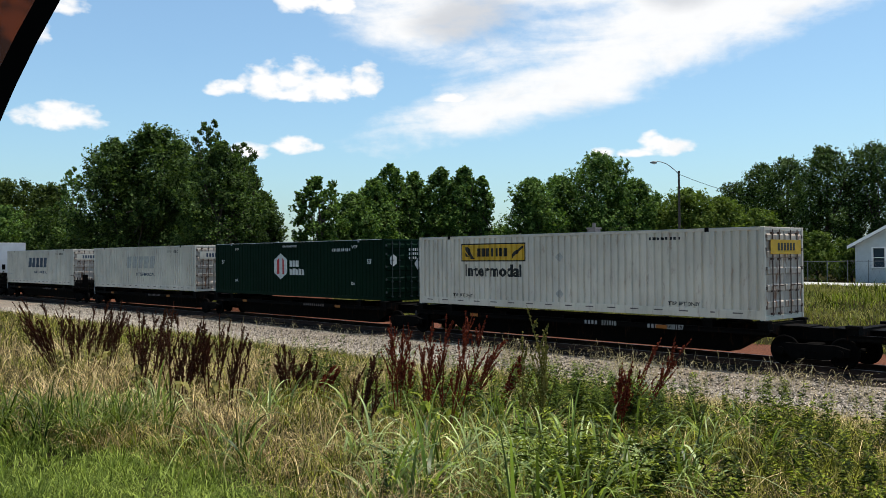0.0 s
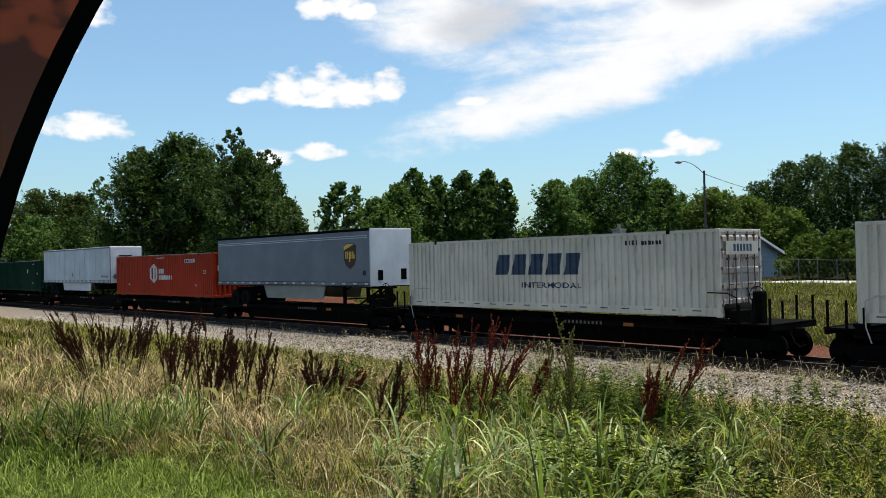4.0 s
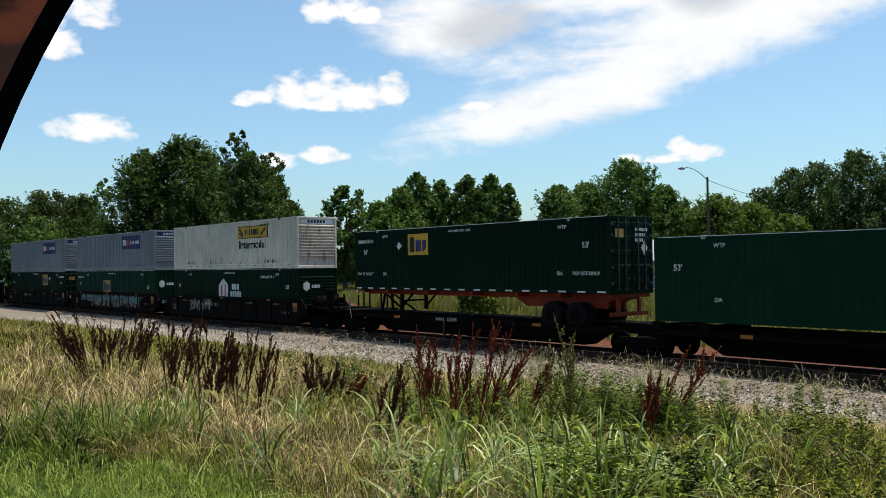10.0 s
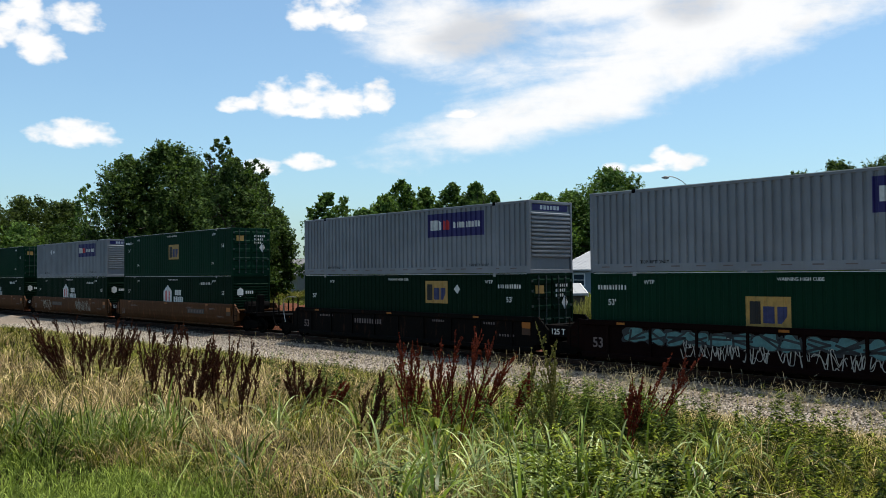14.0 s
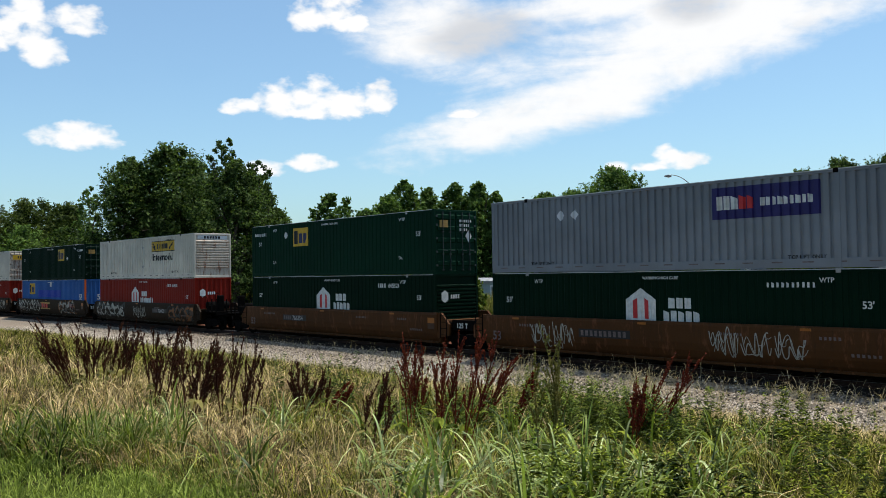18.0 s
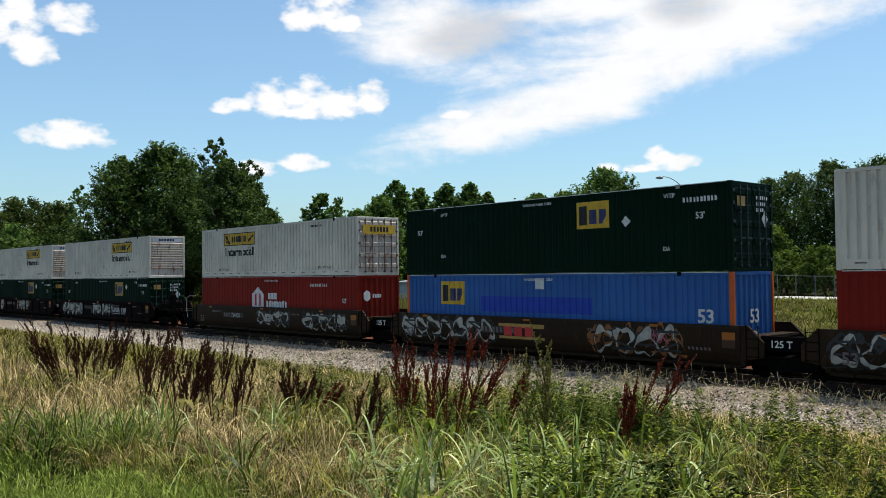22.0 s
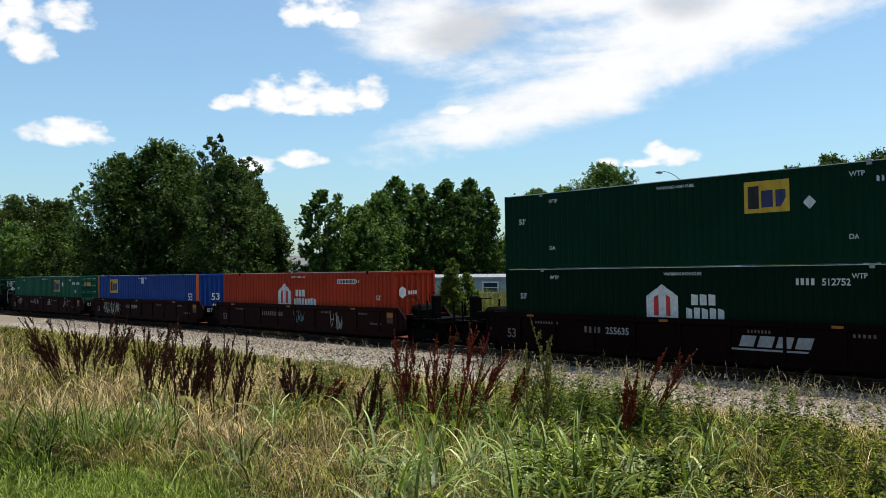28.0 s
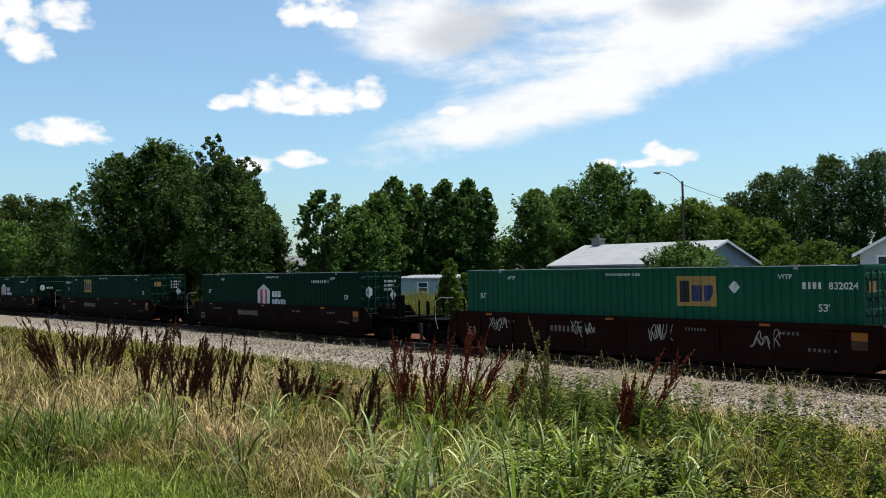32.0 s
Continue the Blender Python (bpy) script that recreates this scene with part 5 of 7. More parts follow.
def trailer(col, a, label, kind):
    """A 53-foot box trailer; its nose points towards +x."""
    top = thing("box_trailer", label, "trailer", "trailers on the train")
    z0, z1 = 2.15, 5.05
    part("body", Shape().box(-L2, L2, -1.29, 1.29, z0 + 0.2, z1 - 0.1, 0.02), col, top)
    part("roof", Shape().box(-L2 + .02, L2 - .02, -1.27, 1.27, z1 - 0.1, z1, 0.02), "white_clean" if kind == "white" else "steel", top)
    for y in (-1.30, 1.30):
        part("bottom_rail", Shape().box(-L2, L2, y - 0.02, y + 0.02, z0, z0 + 0.22, 0.008), "trailer_grey" if kind == "grey" else "white_clean", top, "grey bottom rail" if kind == "grey" else "white bottom rail")
        part("rub_strip", Shape().box(-L2, L2, y * 1.016 - 0.006, y * 1.016 + 0.006, z0 + 0.03, z0 + 0.055).box(-L2, L2, y * 1.016 - 0.006, y * 1.016 + 0.006, z0 + 0.2, z0 + 0.22), "steel", top)
        part("top_rail", Shape().box(-L2, L2, y - 0.015, y + 0.015, z1 - 0.14, z1 - 0.02, 0.006), "steel" if kind == "grey" else "trailer_grey", top)
    tape = Shape()
    for i in range(17):
        tape.box(-7.9 + i * 0.97, -7.62 + i * 0.97, -1.327, -1.323, z0 + 0.09, z0 + 0.17)
    part("dashed_tape", tape, "ink_white" if kind == "grey" else "ink_slate", top)
    part("nose", Shape().box(L2 - 0.01, L2 + 0.04, -1.27, 1.27, z0, z1 - 0.02, 0.015), "white_clean", top, "pale flat nose panel")
    for y in (-1.27, 1.27):
        part("nose_corner", Shape().tube((L2, y, z0), (L2, y, z1 - 0.02), 0.045, 10), "trailer_grey" if kind == "white" else "white_clean", top)
    part("underframe", Shape().box(-L2, L2, -1.2, 1.2, z0 - 0.04, z0 + 0.02), "steel", top)
    x0, x1 = (-2.5, 3.95) if kind == "grey" else (-3.1, 4.27)
    for y in (-1.2, 1.2):
        part("side_skirt", Shape().poly([(x0, z0), (x0 + 0.35, z0 - 0.72), (x1 - 0.25, z0 - 0.72), (x1, z0)] if kind == "grey" else [(x0, z0), (x0 + 0.25, z0 - 0.66), (x1 - 0.75, z0 - 0.66), (x1 - 0.55, z0)], "y", y - 0.015, y + 0.015), "trailer_light" if kind == "grey" else "white_clean", top, "pale side skirt")
    leg = Shape()
    for y in (-0.75, 0.75):
        leg.box(5.0, 5.14, y - 0.07, y + 0.07, 1.2, z0)
        leg.tube((5.05, y, 1.9), (5.9, y, z0), 0.04, 6)
    leg.tube((5.07, -0.75, 1.45), (5.07, 0.75, 1.45), 0.035, 6)
    part("landing_gear", leg, "steel", top)
    if kind == "white":
        part("gear_box", Shape().poly([(3.6, z0), (4.1, z0 - 0.55), (4.85, z0 - 0.55), (5.0, z0)], "y", -0.95, 0.95), "steel", top, "dark landing gear bracket")
    running_gear(top, (-6.0, -4.72) if kind == "grey" else (-5.9, -4.65), "steel")
    if kind == "grey":
        part("trim_stripe", Shape().box(-8.0, 7.85, -1.298, -1.292, 4.66, 4.69).box(-8.0, 7.85, -1.298, -1.292, 4.56, 4.59), "white_clean", top)
        sh = [(5.82, 4.2), (6.05, 4.30), (6.4, 4.33), (6.75, 4.30), (6.92, 4.2), (6.9, 3.5), (6.75, 3.22), (6.37, 3.02), (6.0, 3.22), (5.84, 3.5)]
        part("shield_mark", Shape().poly(sh, "y", -1.302, -1.291), "brown_sign", top, "dark brown shield mark")
        part("shield_band", Shape().poly([(5.84, 4.19), (6.05, 4.27), (6.4, 4.30), (6.72, 4.27), (6.3, 4.12), (5.85, 3.98)], "y", -1.305, -1.3), "gold", top)
        w = Shape()
        for i, (xx, zz, hh) in enumerate(((5.98, 3.55, .36), (6.14, 3.55, .36), (6.30, 3.38, .53), (6.42, 3.55, .36), (6.60, 3.55, .36), (6.70, 3.55, .2))):
            w.box(xx, xx + 0.085, -1.306, -1.302, zz, zz + hh)
        part("wordmark", w, "gold", top)
        on_side(outline(*[[(x, z) for x, z in ((0, 0), (.26, 0), (.26, .24), (0, .24))]]), 7.45, 2.7, -1.3, "ink_black", top, "number_stencil")
        v = Shape().box(L2 + 0.04, L2 + 0.05, -0.85, -0.55, 2.45, 2.95).box(L2 + 0.04, L2 + 0.05, 0.6, 0.95, 2.45, 3.0)
        part("nose_plate", v, "steel", top)
    else:
        seams = Shape()
        for i in range(13):
            seams.box(-7.45 + i * 1.24, -7.435 + i * 1.24, -1.296, -1.289, z0 + 0.24, z1 - 0.16)
        part("panel_seam", seams, "trailer_grey", top)
        diam = outline([(0, .2), (.2, 0), (.4, .2), (.2, .4)])
        on_side(diam, -0.65, 2.6, -1.297, "trailer_grey", top, "placard")
        on_side(bars(4, 0.55, 0.17, 0.35, 3), 6.2, 2.6, -1.297, "ink_slate", top, "owner_stencil")
        me = shared(("text", "260688"), lambda: text_mesh("260688", 1.0, "ink_slate")).copy()
        me.transform(Matrix.Scale(0.25, 4))
        me.materials.append(M["ink_slate"])
        part("lettering", me, None, top, "dark painted trailer number").matrix_basis = pose(6.85, -1.297, 2.6)
        nm = Shape().poly([(-0.9, 2.9), (-0.68, 2.66), (-0.9, 2.42), (-1.12, 2.66)], "x", L2 + 0.04, L2 + 0.046)
        part("placard", nm, "trailer_grey", top)
        rf = Shape().box(L2 + 0.04, L2 + 0.2, -0.6, 0.4, 4.3, 4.36)
        part("nose_lamp_bar", rf, "steel", top)
    MOVERS.append((top, a, 0.0))


def chassis(a):
    """Skeletal container chassis, its front towards -x."""
    top = thing("container_chassis", "rusty red skeletal chassis under a green container", "chassis")
    s = Shape()
    for y in (-0.5, 0.5):
        s.box(-7.9, 8.0, y - 0.07, y + 0.07, 1.95, 2.16)
    for x in (-7.9, -5.5, -2.5, 0.5, 3.2, 5.5, 7.9):
        s.box(x - 0.07, x + 0.07, -1.2, 1.2, 2.02, 2.18)
    part("frame", s, "chassis", top)
    part("slider", Shape().poly([(2.6, 1.95), (3.2, 1.62), (7.0, 1.62), (7.6, 1.95)], "y", -0.6, 0.6), "chassis", top)
    leg = Shape()
    for y in (-0.75, 0.75):
        leg.box(-5.0, -4.86, y - 0.07, y + 0.07, 1.2, 2.0)
        leg.tube((-4.93, y, 1.35), (-4.1, y, 2.0), 0.05, 6)
    leg.box(-4.97, -4.89, -0.75, 0.75, 1.62, 1.7)
    part("landing_gear", leg, "steel", top)
    running_gear(top, (5.1, 6.35), "chassis")
    part("bumper", Shape().box(7.85, 7.95, -1.1, 1.1, 1.35, 1.5).box(7.85, 7.95, -0.7, -0.55, 1.5, 1.98).box(7.85, 7.95, 0.55, 0.7, 1.5, 1.98), "chassis", top)
    MOVERS.append((top, a, 0.0))


def build_train():
    C = [0, -21.12, -39.76, -58.54, -79.03, -98.26, -115.2, -132.7, -149.68, -167.75, -189.36, -208.8, -227.95, -252.0, -271.4, -291.14,
         -314.68, -334.06, -353.95, -377.8, -397.06, -416.64, -440.0, -459.57, -479.4, -503.04, -526.8, -549.9]
    SP, WL, WU = 1.29, 0.37, 3.27
    # spine cars
    gap = lambda i: (C[i] - C[i + 1]) / 2
    spine_car(C[1] + 18.7, 9.6, 9.35, False, True, "empty dark steel spine car platform")
    spine_car(C[1], 9.35, gap(1), number=((1.9, "371018"), (4.6, "228157")))
    spine_car(C[2], gap(1), gap(2))
    spine_car(C[3], gap(2), 9.0, True, False)
    spine_car(C[4], 9.9, 9.0, False, False, hb=True)
    spine_car(C[5], 9.6, gap(5), False, True, "dark steel spine car carrying a grey trailer", hitch=7.6, deck=(-7.8, -4.2), hb=True)
    spine_car(C[6], gap(5), gap(6))
    spine_car(C[7], gap(6), gap(7), True, True, "dark steel spine car carrying a white trailer", hitch=7.6, deck=(-7.8, -4.2))
    spine_car(C[8], gap(7), gap(8))
    spine_car(C[9], gap(8), 9.6, True, False, "dark steel spine car carrying a container on its chassis", hitch=-7.1, deck=(3.8, 7.6), number=((-1.0, "553545"),))
    container("white", "door", [("board", -5.37), ("diamond", -0.05, 2.0), ("diamond", -0.05, 0.62)], C[1], SP, "white corrugated container with yellow name board on a spine car")
    container("green_dark", "door", [("hex", -1.5)], C[2], SP, "dark green corrugated container with white six-sided mark")
    container("white", "door", [("slant", -2.2, "ink_pale")], C[3], SP, "white corrugated container with pale grey slanted name")
    container("white", "door", [("slant", -2.35, "ink_slate")], C[4], SP, "white corrugated container with dark slanted name")
    trailer("trailer_grey", C[5], "long grey box trailer with brown shield mark", "grey")
    container("red", "vertical", [("hex", -1.75, 3), ("tag", 4.0, 2.3)], C[6], SP, "red corrugated container with white six-sided mark")
    trailer("white_clean", C[7], "long white panelled box trailer", "white")
    container("green", "door", [("diamond", 4.07, 1.9)], C[8], SP, "green corrugated container with white diamond placard")
    container("green_dark", "door", [("square", -3.76, 1.65), ("diamond", -4.45, 2.1)], C[9], 2.17, "dark green container with yellow square mark on a chassis")
    chassis(C[9])
    # double stacks: upper, lower, car
    def stack(i, up, low):
        if up:
            container(*up[:3], C[i], WU, up[3])
        container(*low[:3], C[i], WL, low[3], low[4] if len(low) > 4 else None)
    board_front = ("white", "ribbed", [("board", 1.45), ("diamond", 0.0, 2.2), ("diamond", 0.0, 0.85)], "white corrugated container with yellow name board stacked on top")
    board_back = ("white", "door", [("board", -5.3)], "white corrugated container with yellow name board near its rear")
    panel = ("grey", "ribbed", [("panel", 1.95)], "grey corrugated container with navy name panel stacked on top")
    house_g = ("green_dark", "ribbed", [("house", -1.4)], "dark green container with white house mark in a well")
    sq_g = lambda x, d: ("green", "door", [("square", x), ("diamond", d, 2.25 if x < 0 else 1.85)], "green corrugated container with yellow square mark stacked on top")
    sq_low = lambda x, c="green_dark": (c, "door", [("square", x, 1.62, True), ("diamond", x + 2.1, 2.25)], "green corrugated container with yellow square mark in a well")
    red_low = ("red_dark", "vertical", [("house", -2.0, 3), ("code", 3.9, 2.3, "634408")], "red corrugated container with white house mark in a well")
    blue_low = ("blue", "vertical", [("square", -5.85, 1.63), ("label", -0.3, 2.3)], "blue corrugated container with orange corner posts in a well", "orange")
    stack(10, ("white", "ribbed", [("board", 1.12), ("drips", 0), ("diamond", -1.0, 0.62)], "rust-stained white container with yellow name board stacked on top"), house_g)
    stack(11, panel, ("green", "vertical", [("square", -1.95, 1.15, True)], "green container with yellow square mark in a well"))
    stack(12, panel, sq_low(1.74))
    stack(13, ("green", "door", [("square", -0.61, 1.12, True)], "green container with yellow square mark stacked on top"), house_g)
    stack(14, ("grey", "ribbed", [("panel", 2.06), ("diamond", -4.36, 2.15), ("diamond", -3.67, 2.15)], panel[3]), house_g)
    stack(15, sq_g(-3.66, -4.38), ("green_dark", "ribbed", house_g[2] + [("code", 3.9, 2.3, "645824")], house_g[3]))
    stack(16, board_front, red_low)
    stack(17, ("green_dark", "door", [("square", 1.78), ("diamond", 3.99, 1.8)], "very dark green container with yellow square mark stacked on top"),
          ("sky_blue", "vertical", [("square", -5.8, 1.63), ("label", -0.3, 2.3), ("patch", -3.34, 1.38)], blue_low[3], "orange"))
    stack(18, board_back, ("red_dark", "vertical", [("house", -2.0, 3)], red_low[3]))
    stack(19, board_front, sq_low(2.06))
    stack(20, board_front, sq_low(2.0))
    stack(21, sq_g(2.3, 4.38), ("green_dark", "ribbed", house_g[2] + [("code", 3.9, 2.3, "512752")], house_g[3]))
    stack(22, None, ("red", "vertical", [("house", -1.95, 3), ("tag", 3.6, 2.3)], "red corrugated container with white house mark in a well"))
    stack(23, None, blue_low)
    stack(24, None, ("green_light", "door", sq_low(2.0)[2] + [("code", 6.3, 2.2, "832024")], sq_low(2.0)[3]))
    stack(25, None, ("green", "door", [("hex", -1.5)], "green container with white six-sided mark in a well"))
    stack(26, None, ("green", "door", [("square", -3.97, 1.62, True)], "green container with yellow square mark in a well"))
    stack(27, None, ("green", "ribbed", [("hex", -1.5)], "green corrugated container in a well"))
    W = "spray_white"
    spray = {10: [("line", -5.3, 3.2, 0.62, 0.85, 4, W)], 11: [("blob", -6.4, 12.0, 0.85, 0.5, 6, "spray_teal"), ("line", -4.2, 9.5, 0.42, 0.85, 8, W)],
             14: [("line", -5.8, 2.3, 0.5, 1.0, 3, W), ("line", 2.0, 3.3, 0.55, 0.9, 12, W)], 16: [("blob", -8.2, 5.2, 0.42, 1.0, 21, W), ("line", -1.3, 1.8, 0.5, 0.9, 7, W), ("blob", 4.6, 3.4, 0.45, 0.9, 27, "spray_rust")],
             17: [("blob", -8.2, 5.8, 0.45, 1.0, 33, W), ("blob", 2.6, 3.6, 0.42, 1.0, 37, W), ("panel", -2.1, 2.4, 0.72, 0.6, 2, "dull_gold"), ("line", 4.9, 0.9, 0.9, 0.5, 5, "spray_pink")], 18: [("blob", -1.1, 3.2, 0.62, 0.75, 42, W), ("blob", 3.6, 3.7, 0.5, 0.85, 48, W)],
             19: [("blob", -8.0, 4.1, 0.48, 0.95, 51, W), ("blob", -1.9, 4.0, 0.6, 0.8, 57, W)], 20: [("blob", -7.9, 3.4, 0.5, 0.9, 61, W), ("blob", -0.4, 3.0, 0.6, 0.8, 67, W)],
             22: [("line", 3.2, 1.1, 0.45, 1.0, 71, W), ("line", -0.2, 1.2, 0.7, 0.7, 73, "spray_teal")], 23: [("line", -6.7, 2.8, 0.45, 1.0, 81, W)],
             24: [("line", -6.65, 1.1, 0.85, 0.6, 91, W), ("line", -2.4, 1.0, 0.85, 0.6, 92, W), ("line", 0.95, 1.0, 0.8, 0.75, 93, W), ("line", 4.67, 1.0, 0.75, 0.7, 94, W)]}
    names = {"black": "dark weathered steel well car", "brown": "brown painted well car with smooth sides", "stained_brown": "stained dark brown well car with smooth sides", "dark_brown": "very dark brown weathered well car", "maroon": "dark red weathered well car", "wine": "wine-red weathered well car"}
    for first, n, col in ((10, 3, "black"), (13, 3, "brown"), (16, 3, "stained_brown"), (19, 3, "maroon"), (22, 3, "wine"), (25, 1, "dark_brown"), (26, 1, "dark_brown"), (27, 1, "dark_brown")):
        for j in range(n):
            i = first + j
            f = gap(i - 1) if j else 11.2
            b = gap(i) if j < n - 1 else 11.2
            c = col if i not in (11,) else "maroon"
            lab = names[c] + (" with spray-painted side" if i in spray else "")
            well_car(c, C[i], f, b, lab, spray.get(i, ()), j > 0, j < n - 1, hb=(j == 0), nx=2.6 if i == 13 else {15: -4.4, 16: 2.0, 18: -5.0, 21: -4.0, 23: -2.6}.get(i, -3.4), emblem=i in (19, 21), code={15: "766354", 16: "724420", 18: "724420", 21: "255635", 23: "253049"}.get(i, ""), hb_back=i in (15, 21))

# ---- trees ----


def crown_width(form, f):
    """Half width of the crown, as a share of its radius, at the share f of its height."""
    if form == "oval":
        return np.maximum(1 - f ** 3.2, 0.0) ** 0.6 * np.minimum(1, 0.75 + 1.2 * f) + 0.06
    if form == "bush":
        return np.sqrt(np.maximum(1 - f ** 2.4, 0.0)) + 0.02
    if form == "spread":
        return np.sqrt(np.maximum(1 - ((f - 0.5) / 0.52) ** 2, 0.02)) * (0.86 + 0.2 * np.sin(f * 17))
    return np.maximum(1 - ((f - 0.40) / 0.605) ** 2, 0.02) ** 0.36


def leaf_cloud(form, h, radius, low, n, size, rng, lobes):
    """Leaf sprays in tufts over overlapping boughs that fill an uneven crown; returns vertices and quads."""
    f = (np.arange(lobes) + rng.random(lobes)) / lobes
    th = np.arange(lobes) * 2.4 + rng.normal(0, 0.5, lobes)
    env = radius * crown_width(form, f)
    rl = radius * rng.uniform(0.22, 0.40, lobes) * (0.2 + 0.8 * crown_width(form, f)) * (0.66 if form == "airy" else 1.0)
    rl = np.minimum(rl, 0.3 * h)
    w = np.maximum(env * (0.94 + 0.14 * np.sin(3 * th + 9 * f + rl) + 0.1 * np.sin(7 * th - 14 * f)) * rng.uniform(0.86, 1.12, lobes) - rl, 0) * rng.uniform(0.2, 1.0, lobes) ** 0.4
    ht = h * low + rl * 0.6 + (h * (1 - low) - rl * 1.35) * f
    C = np.stack([w * np.cos(th), w * np.sin(th), ht], 1)
    tufts = lobes * 24
    own = rng.integers(0, lobes, tufts)
    D = rng.normal(size=(tufts, 3))
    D[:, 2] = D[:, 2] + 0.35
    D /= np.linalg.norm(D, axis=1)[:, None]
    T = C[own] + D * (rl[own] * rng.uniform(0.55, 1.14, tufts))[:, None] * np.array([1, 1, 0.85])
    sg = rl[own] * rng.uniform(0.10, 0.2, tufts)
    pick = rng.integers(0, tufts, n)
    A = D[pick] + np.array([0, 0, 0.9])
    P = T[pick] + A * (sg[pick] * rng.uniform(-1.0, 1.8, n))[:, None] + rng.normal(size=(n, 3)) * sg[pick][:, None] * 0.6
    P[:, 2] = np.clip(P[:, 2], 0.03, h * 1.02)
    nrm = D[pick] * 0.45 + rng.normal(0, 0.5, (n, 3)) + np.array([0, 0, 0.55])
    nrm /= np.linalg.norm(nrm, axis=1)[:, None]
    u = np.cross(nrm, rng.normal(size=(n, 3)))
    u /= np.linalg.norm(u, axis=1)[:, None]
    v = np.cross(nrm, u)
    s = size * rng.uniform(0.55, 1.35, n)[:, None]
    q = np.stack([P - u * s, P + v * s * 0.55 - nrm * s * 0.15, P + u * s, P - v * s * 0.55 - nrm * s * 0.15], 1)
    return q.reshape(-1, 3), np.arange(4 * n)


def tree(x, y, top_z, radius, mat, seed, form="round", leaves=9000, size=0.27, base=None, label="leafy green deciduous tree", name="tree", low=0.18, parent_cat="tree"):
    rng = np.random.default_rng(seed)
    g = float(height(x, y)) if base is None else base
    h = top_z - g
    t = thing(name, label, parent_cat)
    t.matrix_basis = pose(x, y, g)
    if form == "bush":
        low = 0.0
    tr = Shape()
    r0 = 0.022 * h + 0.05
    pts = [Vector((0, 0, -0.2))]
    for i in range(1, 6):
        pts.append(Vector((rng.normal(0, 0.015) * h, rng.normal(0, 0.015) * h, h * 0.15 * i)))
    for i in range(5):
        tr.tube(pts[i], pts[i + 1], r0 * (1 - i * 0.17), 8, r0 * (1 - (i + 1) * 0.17))
    if form != "bush":
        for i in range(14):
            a, f = rng.uniform(0, 6.283), rng.uniform(0.15, 0.9)
            w = radius * float(crown_width(form, f)) * 0.75
            c = Vector((w * math.cos(a), w * math.sin(a), h * (low + (1 - low) * f)))
            s = pts[1 + int(rng.integers(0, 4))]
            mid = (s + c) / 2 + Vector((0, 0, 0.03 * h))
            tr.tube(s, mid, r0 * 0.35, 6, r0 * 0.2)
            tr.tube(mid, c, r0 * 0.2, 6, r0 * 0.05)
    V, F = leaf_cloud(form, h, radius, low, int(leaves * 2.3), size * 0.58, rng, {"airy": 70, "bush": 46, "oval": 80}.get(form, 110))
    part("trunk", tr, "bark", t, "rough brown trunk with limbs" if form != "bush" else "thin woody stems")
    part("crown", fast_mesh("crown", V, F, 4, M[mat]), None, t)
    return t


def placed_tree(az, el, hw, dist, mat, seed, form="round", leaves=9000, size=0.27, **kw):
    """A tree by bearing, height angle of its top and half width in degrees, and distance."""
    x, y = polar(az, dist)
    return tree(x, y, EYE_Z + dist * math.tan(radians(el)), 1.2 * dist * math.tan(radians(hw)), mat, seed, form, leaves, size, **kw)


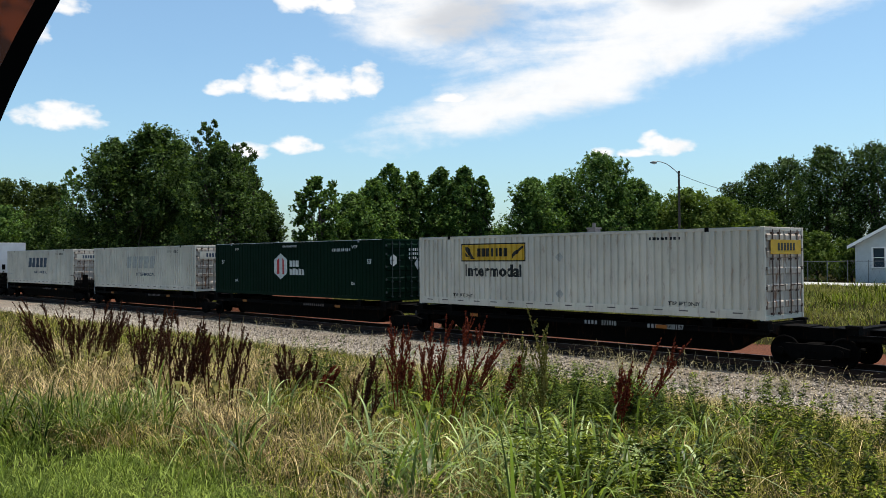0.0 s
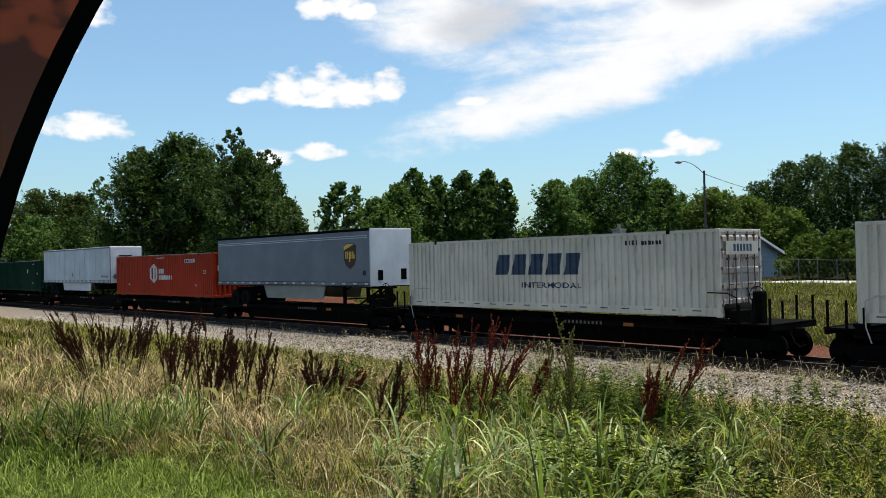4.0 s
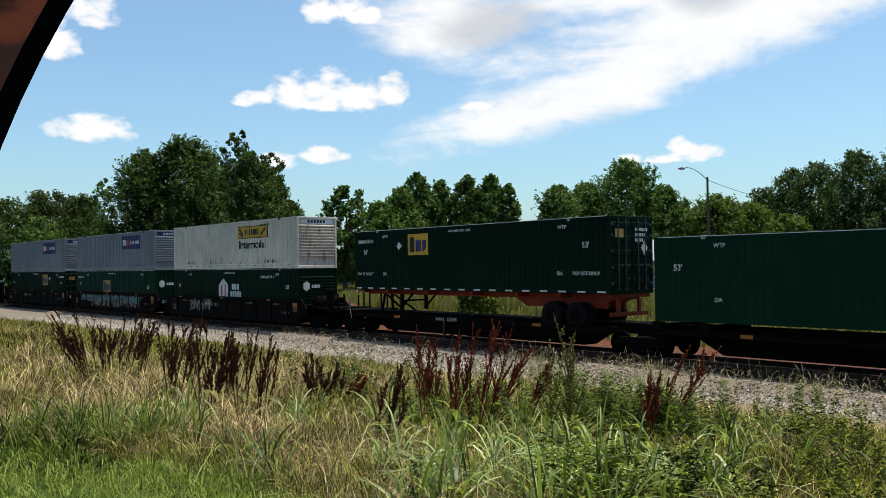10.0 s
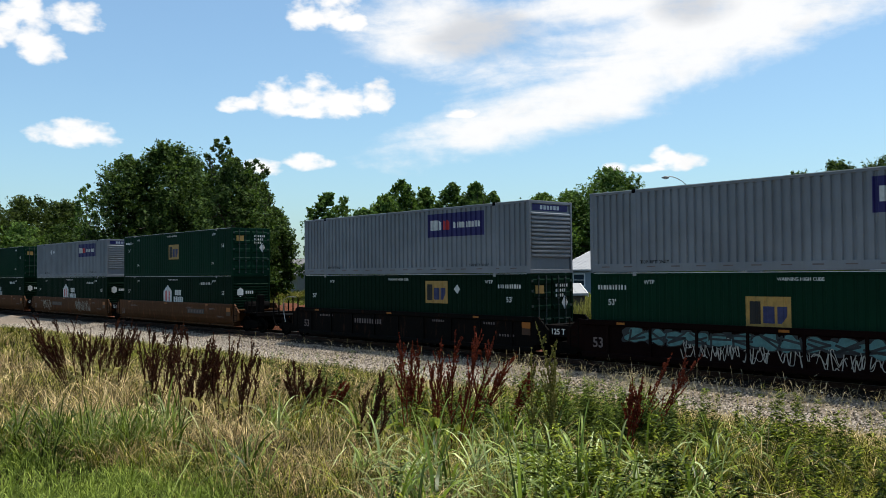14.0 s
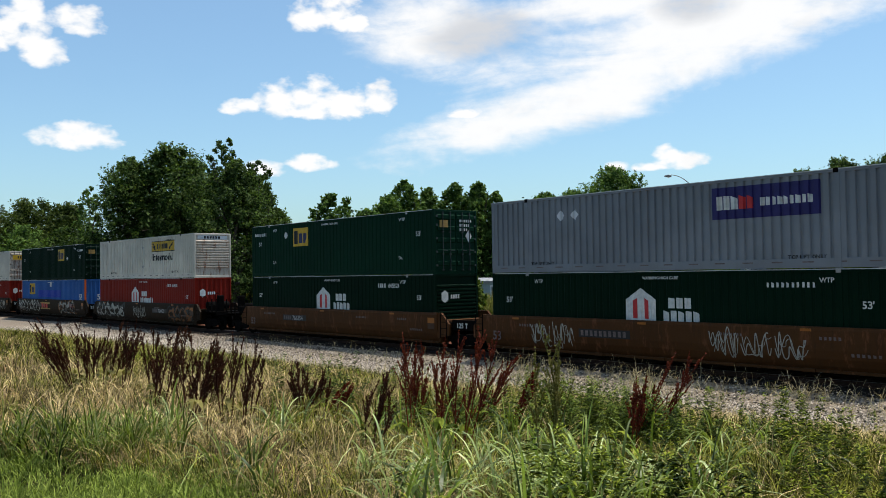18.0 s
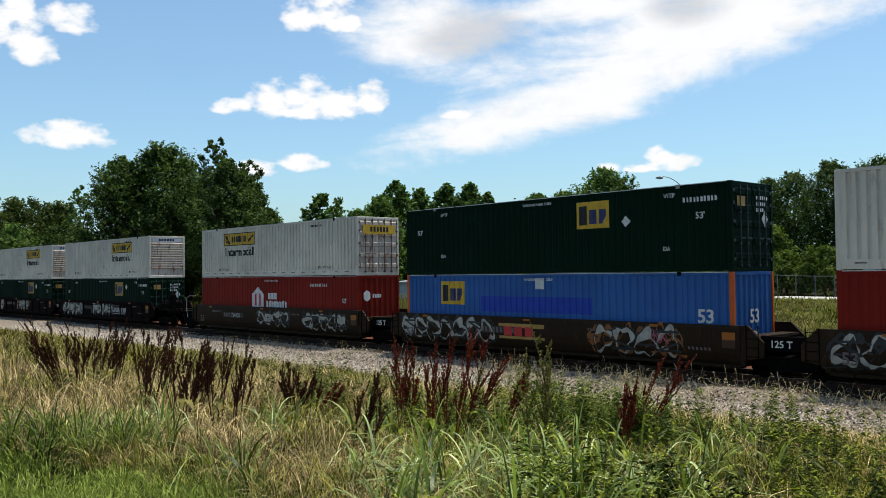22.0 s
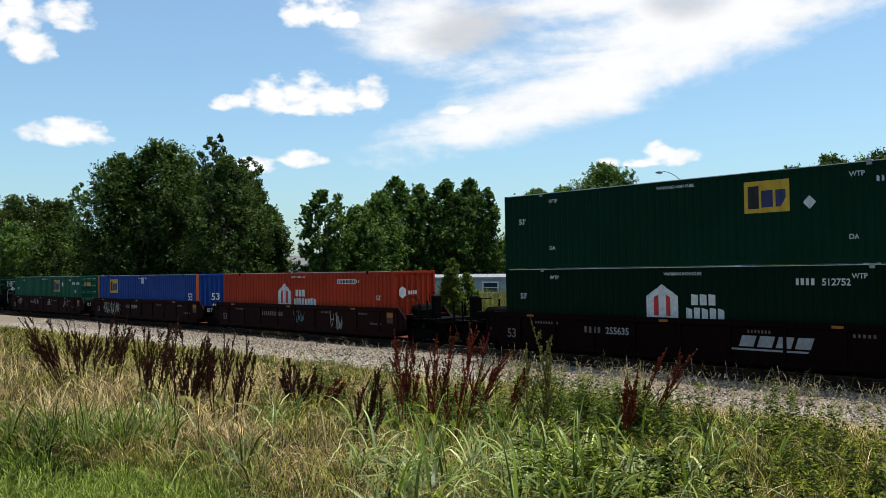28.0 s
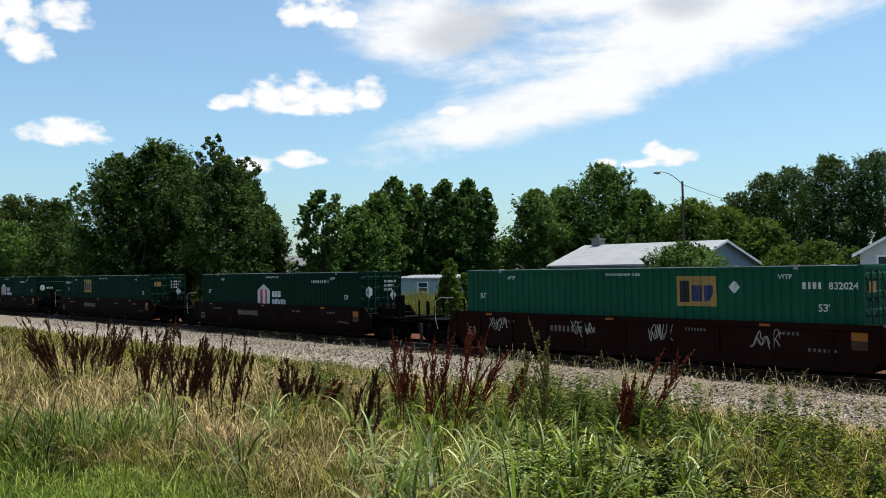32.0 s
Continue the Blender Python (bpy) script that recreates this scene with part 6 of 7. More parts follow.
def build_trees():
    T = placed_tree
    lime = dict(label="light green leafy tree in full sun")
    dark = dict(label="tall dense dark green deciduous tree")
    T(76.6, 4.3, 2.6, 125, "leaf_olive", 1, leaves=14000, low=0.02, **lime)
    T(74.2, 4.75, 2.1, 122, "leaf_olive", 2, leaves=14000, low=0.02, **lime)
    T(72.0, 4.6, 1.9, 118, "leaf_olive", 3, leaves=12000, low=0.02, **lime)
    T(71.0, 5.7, 0.9, 112, "leaf_mid", 35, "airy", 2500, 0.25, low=0.1, label="slender tree with open airy crown")
    T(68.5, 7.35, 2.75, 97, "leaf_dark", 4, leaves=17000, low=0.02, **dark)
    T(66.25, 8.3, 3.3, 96, "leaf_dark", 5, leaves=22000, low=0.02, **dark)
    T(64.6, 7.5, 1.9, 99, "leaf_dark", 6, leaves=9000, low=0.05, **dark)
    T(62.2, 7.5, 2.7, 86, "leaf_dark", 7, "oval", 14000, 0.22, low=0.04, label="tall dark green tree with upright boughs")
    T(62.9, 8.9, 1.15, 87.5, "leaf_dark", 41, "airy", 5200, 0.2, low=0.35, label="slender dark green tree top above its neighbours")
    T(60.9, 7.5, 1.3, 88.5, "leaf_dark", 42, "airy", 4600, 0.2, low=0.3, label="slender dark green tree top above its neighbours")
    T(60.9, 6.6, 1.9, 92, "leaf_dark", 8, "oval", 10000, low=0.02, **dark)
    T(59.5, 4.35, 1.35, 90, "leaf_dark", 9, leaves=8000, low=0.02, **dark)
    T(56.0, 5.35, 1.75, 84, "leaf_mid", 10, "airy", 9500, 0.25, low=0.06, label="slender tree with open airy crown")
    T(53.7, 4.3, 1.6, 88, "leaf_mid", 11, leaves=9000, low=0.02)
    T(52.4, 5.2, 1.7, 93, "leaf_mid", 12, "oval", 10000, low=0.02)
    T(51.3, 6.2, 1.7, 97, "leaf_mid", 13, "oval", 11000, low=0.04)
    T(49.7, 5.7, 1.35, 98, "leaf_mid", 14, "oval", 9000, low=0.04)
    T(47.9, 5.95, 1.5, 98, "leaf_mid", 15, "oval", 10000, low=0.04)
    T(46.4, 6.0, 1.5, 97, "leaf_mid", 16, "oval", 10000, low=0.04)
    T(45.2, 5.4, 0.95, 96, "leaf_mid", 17, "oval", 6500, low=0.04)
    T(42.0, 5.2, 2.0, 98, "leaf_mid", 18, "spread", 9000, low=0.12, label="spreading tree with layered crown")
    T(40.2, 5.3, 1.6, 104, "leaf_mid", 19, leaves=9000, low=0.04)
    T(37.6, 6.75, 2.6, 104, "leaf_mid", 21, leaves=15000, low=0.04, label="broad round-headed green tree")
    T(35.3, 5.0, 1.5, 106, "leaf_mid", 22, leaves=8000, low=0.04)
    T(34.2, 4.0, 1.5, 112, "leaf_mid", 23, leaves=8000, low=0.04)
    T(32.0, 4.25, 2.2, 108, "leaf_light", 24, leaves=12000, low=0.04, **lime)
    T(30.0, 3.7, 1.7, 110, "leaf_light", 25, leaves=9000, low=0.04, **lime)
    T(27.9, 2.8, 1.7, 90, "leaf_light", 26, leaves=9000, low=0.02, **lime)
    T(29.2, 4.6, 1.3, 140, "leaf_dark", 27, leaves=7000, low=0.05, **dark)
    T(27.6, 5.7, 1.5, 136, "leaf_dark", 37, leaves=9000, low=0.05, **dark)
    T(26.1, 6.0, 1.7, 132, "leaf_dark", 28, leaves=10000, low=0.05, **dark)
    T(23.9, 6.5, 2.2, 125, "leaf_dark", 29, leaves=14000, low=0.02, **dark)
    T(21.3, 6.6, 2.1, 124, "leaf_dark", 30, leaves=13000, low=0.02, **dark)
    T(18.9, 6.4, 2.4, 124, "leaf_dark", 31, leaves=12000, low=0.02, **dark)
    T(15.5, 6.2, 2.6, 124, "leaf_dark", 32, leaves=9000, low=0.05, **dark)
    T(79.5, 4.4, 2.4, 130, "leaf_mid", 33, leaves=6000, low=0.05)
    T(83.0, 4.4, 2.6, 135, "leaf_mid", 34, leaves=5000, low=0.05)
    # bushes
    B = dict(form="bush", name="bush", parent_cat="bush")
    T(32.5, 1.5, 2.95, 60, "leaf_mid", 50, leaves=13000, size=0.15, label="large rounded green bush before the house", **B)
    T(24.5, 1.42, 1.7, 72, "leaf_light", 51, leaves=9000, size=0.17, label="light green shrubs behind the fence", **B)
    T(26.6, 1.15, 1.5, 74, "leaf_light", 52, leaves=7000, size=0.17, label="light green shrubs behind the fence", **B)
    T(22.6, 0.95, 1.0, 70, "leaf_light", 53, leaves=5000, size=0.16, label="light green shrubs behind the fence", **B)
    T(47.7, 0.75, 1.15, 46, "leaf_light", 54, leaves=5000, size=0.13, label="small light green shrub in the field", **B)
    T(46.7, -0.2, 0.9, 47, "leaf_light", 55, leaves=2800, size=0.13, label="small light green shrub in the field", **B)
    for i, (az, el, hw, dist) in enumerate(((57.6, 1.0, 1.7, 122), (55.2, 2.0, 1.8, 99), (53.0, 2.3, 1.8, 101), (50.6, 2.4, 1.9, 102), (48.3, 2.3, 1.9, 102), (46.2, 2.2, 1.8, 101), (43.8, 2.1, 1.9, 102), (41.2, 2.4, 1.9, 108), (38.6, 2.5, 1.9, 110), (36.0, 2.4, 1.9, 110), (80.0, 3.0, 2.4, 112), (77.2, 3.2, 2.2, 110), (74.6, 3.3, 2.1, 108), (72.4, 3.2, 2.0, 106), (70.5, 2.5, 2.0, 104), (67.5, 2.5, 2.2, 101), (64.5, 2.5, 2.2, 98), (61.7, 2.5, 2.0, 96))):
        T(az, el, hw, dist, "leaf_dark" if i % 3 else "leaf_mid", 70 + i, "bush", 4200, 0.27, name="bush", parent_cat="bush", label="dark undergrowth below the trees")


# ---- grass and weeds ----


def spots(n, rng, near=5.0, far=46.0, az0=16.0, az1=80.0, d0=-10, d1=18.9, power=1.0):
    """Random places in the strip before the track, thinning out with distance."""
    r = near + (far - near) * rng.random(n) ** power
    a = np.radians(rng.uniform(az0, az1, n))
    x, y = -r * np.sin(a), r * np.cos(a)
    d = across(x, y)
    k = (d > d0) & (d < d1)
    return x[k], y[k], r[k]


def blades(name, mat, x, y, tall, width, lean, rng, label, cat="grass", seg=3, droop=0.4, way=None, head=False):
    n = len(x)
    z = height(x, y) - 0.02
    a = rng.uniform(0, 2 * np.pi, n) if way is None else way
    b = a + rng.uniform(0.6, 2.5, n)
    ln = lean * rng.uniform(0.2, 1.3, n)
    V = np.zeros((n, 2 * seg + 1, 3))
    for i in range(seg + 1):
        t = i / seg
        off = ln * tall * (t ** 1.7)
        px, py = x + np.cos(a) * off, y + np.sin(a) * off
        pz = z + tall * (t - droop * ln * t ** 3)
        if i == seg:
            V[:, 2 * seg] = np.stack([px, py, pz], 1)
        else:
            w = width * (1 - 0.75 * t) if not head else width * (0.3 if t < 0.65 else 0.8)
            V[:, 2 * i] = np.stack([px - np.cos(b) * w, py - np.sin(b) * w, pz], 1)
            V[:, 2 * i + 1] = np.stack([px + np.cos(b) * w, py + np.sin(b) * w, pz], 1)
    tri = []
    for i in range(seg - 1):
        tri += [(2 * i, 2 * i + 1, 2 * i + 3), (2 * i, 2 * i + 3, 2 * i + 2)]
    tri.append((2 * seg - 2, 2 * seg - 1, 2 * seg))
    F = (np.array(tri)[None] + (2 * seg + 1) * np.arange(n)[:, None, None]).ravel()
    return tagged(new(name, fast_mesh(name, V.reshape(-1, 3), F, 3, M[mat])), label, cat, kind="stuff")


def bearing(x, y):
    return np.degrees(np.arctan2(-x, y))


def tufts(name, mat, cx, cy, m, tall, width, lean, rng, label, spread=0.07, seg=4, droop=0.45, cat="grass"):
    """Blades in tufts of m, leaning out from each tuft's middle."""
    n = len(cx) * m
    a = rng.uniform(0, 2 * np.pi, n)
    q = np.abs(rng.normal(0, spread, n))
    x, y = np.repeat(cx, m) + np.cos(a) * q, np.repeat(cy, m) + np.sin(a) * q
    tl = np.repeat(tall, m) * rng.uniform(0.5, 1.1, n)
    wd = np.repeat(width, m) * rng.uniform(0.6, 1.3, n)
    wind = 0.35
    return blades(name, mat, x, y, tl, wd, lean, rng, label, cat, seg, droop, a + rng.normal(0, wind, n))


def lawn_radius(az):
    return np.interp(az, [50, 58.3, 62.6, 69.3, 75.5, 84], [4.5, 6.9, 8.0, 9.0, 10.0, 11.5])


def leafy_stems(name, mat, cx, cy, rng, label, scale=1.0):
    """Upright stems with many narrow leaves."""
    m = 120
    n = len(cx) * m
    tall = np.repeat(scale * rng.uniform(0.3, 0.8, len(cx)), m)
    t = rng.random(n) ** 0.8
    lx, ly = np.repeat(rng.normal(0, 0.12, len(cx)), m), np.repeat(rng.normal(0, 0.12, len(cx)), m)
    px, py = np.repeat(cx, m) + lx * t, np.repeat(cy, m) + ly * t
    pz = height(np.repeat(cx, m), np.repeat(cy, m)) + tall * t
    a = rng.uniform(0, 6.28, n)
    ll = (0.03 + 0.05 * (1 - 0.6 * t)) * rng.uniform(0.7, 1.3, n)
    up = rng.uniform(-0.1, 0.8, n)
    P = np.stack([px, py, pz], 1)
    D = np.stack([np.cos(a), np.sin(a), up], 1) * ll[:, None]
    S = np.stack([-np.sin(a), np.cos(a), 0 * a], 1) * (ll * 0.12 + 0.002)[:, None]
    V = np.stack([P, P + D * 0.5 + S, P + D - np.array([0, 0, 0.02]), P + D * 0.5 - S], 1).reshape(-1, 3)
    tagged(new(name, fast_mesh(name, V, np.arange(4 * n), 4, M[mat])), label, "weeds", kind="stuff")


def build_grass():
    rng = np.random.default_rng(11)

    def patch(x, y, s, seed):
        return wave(x + seed * 13.0, y - seed * 7.0, s) * 0.6 + wave(x - seed * 5.0, y + seed * 3.0, s * 2.3) * 0.4

    def keep(x, y, chance):
        return rng.random(len(x)) < np.clip(chance, 0, 1)
    # lawn at the foot of the slope, by the road
    x, y, r = spots(22000, rng, 4.3, 15, 48, 84, power=1.1)
    az = bearing(x, y)
    k = (r < lawn_radius(az) + 0.9 * patch(x, y, 1.6, 1)) & keep(x, y, 0.75 + 0.6 * patch(x, y, 1.1, 5))
    x, y, r = x[k], y[k], r[k]
    tufts("lawn_grass", "lawn", x, y, 8, rng.uniform(0.08, 0.22, len(x)) * (1 + 0.5 * patch(x, y, 1.3, 3)), 0.0035 + 0.0003 * r, 0.9, rng, "short green lawn grass", 0.05, 3)
    # dry straw-coloured grass
    x, y, r = spots(11500, rng, 5, 52, d1=20.2, power=1.2)
    az, d = bearing(x, y), across(x, y)
    k = (r > lawn_radius(az) - 0.7) & ((d < 18.5) | (keep(x, y, np.where(az < 44, 0.5, 0.06)) & (d < 19.3 + 0.9 * patch(x, y, 1.2, 6)))) & keep(x, y, 0.55 + np.interp(r, [15, 23], [0, -0.55]) * (az > 52) + 0.7 * patch(x, y, 0.6, 2) + np.interp(az, [25, 38, 48, 60, 75], [-0.5, -0.55, -0.15, 0.05, 0.2]) + np.where(az < 46, 0.75 * (d > 14.8), -0.25 * (d > 15.5)))
    x, y, r = x[k], y[k], r[k]
    tufts("dry_grass", "straw", x, y, 13, rng.uniform(0.2, 0.6, len(x)) * (1 + 0.3 * patch(x, y, 0.9, 8)), 0.0026 + 0.00022 * r, 1.25, rng, "tall dry straw-coloured grass", 0.09)
    # brown dead grass low down
    x, y, r = spots(9000, rng, 5, 40, power=1.2)
    az = bearing(x, y)
    k = (r > lawn_radius(az) - 0.7) & keep(x, y, 0.45 + 0.7 * patch(x, y, 0.8, 15) + np.interp(az, [30, 45, 60], [-0.35, 0.2, 0.1]))
    x, y, r = x[k], y[k], r[k]
    tufts("dead_grass", "dead", x, y, 10, rng.uniform(0.12, 0.4, len(x)), 0.0026 + 0.00022 * r, 1.4, rng, "brown dead grass low on the bank", 0.1)
    # olive half-dry grass
    x, y, r = spots(13000, rng, 5, 50, power=1.2)
    az = bearing(x, y)
    k = (r > lawn_radius(az) - 0.7) & keep(x, y, 0.5 + np.interp(az, [32, 46], [-0.25, 0]) - 0.5 * patch(x, y, 0.6, 2) + 0.5 * patch(x, y, 1.7, 4))
    x, y, r = x[k], y[k], r[k]
    tufts("olive_grass", "blade_olive", x, y, 10, rng.uniform(0.15, 0.45, len(x)) * (1 + 0.35 * patch(x, y, 1.1, 9)), 0.003 + 0.00022 * r, 1.0, rng, "half-dry olive grass between the weeds", 0.07)
    # green grass, mostly on the side towards the train's head
    x, y, r = spots(21000, rng, 5, 46, power=1.2)
    az, d = bearing(x, y), across(x, y)
    k = (r > lawn_radius(az) - 0.7) & (d < np.where(az > 50, 18.2, 16.0)) & keep(x, y, 0.32 + 0.45 * ((az > 52) & (r > 19)) - 0.7 * patch(x, y, 0.6, 2) + np.interp(az, [20, 40, 50, 65], [0.5, 0.5, 0.2, 0.05]))
    x, y, r = x[k], y[k], r[k]
    tufts("green_grass", "blade", x, y, 10, rng.uniform(0.15, 0.48, len(x)) * (1 + 0.4 * patch(x, y, 1.0, 10)), 0.0032 + 0.00025 * r, 0.9, rng, "green grass and weeds on the bank", 0.07)
    # field behind the track
    n = 95000
    x = rng.uniform(-105, 6, n)
    d = rng.uniform(33.4, 56, n)
    y = d - 26.32 + centre_y(x)
    blades("field_grass", "field", x, y, rng.uniform(0.15, 0.4, n) * (1 + 0.5 * patch(x, y, 0.25, 3)), 0.028, 0.8, rng, "tall grass in the field behind the track", seg=2)
    n = 30000
    x = rng.uniform(-110, 10, n)
    d = rng.uniform(34.0, 56, n)
    y = d - 26.32 + centre_y(x)
    k = patch(x, y, 0.35, 4) + 0.5 * patch(x, y, 1.3, 9) > 0.12
    blades("field_weeds", "weed", x[k], y[k], rng.uniform(0.3, 0.75, k.sum()), 0.03, 0.7, rng, "green weeds in the field behind the track", seg=2)
    n = 9000
    x = rng.uniform(-62, -24, n)
    y = rng.uniform(38.5, 45.5, n) + 2.0 * patch(x, 0 * x, 0.3, 2)
    blades("tall_weeds", "field", x, y, rng.uniform(0.7, 1.35, n) * (1 + 0.25 * patch(x, y, 0.5, 7)), 0.022, 0.35, rng, "tall yellow-green weeds before the mobile home", seg=3)
    # pale wispy stalks with seed heads along the ballast edge
    x, y, r = spots(60000, rng, 14, 50, 14, 76, 17.2, 23.9)
    az, d = bearing(x, y), across(x, y)
    k = keep(x, y, (0.5 + 0.7 * patch(x, y, 0.9, 21)) * np.where(d > 18.6, np.where(az < 46, np.where(d > 21.9, 0.42, 0.05), np.where(d > 22.6, 0.12, 0.02)), 0.25))
    x, y, r = x[k], y[k], r[k]
    blades("seed_grass", "seed_straw", np.repeat(x, 3) + rng.normal(0, 0.06, 3 * len(x)), np.repeat(y, 3) + rng.normal(0, 0.06, 3 * len(x)), rng.uniform(0.4, 1.05, 3 * len(x)), 0.009, 0.6, rng, "pale wispy grass with seed heads on the ballast edge", seg=7, droop=1.0, head=True)
    # dry fringe between the weeds and the ballast
    x, y, r = spots(22000, rng, 12, 40, 14, 45, 13.2, 19.6)
    d = across(x, y)
    k = keep(x, y, (0.75 + 0.5 * patch(x, y, 1.1, 14)) * np.interp(d, [13.2, 15.5, 18.4, 19.6], [0.1, 0.8, 0.8, 0.1]))
    x, y, r = x[k], y[k], r[k]
    tufts("dry_fringe", "straw", x, y, 9, rng.uniform(0.25, 0.55, len(x)), 0.004 + 0.0002 * r, 0.9, rng, "dry grass fringe along the ballast", 0.1)
    # broad arching leaves
    cx, cy, cr = spots(230, rng, 5.2, 11.5, 26, 56, power=1.1)
    az = bearing(cx, cy)
    k = keep(cx, cy, (0.45 + 0.9 * patch(cx, cy, 1.0, 12)) * np.interp(az, [26, 34, 40, 48, 56], [0.3, 0.5, 0.9, 0.7, 0.12]))
    cx, cy = list(cx[k]), list(cy[k])
    for a, r, n, sp in ((59.2, 10.6, 3, 0.12), (52.6, 10.0, 3, 0.15), (44.8, 7.2, 8, 0.5), (40.6, 6.9, 8, 0.5), (33.3, 6.7, 8, 0.22), (60.5, 7.8, 4, 0.4)):
        px, py = polar(a, r)
        cx += list(px + rng.normal(0, sp, n))
        cy += list(py + rng.normal(0, sp, n))
    cx, cy = np.array(cx), np.array(cy)
    tufts("broad_grass", "broad", cx, cy, 12, rng.uniform(0.55, 1.0, len(cx)), np.full(len(cx), 0.015), 0.95, rng, "broad-leaved arching green grass clumps", 0.05, 7, 0.8)
    # leaves among them, arching over, with bright sunlight painted into their pale colour
    px, py = [], []
    for a, r, n, sp in ((52.5, 7.6, 3, 0.2), (49.5, 7.2, 4, 0.3), (47.0, 6.8, 4, 0.3), (44.5, 6.9, 6, 0.35), (42.3, 6.5, 6, 0.3), (40.3, 6.7, 5, 0.3), (38.0, 6.3, 3, 0.2), (33.4, 6.6, 4, 0.15), (59.4, 10.4, 2, 0.1), (66.5, 10.2, 3, 0.25)):
        qx, qy = polar(a, r)
        px += list(qx + rng.normal(0, sp, n))
        py += list(qy + rng.normal(0, sp, n))
    px, py = np.array(px), np.array(py)
    tufts("pale_grass", "pale_blade", px, py, 7, rng.uniform(0.6, 0.95, len(px)), np.full(len(px), 0.014), 1.15, rng, "grass leaves painted pale as if sunlit, arching over the weeds", 0.06, 7, 0.95)
    cx, cy = [], []
    for a, r, n, sp in ((74.8, 9.9, 26, 0.4), (72.6, 9.5, 32, 0.4), (71.0, 9.4, 30, 0.4), (69.6, 9.2, 24, 0.3), (68.2, 9.2, 16, 0.3), (66.6, 10.4, 8, 0.25)):
        px, py = polar(a, r)
        cx += list(px + rng.normal(0, sp, n))
        cy += list(py + rng.normal(0, sp, n))
    cx, cy = np.array(cx), np.array(cy)
    tufts("clump_grass", "clump", cx, cy, 12, rng.uniform(0.4, 0.75, len(cx)), np.full(len(cx), 0.011), 0.8, rng, "dense dark green clump of broad grass", 0.06, 6, 0.7)
    # leafy weeds: stems with many narrow leaves
    cx, cy, cr = spots(3300, rng, 5.4, 30, 15, 66, power=1.1)
    az = bearing(cx, cy)
    k = keep(cx, cy, np.interp(az, [16, 30, 42, 48, 54], [0.6, 0.6, 0.45, 0.2, 0.0]) * (0.6 + 1.1 * patch(cx, cy, 0.5, 6))) & (across(cx, cy) < np.interp(az, [30, 42], [12.8, 15.0]))
    leafy_stems("leafy_weeds", "weed", cx[k], cy[k], rng, "leafy green weeds on the bank")
    cx, cy = [], []
    for a, r, n, sp in ((39.6, 10.8, 24, 0.35), (38.0, 10.6, 44, 0.4), (36.4, 10.4, 44, 0.4), (34.6, 10.2, 30, 0.4), (55.5, 12.2, 12, 0.35), (49.6, 11.0, 14, 0.35), (46.0, 10.4, 14, 0.4), (58.0, 13.0, 9, 0.4)):
        px, py = polar(a, r)
        cx += list(px + rng.normal(0, sp, n))
        cy += list(py + rng.normal(0, sp, n))
    cx, cy = np.array(cx), np.array(cy)
    leafy_stems("dense_weeds", "weed_dark", cx, cy, rng, "dense dark green leafy weeds on the bank", 0.95)


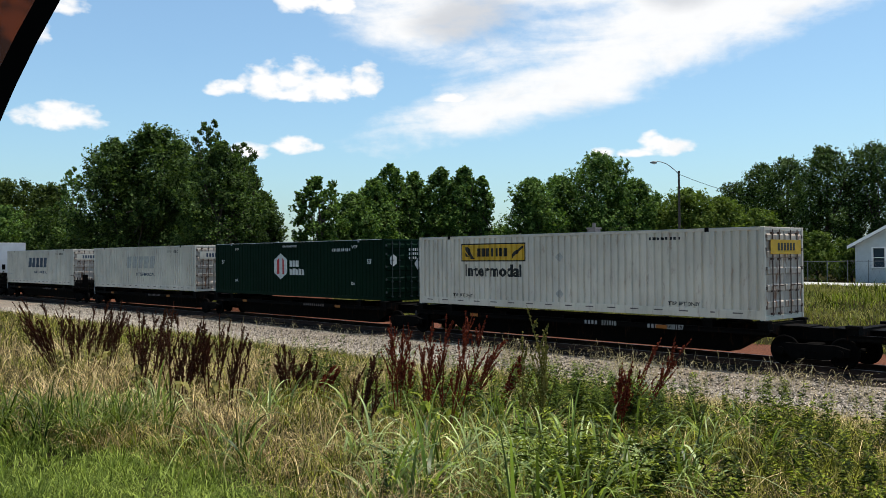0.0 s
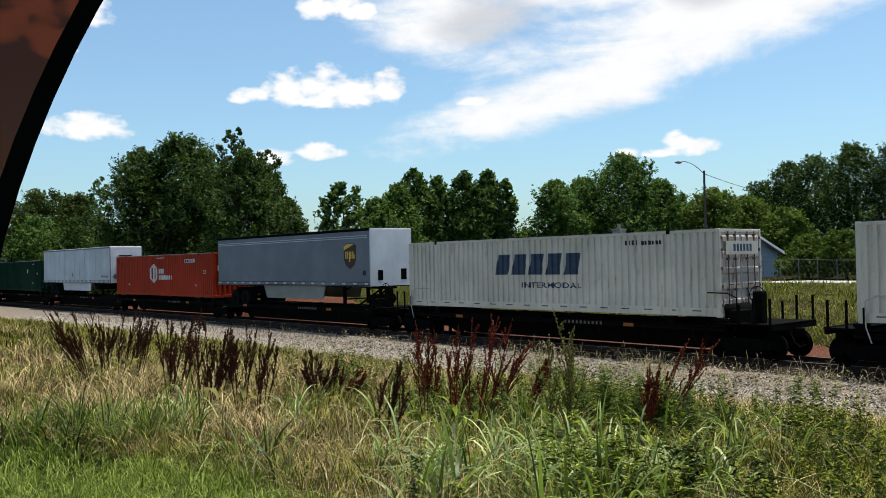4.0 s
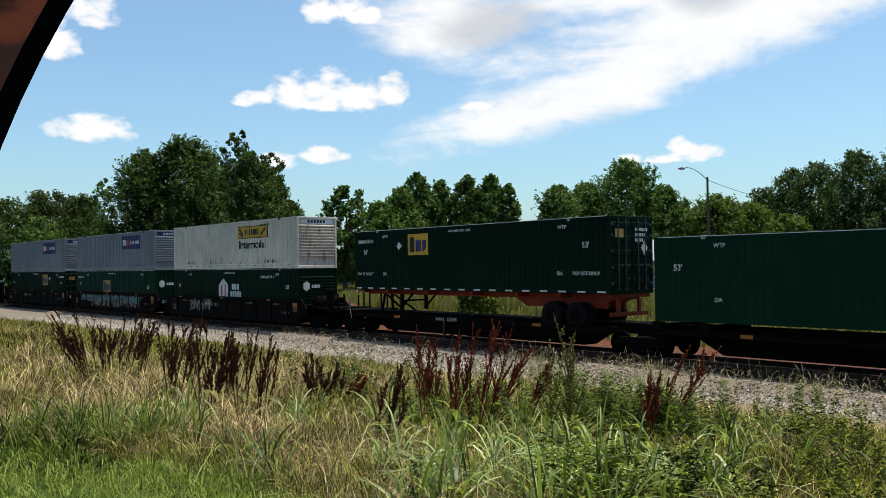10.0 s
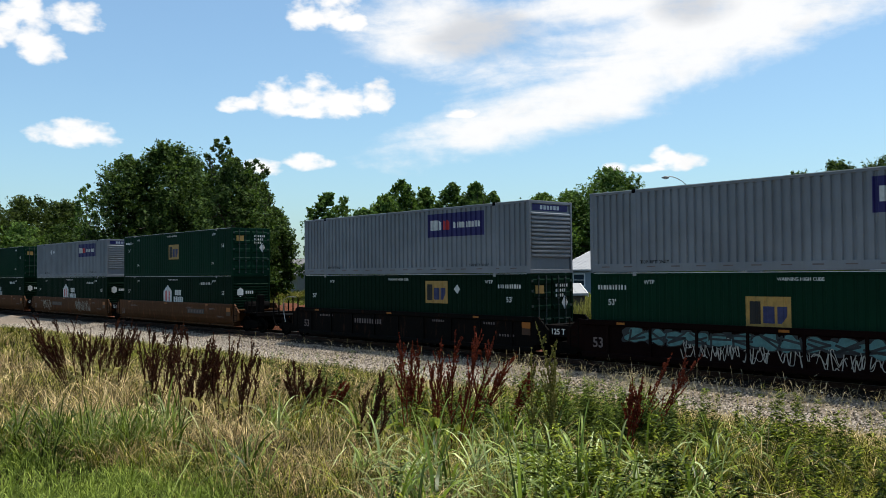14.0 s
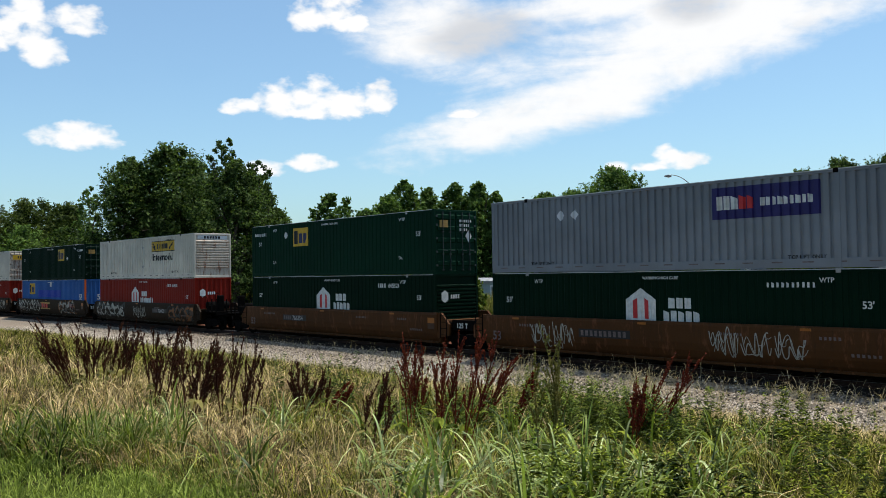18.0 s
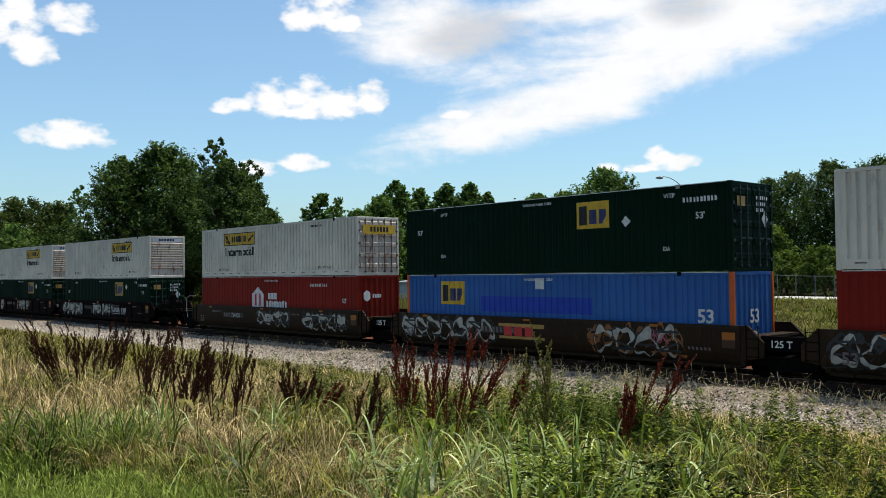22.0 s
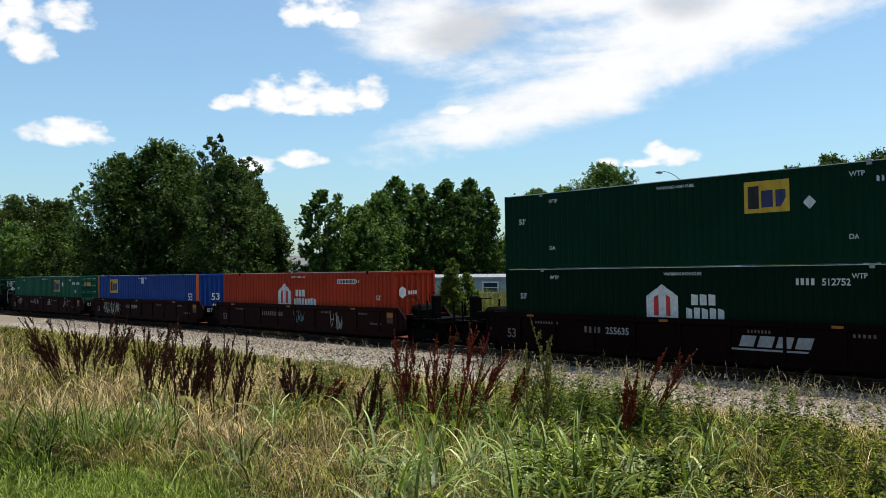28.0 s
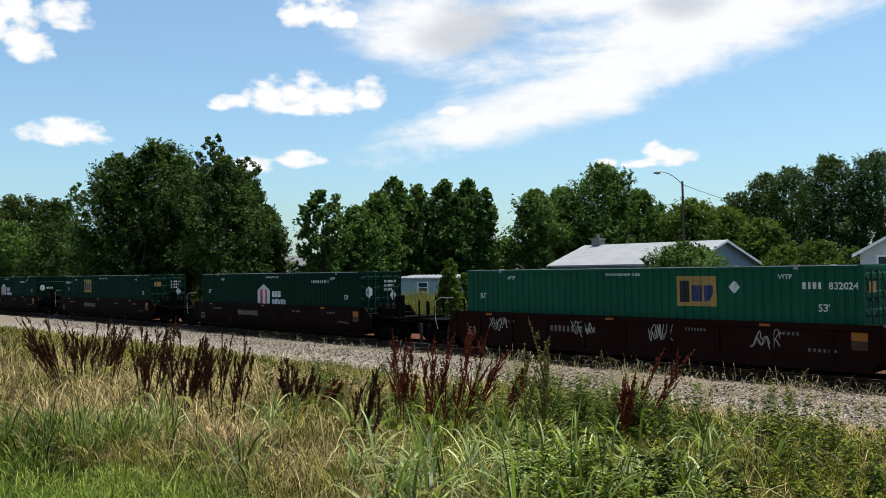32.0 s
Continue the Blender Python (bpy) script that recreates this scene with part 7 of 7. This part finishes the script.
def dock(az, dist, tall, lean, mat, seed, label, stems=4):
    """A curly dock plant: stems with upright branches full of dry seeds, a few leaves at the foot."""
    rng = np.random.default_rng(seed)
    x, y = polar(az, dist)
    t = thing("dock_plant", label, "weed", "dock plants on the bank")
    t.matrix_basis = pose(x, y, float(height(x, y)) - 0.02)
    st, V = Shape(), []
    # lean: towards the picture's right, in metres
    rx, ry = math.cos(radians(az)), math.sin(radians(az))
    for s in range(stems):
        a = rng.uniform(0, 6.28)
        h = 1.1 * tall * (rng.uniform(0.68, 1.0) if s else 1)
        w = 0.17 * h if s else 0.0
        tip = Vector((rx * lean * h / tall + w * math.cos(a), ry * lean * h / tall + w * math.sin(a), h))
        foot = Vector((0.05 * math.cos(a), 0.05 * math.sin(a), 0))
        bend = Vector((rng.normal(0, .04), rng.normal(0, .04), 0))
        pos = lambda f: foot.lerp(tip, f) + bend * math.sin(math.pi * f)
        for i in range(5):
            st.tube(pos(i / 5), pos((i + 1) / 5), 0.009 * (1 - i * 0.15), 5, 0.009 * (0.85 - i * 0.15))
        tips = [(0.42, 1.0, None)]
        for b in range(10):
            f = rng.uniform(0.3, 0.88)
            q = rng.uniform(0, 6.28)
            ln = h * rng.uniform(0.2, 0.42) * (1.15 - f)
            end = pos(f) + Vector((math.cos(q) * ln * 0.36 + rx * lean * ln / tall, math.sin(q) * ln * 0.36 + ry * lean * ln / tall, ln))
            st.tube(pos(f), end, 0.005, 4, 0.002)
            tips.append((pos(f), end, 1))
        for p0, p1, kind in tips:
            for i in range(64 if kind is None else 24):
                f = rng.random()
                c = pos(p0 + (p1 - p0) * f) if kind is None else p0.lerp(p1, 0.15 + 0.85 * f)
                wd = 0.0125 * (1.2 - 0.85 * f)
                c = c + Vector(rng.normal(0, wd * 0.6, 3))
                u = Vector(rng.normal(size=3)).normalized() * rng.uniform(0.008, 0.015)
                w = u.orthogonal().normalized() * rng.uniform(0.006, 0.011)
                V += [c - u, c + w, c + u, c - w]
    part("stem", st, mat, t)
    part("seed_head", fast_mesh("seed_head", np.array(V), np.arange(len(V)), 4, M[mat]), None, t)
    lv = Shape()
    for i in range(7):
        a = rng.uniform(0, 6.28)
        ln, z0 = rng.uniform(0.18, 0.34), rng.uniform(0.03, 0.3) * tall
        d, sd = Vector((math.cos(a), math.sin(a), 0)), Vector((-math.sin(a), math.cos(a), 0))
        n = len(lv.v)
        for j, (f, w, zz) in enumerate(((0, .012, 0), (.35, .04, .09), (.7, .03, .07), (1, .004, -.02))):
            p = d * ln * f + Vector((0, 0, z0 + zz))
            lv.v += [tuple(p - sd * w), tuple(p + sd * w)]
            if j:
                lv.f.append((n + 2 * j - 2, n + 2 * j - 1, n + 2 * j + 1, n + 2 * j))
    part("leaf", lv, "weed" if mat != "dock" else "dock_green", t)


def build_docks():
    brown, red, green = "dark brown dried dock plant in dry grass", "reddish brown dock plant on the bank", "yellow-green tall dock plant on the bank"
    # bearing, distance, height, lean
    b, r, g = "dock", "dock_red", "dock_green"
    rows = [(71.8, 14.9, 1.10, -0.54, b), (71.9, 14.8, 1.14, -0.41, b), (71.0, 14.2, 1.10, -0.10, b), (70.8, 17.7, 0.73, 0.23, b), (70.0, 14.2, 1.06, 0.23, b), (69.0, 13.7, 1.02, 0.16, b), (67.1, 12.4, 1.06, -0.04, b),
            (67.0, 12.0, 1.06, 0.13, b), (65.0, 10.6, 1.20, -0.04, b), (65.2, 10.9, 0.97, 0.29, b), (62.8, 10.8, 1.08, 0.06, b), (61.8, 10.7, 1.02, 0.13, b), (64.1, 11.8, 0.66, 0.19, b), (58.0, 11.5, 0.71, -0.08, b),
            (57.1, 11.5, 0.60, 0.09, b), (56.5, 11.6, 0.43, 0.27, r), (53.7, 9.1, 0.84, 0.20, b), (51.1, 9.8, 1.17, -0.07, r), (50.8, 10.8, 0.74, 0.08, r), (49.3, 9.4, 1.14, 0.09, r), (47.9, 8.8, 1.28, 0.19, r),
            (46.8, 10.4, 0.95, 0.50, r), (45.0, 10.4, 0.82, 0.38, r), (42.3, 7.3, 1.29, -0.03, g), (36.3, 10.0, 1.05, 0.52, r), (36.7, 9.3, 0.81, 0.05, r)]
    for i, (az, dist, h, ln, m) in enumerate(rows):
        dock(az, dist, h, ln, m, 300 + i, {"dock": brown, "dock_red": red, "dock_green": green}[m], 5 if m == "dock" else 4)

# ---- houses, lamp, fence, car window ----
M["siding"] = plain("pale_siding", (0.42, 0.45, 0.45), 0.7, 0, 0.06, 2)
M["siding_blue"] = plain("pale_blue_siding", (0.20, 0.25, 0.285), 0.7, 0, 0.06, 2)
M["metal_roof"] = plain("pale_metal_roof", (0.30, 0.30, 0.30), 0.6, 0.0, 0.08, 1)
M["shingle"] = plain("grey_shingles", (0.17, 0.165, 0.16), 0.9, 0, 0.25, 4)
M["teal_siding"] = plain("pale_teal_siding", (0.30, 0.37, 0.37), 0.7, 0, 0.1, 2)
M["chimney"] = plain("chimney_masonry", (0.24, 0.21, 0.19), 0.9, 0, 0.2, 5)
M["trim_white"] = plain("white_trim", (0.7, 0.7, 0.68), 0.6, 0, 0.05)
M["dark_glass"] = plain("dark_window_glass", (0.03, 0.045, 0.06), 0.1, 0, 0.05)
M["galvanised"] = plain("galvanised_steel", (0.16, 0.165, 0.165), 0.6, 0.3, 0.15)
M["wood_pole"] = plain("weathered_pole", (0.055, 0.045, 0.038), 0.9, 0, 0.25, 6)
M["lens"] = plain("lamp_lens", (0.75, 0.75, 0.70), 0.3)


def gable_house(name, x, y, rz, lx, ly, eave, ridge, wall, roof, label, windows=(), over=0.4, door=None, chimney=None, boards=True):
    """A one-storey house; lx along its ridge. windows: (face, along, sill, width, height), face in front, back, left, right."""
    t = thing(name, label, "house")
    t.matrix_basis = pose(x, y, float(height(x, y)) - 0.15, 0, 0, rz)
    w = Shape()
    hx, hy, th = lx / 2, ly / 2, 0.2
    cuts = {f: [q for q in windows if q[0] == f] for f in ("front", "back", "left", "right")}

    def wall_run(face, a0, a1):
        s = Shape()
        xs = sorted(cuts[face], key=lambda q: q[1])
        spans, last = [], a0
        for q in xs:
            spans.append((last, q[1] - q[3] / 2, 0, eave))
            spans.append((q[1] - q[3] / 2, q[1] + q[3] / 2, 0, q[2]))
            spans.append((q[1] - q[3] / 2, q[1] + q[3] / 2, q[2] + q[4], eave))
            last = q[1] + q[3] / 2
        spans.append((last, a1, 0, eave))
        for p, q, z0, z1 in spans:
            if q - p < 0.01 or z1 - z0 < 0.01:
                continue
            if face in ("front", "back"):
                e = -1 if face == "front" else 1
                s.box(p, q, min(e * hy, e * (hy - th)), max(e * hy, e * (hy - th)), z0, z1)
            else:
                e = -1 if face == "left" else 1
                s.box(min(e * hx, e * (hx - th)), max(e * hx, e * (hx - th)), p, q, z0, z1)
        if face in ("left", "right"):
            e = -1 if face == "left" else 1
            s.poly([(-hy, eave), (hy, eave), (0, ridge)], "x", min(e * hx, e * (hx - th)), max(e * hx, e * (hx - th)))
        return s
    for face in ("front", "back"):
        part("wall", wall_run(face, -hx, hx), wall, t)
    for face in ("left", "right"):
        part("gable_wall", wall_run(face, -hy + th + 0.002, hy - th - 0.002), wall, t)
    if boards:
        b = Shape()
        for i in range(int(eave / 0.2)):
            z = 0.2 * i + 0.02
            free = lambda f, z: not any(q[2] - 0.2 < z < q[2] + q[4] for q in cuts[f])
            if free("front", z):
                b.poly([(-hy - 0.03, z), (-hy - 0.003, z + 0.19), (-hy - 0.003, z)], "x", -hx, hx)
            if free("right", z):
                b.poly([(hx + 0.03, z), (hx + 0.003, z + 0.19), (hx + 0.003, z)], "y", -hy, hy)
        part("siding", b, wall, t, "horizontal siding boards")
    sl = (ridge - eave) / hy
    for e in (-1, 1):
        r = Shape()
        yo = hy + over
        pts = [(e * yo, eave - sl * over), (0, ridge), (0, ridge + 0.14), (e * yo, eave - sl * over + 0.14)]
        r.poly(pts, "x", -hx - over, hx + over)
        rp = part("roof", r, roof, t)
        if roof == "metal_roof":
            ribs = Shape()
            n = int(lx / 0.6)
            for i in range(n + 1):
                xx = -hx - over + 0.05 + i * (lx + 2 * over - 0.1) / n
                ribs.poly([(e * yo, eave - sl * over + 0.14), (0, ridge + 0.14), (0, ridge + 0.155), (e * yo, eave - sl * over + 0.155)], "x", xx - 0.03, xx + 0.03)
            part("roof_ribs", ribs, roof, rp)
    for e in (-1, 1):
        fb = Shape()
        xx = e * (hx + over)
        for q in (-1, 1):
            fb.poly([(q * (hy + over), eave - sl * over - 0.08), (0, ridge - 0.06), (0, ridge + 0.15), (q * (hy + over), eave - sl * over + 0.15)], "x", min(xx, xx + 0.04 * e), max(xx, xx + 0.04 * e))
        part("barge_board", fb, "trim_white", t)
    for face, a, sill, ww, hh in windows:
        e = -1 if face in ("front", "left") else 1
        fr, pa, sx_ = Shape(), Shape(), Shape()
        o = (e * hy if face in ("front", "back") else e * hx)

        def bx(s, a0, a1, d0, d1, z0, z1):
            lo, hi = min(o + e * d0, o + e * d1), max(o + e * d0, o + e * d1)
            if face in ("front", "back"):
                s.box(a0, a1, lo, hi, z0, z1)
            else:
                s.box(lo, hi, a0, a1, z0, z1)
        for a0, a1, z0, z1 in ((a - ww / 2 - .08, a + ww / 2 + .08, sill + hh, sill + hh + .1), (a - ww / 2 - .08, a - ww / 2 + .02, sill, sill + hh), (a + ww / 2 - .02, a + ww / 2 + .08, sill, sill + hh), (a - ww / 2, a + ww / 2, sill + hh / 2 - .03, sill + hh / 2 + .03)):
            bx(fr, a0, a1, -0.05, 0.05, z0, z1)
        bx(sx_, a - ww / 2 - .1, a + ww / 2 + .1, -0.05, 0.09, sill - .07, sill)
        bx(pa, a - ww / 2, a + ww / 2, -0.12, -0.10, sill, sill + hh)
        win = part("window", fr, "trim_white", t, "white framed sash window")
        part("pane", pa, "dark_glass", win)
        part("sill", sx_, "trim_white", win)
    if chimney:
        cx, cy, cz = chimney
        part("chimney", Shape().box(cx - 0.45, cx + 0.45, cy - 0.45, cy + 0.45, eave, cz, 0.02).box(cx - 0.52, cx + 0.52, cy - 0.52, cy + 0.52, cz, cz + 0.15).tube((cx, cy, cz + 0.15), (cx, cy, cz + 0.6), 0.16, 10), "chimney", t, "grey-brown chimney with a flue")
    return t


def build_houses():
    # long house with a pale metal roof, its front towards the railway
    gable_house("house", -46.0, 66.7, 0, 14.4, 10.5, 2.35, 4.15, "siding_blue", "metal_roof", "long pale blue house with grey metal roof and chimney",
                [("front", -5.0, 0.9, 1.3, 1.0), ("front", -2.6, 0.9, 1.3, 1.0), ("front", 2.2, 0.9, 1.3, 1.0), ("right", -2.4, 0.8, 0.8, 1.2), ("right", 2.0, 0.8, 0.8, 1.2)], chimney=(-6.0, 0.0, 4.75))
    # white house with its gable towards the road
    gable_house("house", -21.8, 67.6, 90, 10, 8.0, 2.7, 4.8, "siding", "shingle", "small pale grey house with white trim and grey gable roof",
                [("left", 2.4, 1.15, 0.8, 1.3), ("left", -1.6, 1.15, 0.8, 1.3)])
    sx_, sy_ = polar(41.2, 56)
    gable_house("shed", sx_, sy_, 62, 3, 2.3, 1.45, 2.0, "wood_pole", "metal_roof", "dark open shed with a pale metal roof", over=0.15, boards=False)
    cx, cy = polar(58.0, 108)
    gable_house("house", cx, cy, 0, 12, 8, 2.3, 4.0, "siding", "shingle", "low house with grey shingle roof among the trees")
    gable_house("mobile_home", -51.0, 48.2, 0, 12.6, 4, 1.72, 1.92, "teal_siding", "metal_roof", "long low pale teal mobile home with dark windows",
                [("front", 4.6, 0.7, 1.6, 0.7), ("front", 1.0, 0.7, 1.2, 0.7), ("front", -3.0, 0.7, 1.2, 0.7)], over=0.15, boards=False)


def street_lamp(az, dist, top_el, arm_az, arm_el, label):
    x, y = polar(az, dist)
    g = float(height(x, y))
    h = EYE_Z + dist * math.tan(radians(top_el)) - g
    t = thing("street_lamp", label, "street lamp")
    t.matrix_basis = pose(x, y, g)
    part("pole", Shape().tube((0, 0, -0.3), (0, 0, h), 0.15, 10, 0.10), "wood_pole", t, "weathered wooden pole")
    ex, ey = polar(arm_az, dist)
    e = Vector((ex - x, ey - y, EYE_Z + dist * math.tan(radians(arm_el)) - g))
    s = Shape()
    p0 = Vector((0, 0, h - 0.3))
    pts = [p0.lerp(e, f) + Vector((0, 0, 0.35 * math.sin(math.pi * f * 0.9))) for f in (0, .2, .4, .6, .8, 1)]
    for p, q in zip(pts, pts[1:]):
        s.tube(p, q, 0.04, 6)
    arm = part("arm", s, "galvanised", t, "curved metal lamp arm")
    d = (e - p0).normalized()
    d.z = 0
    hd = Shape().tube(e, e + d * 0.35, 0.1, 10, 0.16).tube(e + d * 0.35, e + d * 0.8, 0.16, 10, 0.06)
    part("lamp_head", hd, "galvanised", arm)
    part("lens", Shape().tube(e + d * 0.35 + Vector((0, 0, -0.17)), e + d * 0.35 + Vector((0, 0, -0.05)), 0.08, 10, 0.13), "lens", arm)
    return t, Vector((x, y, g + h))


def cable(p, q, sag, r=0.02, label="thin black overhead cable from the lamp pole"):
    s = Shape()
    pts = [Vector(p).lerp(Vector(q), i / 10) - Vector((0, 0, sag * 4 * (i / 10) * (1 - i / 10))) for i in range(11)]
    for a, b in zip(pts, pts[1:]):
        s.tube(a, b, r, 5)
    return tagged(new("overhead_cable", s.mesh("overhead_cable", M["steel"])), label, "cable")


def fence(az0, az1, d0, d1, n):
    t = thing("chain_link_fence", "grey chain-link fence along the yards", "fence")
    p, q = Vector((*polar(az0, d0), 0)), Vector((*polar(az1, d1), 0))
    pts = [p.lerp(q, i / n) for i in range(n + 1)]
    for v in pts:
        v.z = float(height(v.x, v.y))
    for v in pts:
        part("post", Shape().tube(v, v + Vector((0, 0, 1.6)), 0.035, 6), "galvanised", t)
    for a, b in zip(pts, pts[1:]):
        part("top_rail", Shape().tube(a + Vector((0, 0, 1.52)), b + Vector((0, 0, 1.52)), 0.022, 5), "galvanised", t)
        m = Shape()
        k = int((b - a).length / 0.35)
        u = (b - a) / k
        for i in range(k):
            for z0, z1 in ((0.05, 0.75), (0.75, 1.5)):
                m.tube(a + u * i + Vector((0, 0, z0)), a + u * (i + 1) + Vector((0, 0, z1)), 0.0035, 3)
                m.tube(a + u * (i + 1) + Vector((0, 0, z0)), a + u * i + Vector((0, 0, z1)), 0.0035, 3)
        tagged(part("wire_mesh", m, "galvanised", t), kind="stuff")


def build_place():
    build_houses()
    t, top = street_lamp(32.56, 88, 5.4, 33.9, 6.0, "wooden street lamp pole with curved arm")
    cable(top - Vector((0, 0, 0.3)), Vector((*polar(26.5, 150), EYE_Z + 150 * math.tan(radians(3.6)))), 0.8, 0.025)
    x, y = polar(26.5, 150)
    up = thing("utility_pole", "wooden utility pole among the trees", "pole")
    up.matrix_basis = pose(x, y, float(height(x, y)))
    part("pole", Shape().tube((0, 0, -0.2), (0, 0, 11.2), 0.15, 8, 0.11), "wood_pole", up)
    fence(30.2, 17.0, 71.2, 64.3, 12)
    # small posts in the field
    for az, dist in ((49.6, 40), (49.1, 41), (48.6, 40.5), (44.0, 42)):
        px, py = polar(az, dist)
        ob = tagged(new("field_post", Shape().box(-0.06, 0.06, -0.06, 0.06, -0.2, 1.1, 0.01).mesh("field_post", M["wood_pole"])), "short weathered wooden post in the field", "post")
        ob.matrix_basis = pose(px, py, float(height(px, py)))


def build_window():
    """Tinted side glass of the parked car, with its curved black edge."""
    t = thing("car_side_window", "brown-tinted car window with curved black seal", "car window")
    away = 0.35
    n = Vector((*polar(76.0, 1.0), 0))
    right = Vector((math.cos(radians(76)), math.sin(radians(76)), 0))
    eye = Vector((0, 0, EYE_Z))

    def spot(u, v):
        return eye + n * away + right * u + Vector((0, 0, v))
    vs = [0.215 - 0.405 * i / 24 for i in range(25)]

    def edge(v):
        w = v - WIN[2]
        return WIN[0] + WIN[1] * w + WIN[3] * w * w
    g, s = Shape(), Shape()
    for v in vs:
        e = edge(v)
        g.v += [tuple(spot(e - 0.5, v)), tuple(spot(e - 0.002, v)), tuple(spot(e - 0.5, v) + n * 0.004), tuple(spot(e - 0.002, v) + n * 0.004)]
        s.v += [tuple(spot(e - 0.007, v) - n * 0.004), tuple(spot(e, v) - n * 0.004), tuple(spot(e, v) + n * 0.008), tuple(spot(e - 0.007, v) + n * 0.008)]
    for i in range(len(vs) - 1):
        for a, b in ((0, 1), (1, 3), (3, 2), (2, 0)):
            g.f.append((4 * i + a, 4 * i + b, 4 * i + 4 + b, 4 * i + 4 + a))
        for a in range(4):
            b = (a + 1) % 4
            s.f.append((4 * i + a, 4 * i + b, 4 * i + 4 + b, 4 * i + 4 + a))

    def tinted(k):
        tr = k.n("ShaderNodeBsdfTransparent")
        tr.inputs[0].default_value = (0.29, 0.155, 0.11, 1)
        gl = k.n("ShaderNodeBsdfGlossy")
        gl.inputs["Roughness"].default_value = 0.02
        gl.inputs["Color"].default_value = (0.25, 0.25, 0.25, 1)
        fr = k.n("ShaderNodeFresnel")
        fr.inputs[0].default_value = 1.3
        m = k.n("ShaderNodeMixShader")
        k.put(fr.outputs[0], m.inputs[0])
        k.put(tr.outputs[0], m.inputs[1])
        k.put(gl.outputs[0], m.inputs[2])
        return m.outputs[0]
    part("glass", g, material("tinted_glass", tinted), t, "brown tinted glass")
    part("seal", s, "seal", t, "black rubber edge")
    low = spot(edge(vs[-1]) - 0.25, vs[-1])
    gz = float(height(low.x, low.y))
    part("door_panel", Shape().box(low.x - 0.3, low.x + 0.25, low.y - 0.12, low.y + 0.02, gz, low.z, 0.02), "black", t, "dark car door panel")


WIN = (-0.0321, 0.2804, 0.0218, 1.4517)

build_track()
build_train()
build_trees()
build_grass()
build_docks()
build_place()
build_window()


def motions():
    run = [(0, -0.00), (0.5, 6.96), (1, 14.37), (1.5, 20.84), (2, 27.83), (2.5, 34.64), (3, 41.66), (3.5, 48.54), (5.5, 76.59), (6, 83.65), (6.5, 90.67), (7, 97.72), (7.5, 105.01), (8, 111.99), (8.5, 118.67), (9, 125.61), (9.5, 132.75), (10, 139.60), (10.5, 146.62), (11, 154.15), (11.5, 161.13), (12, 168.07), (12.5, 175.01), (13, 182.07), (13.5, 189.23), (14, 196.65), (14.5, 203.74), (16.5, 231.58), (17, 238.99), (17.5, 246.72), (18, 253.99), (18.5, 260.87), (19, 267.99), (19.5, 275.25), (20, 282.46), (20.5, 290.17), (21, 297.55), (21.5, 304.47), (22, 311.69), (22.5, 319.03), (23, 326.46), (23.5, 333.87), (24, 341.77), (24.5, 349.14), (25, 356.11), (25.5, 363.65), (27.5, 393.35), (28, 400.46), (28.5, 408.07), (29, 415.52), (29.5, 423.03), (30, 430.69), (30.5, 438.59), (31, 446.19), (31.5, 453.44), (32, 461.09)]
    for ob, a, z in MOVERS:
        walk(ob, [(t, along(a + s, 1.3, z)) for t, s in run])


motions()
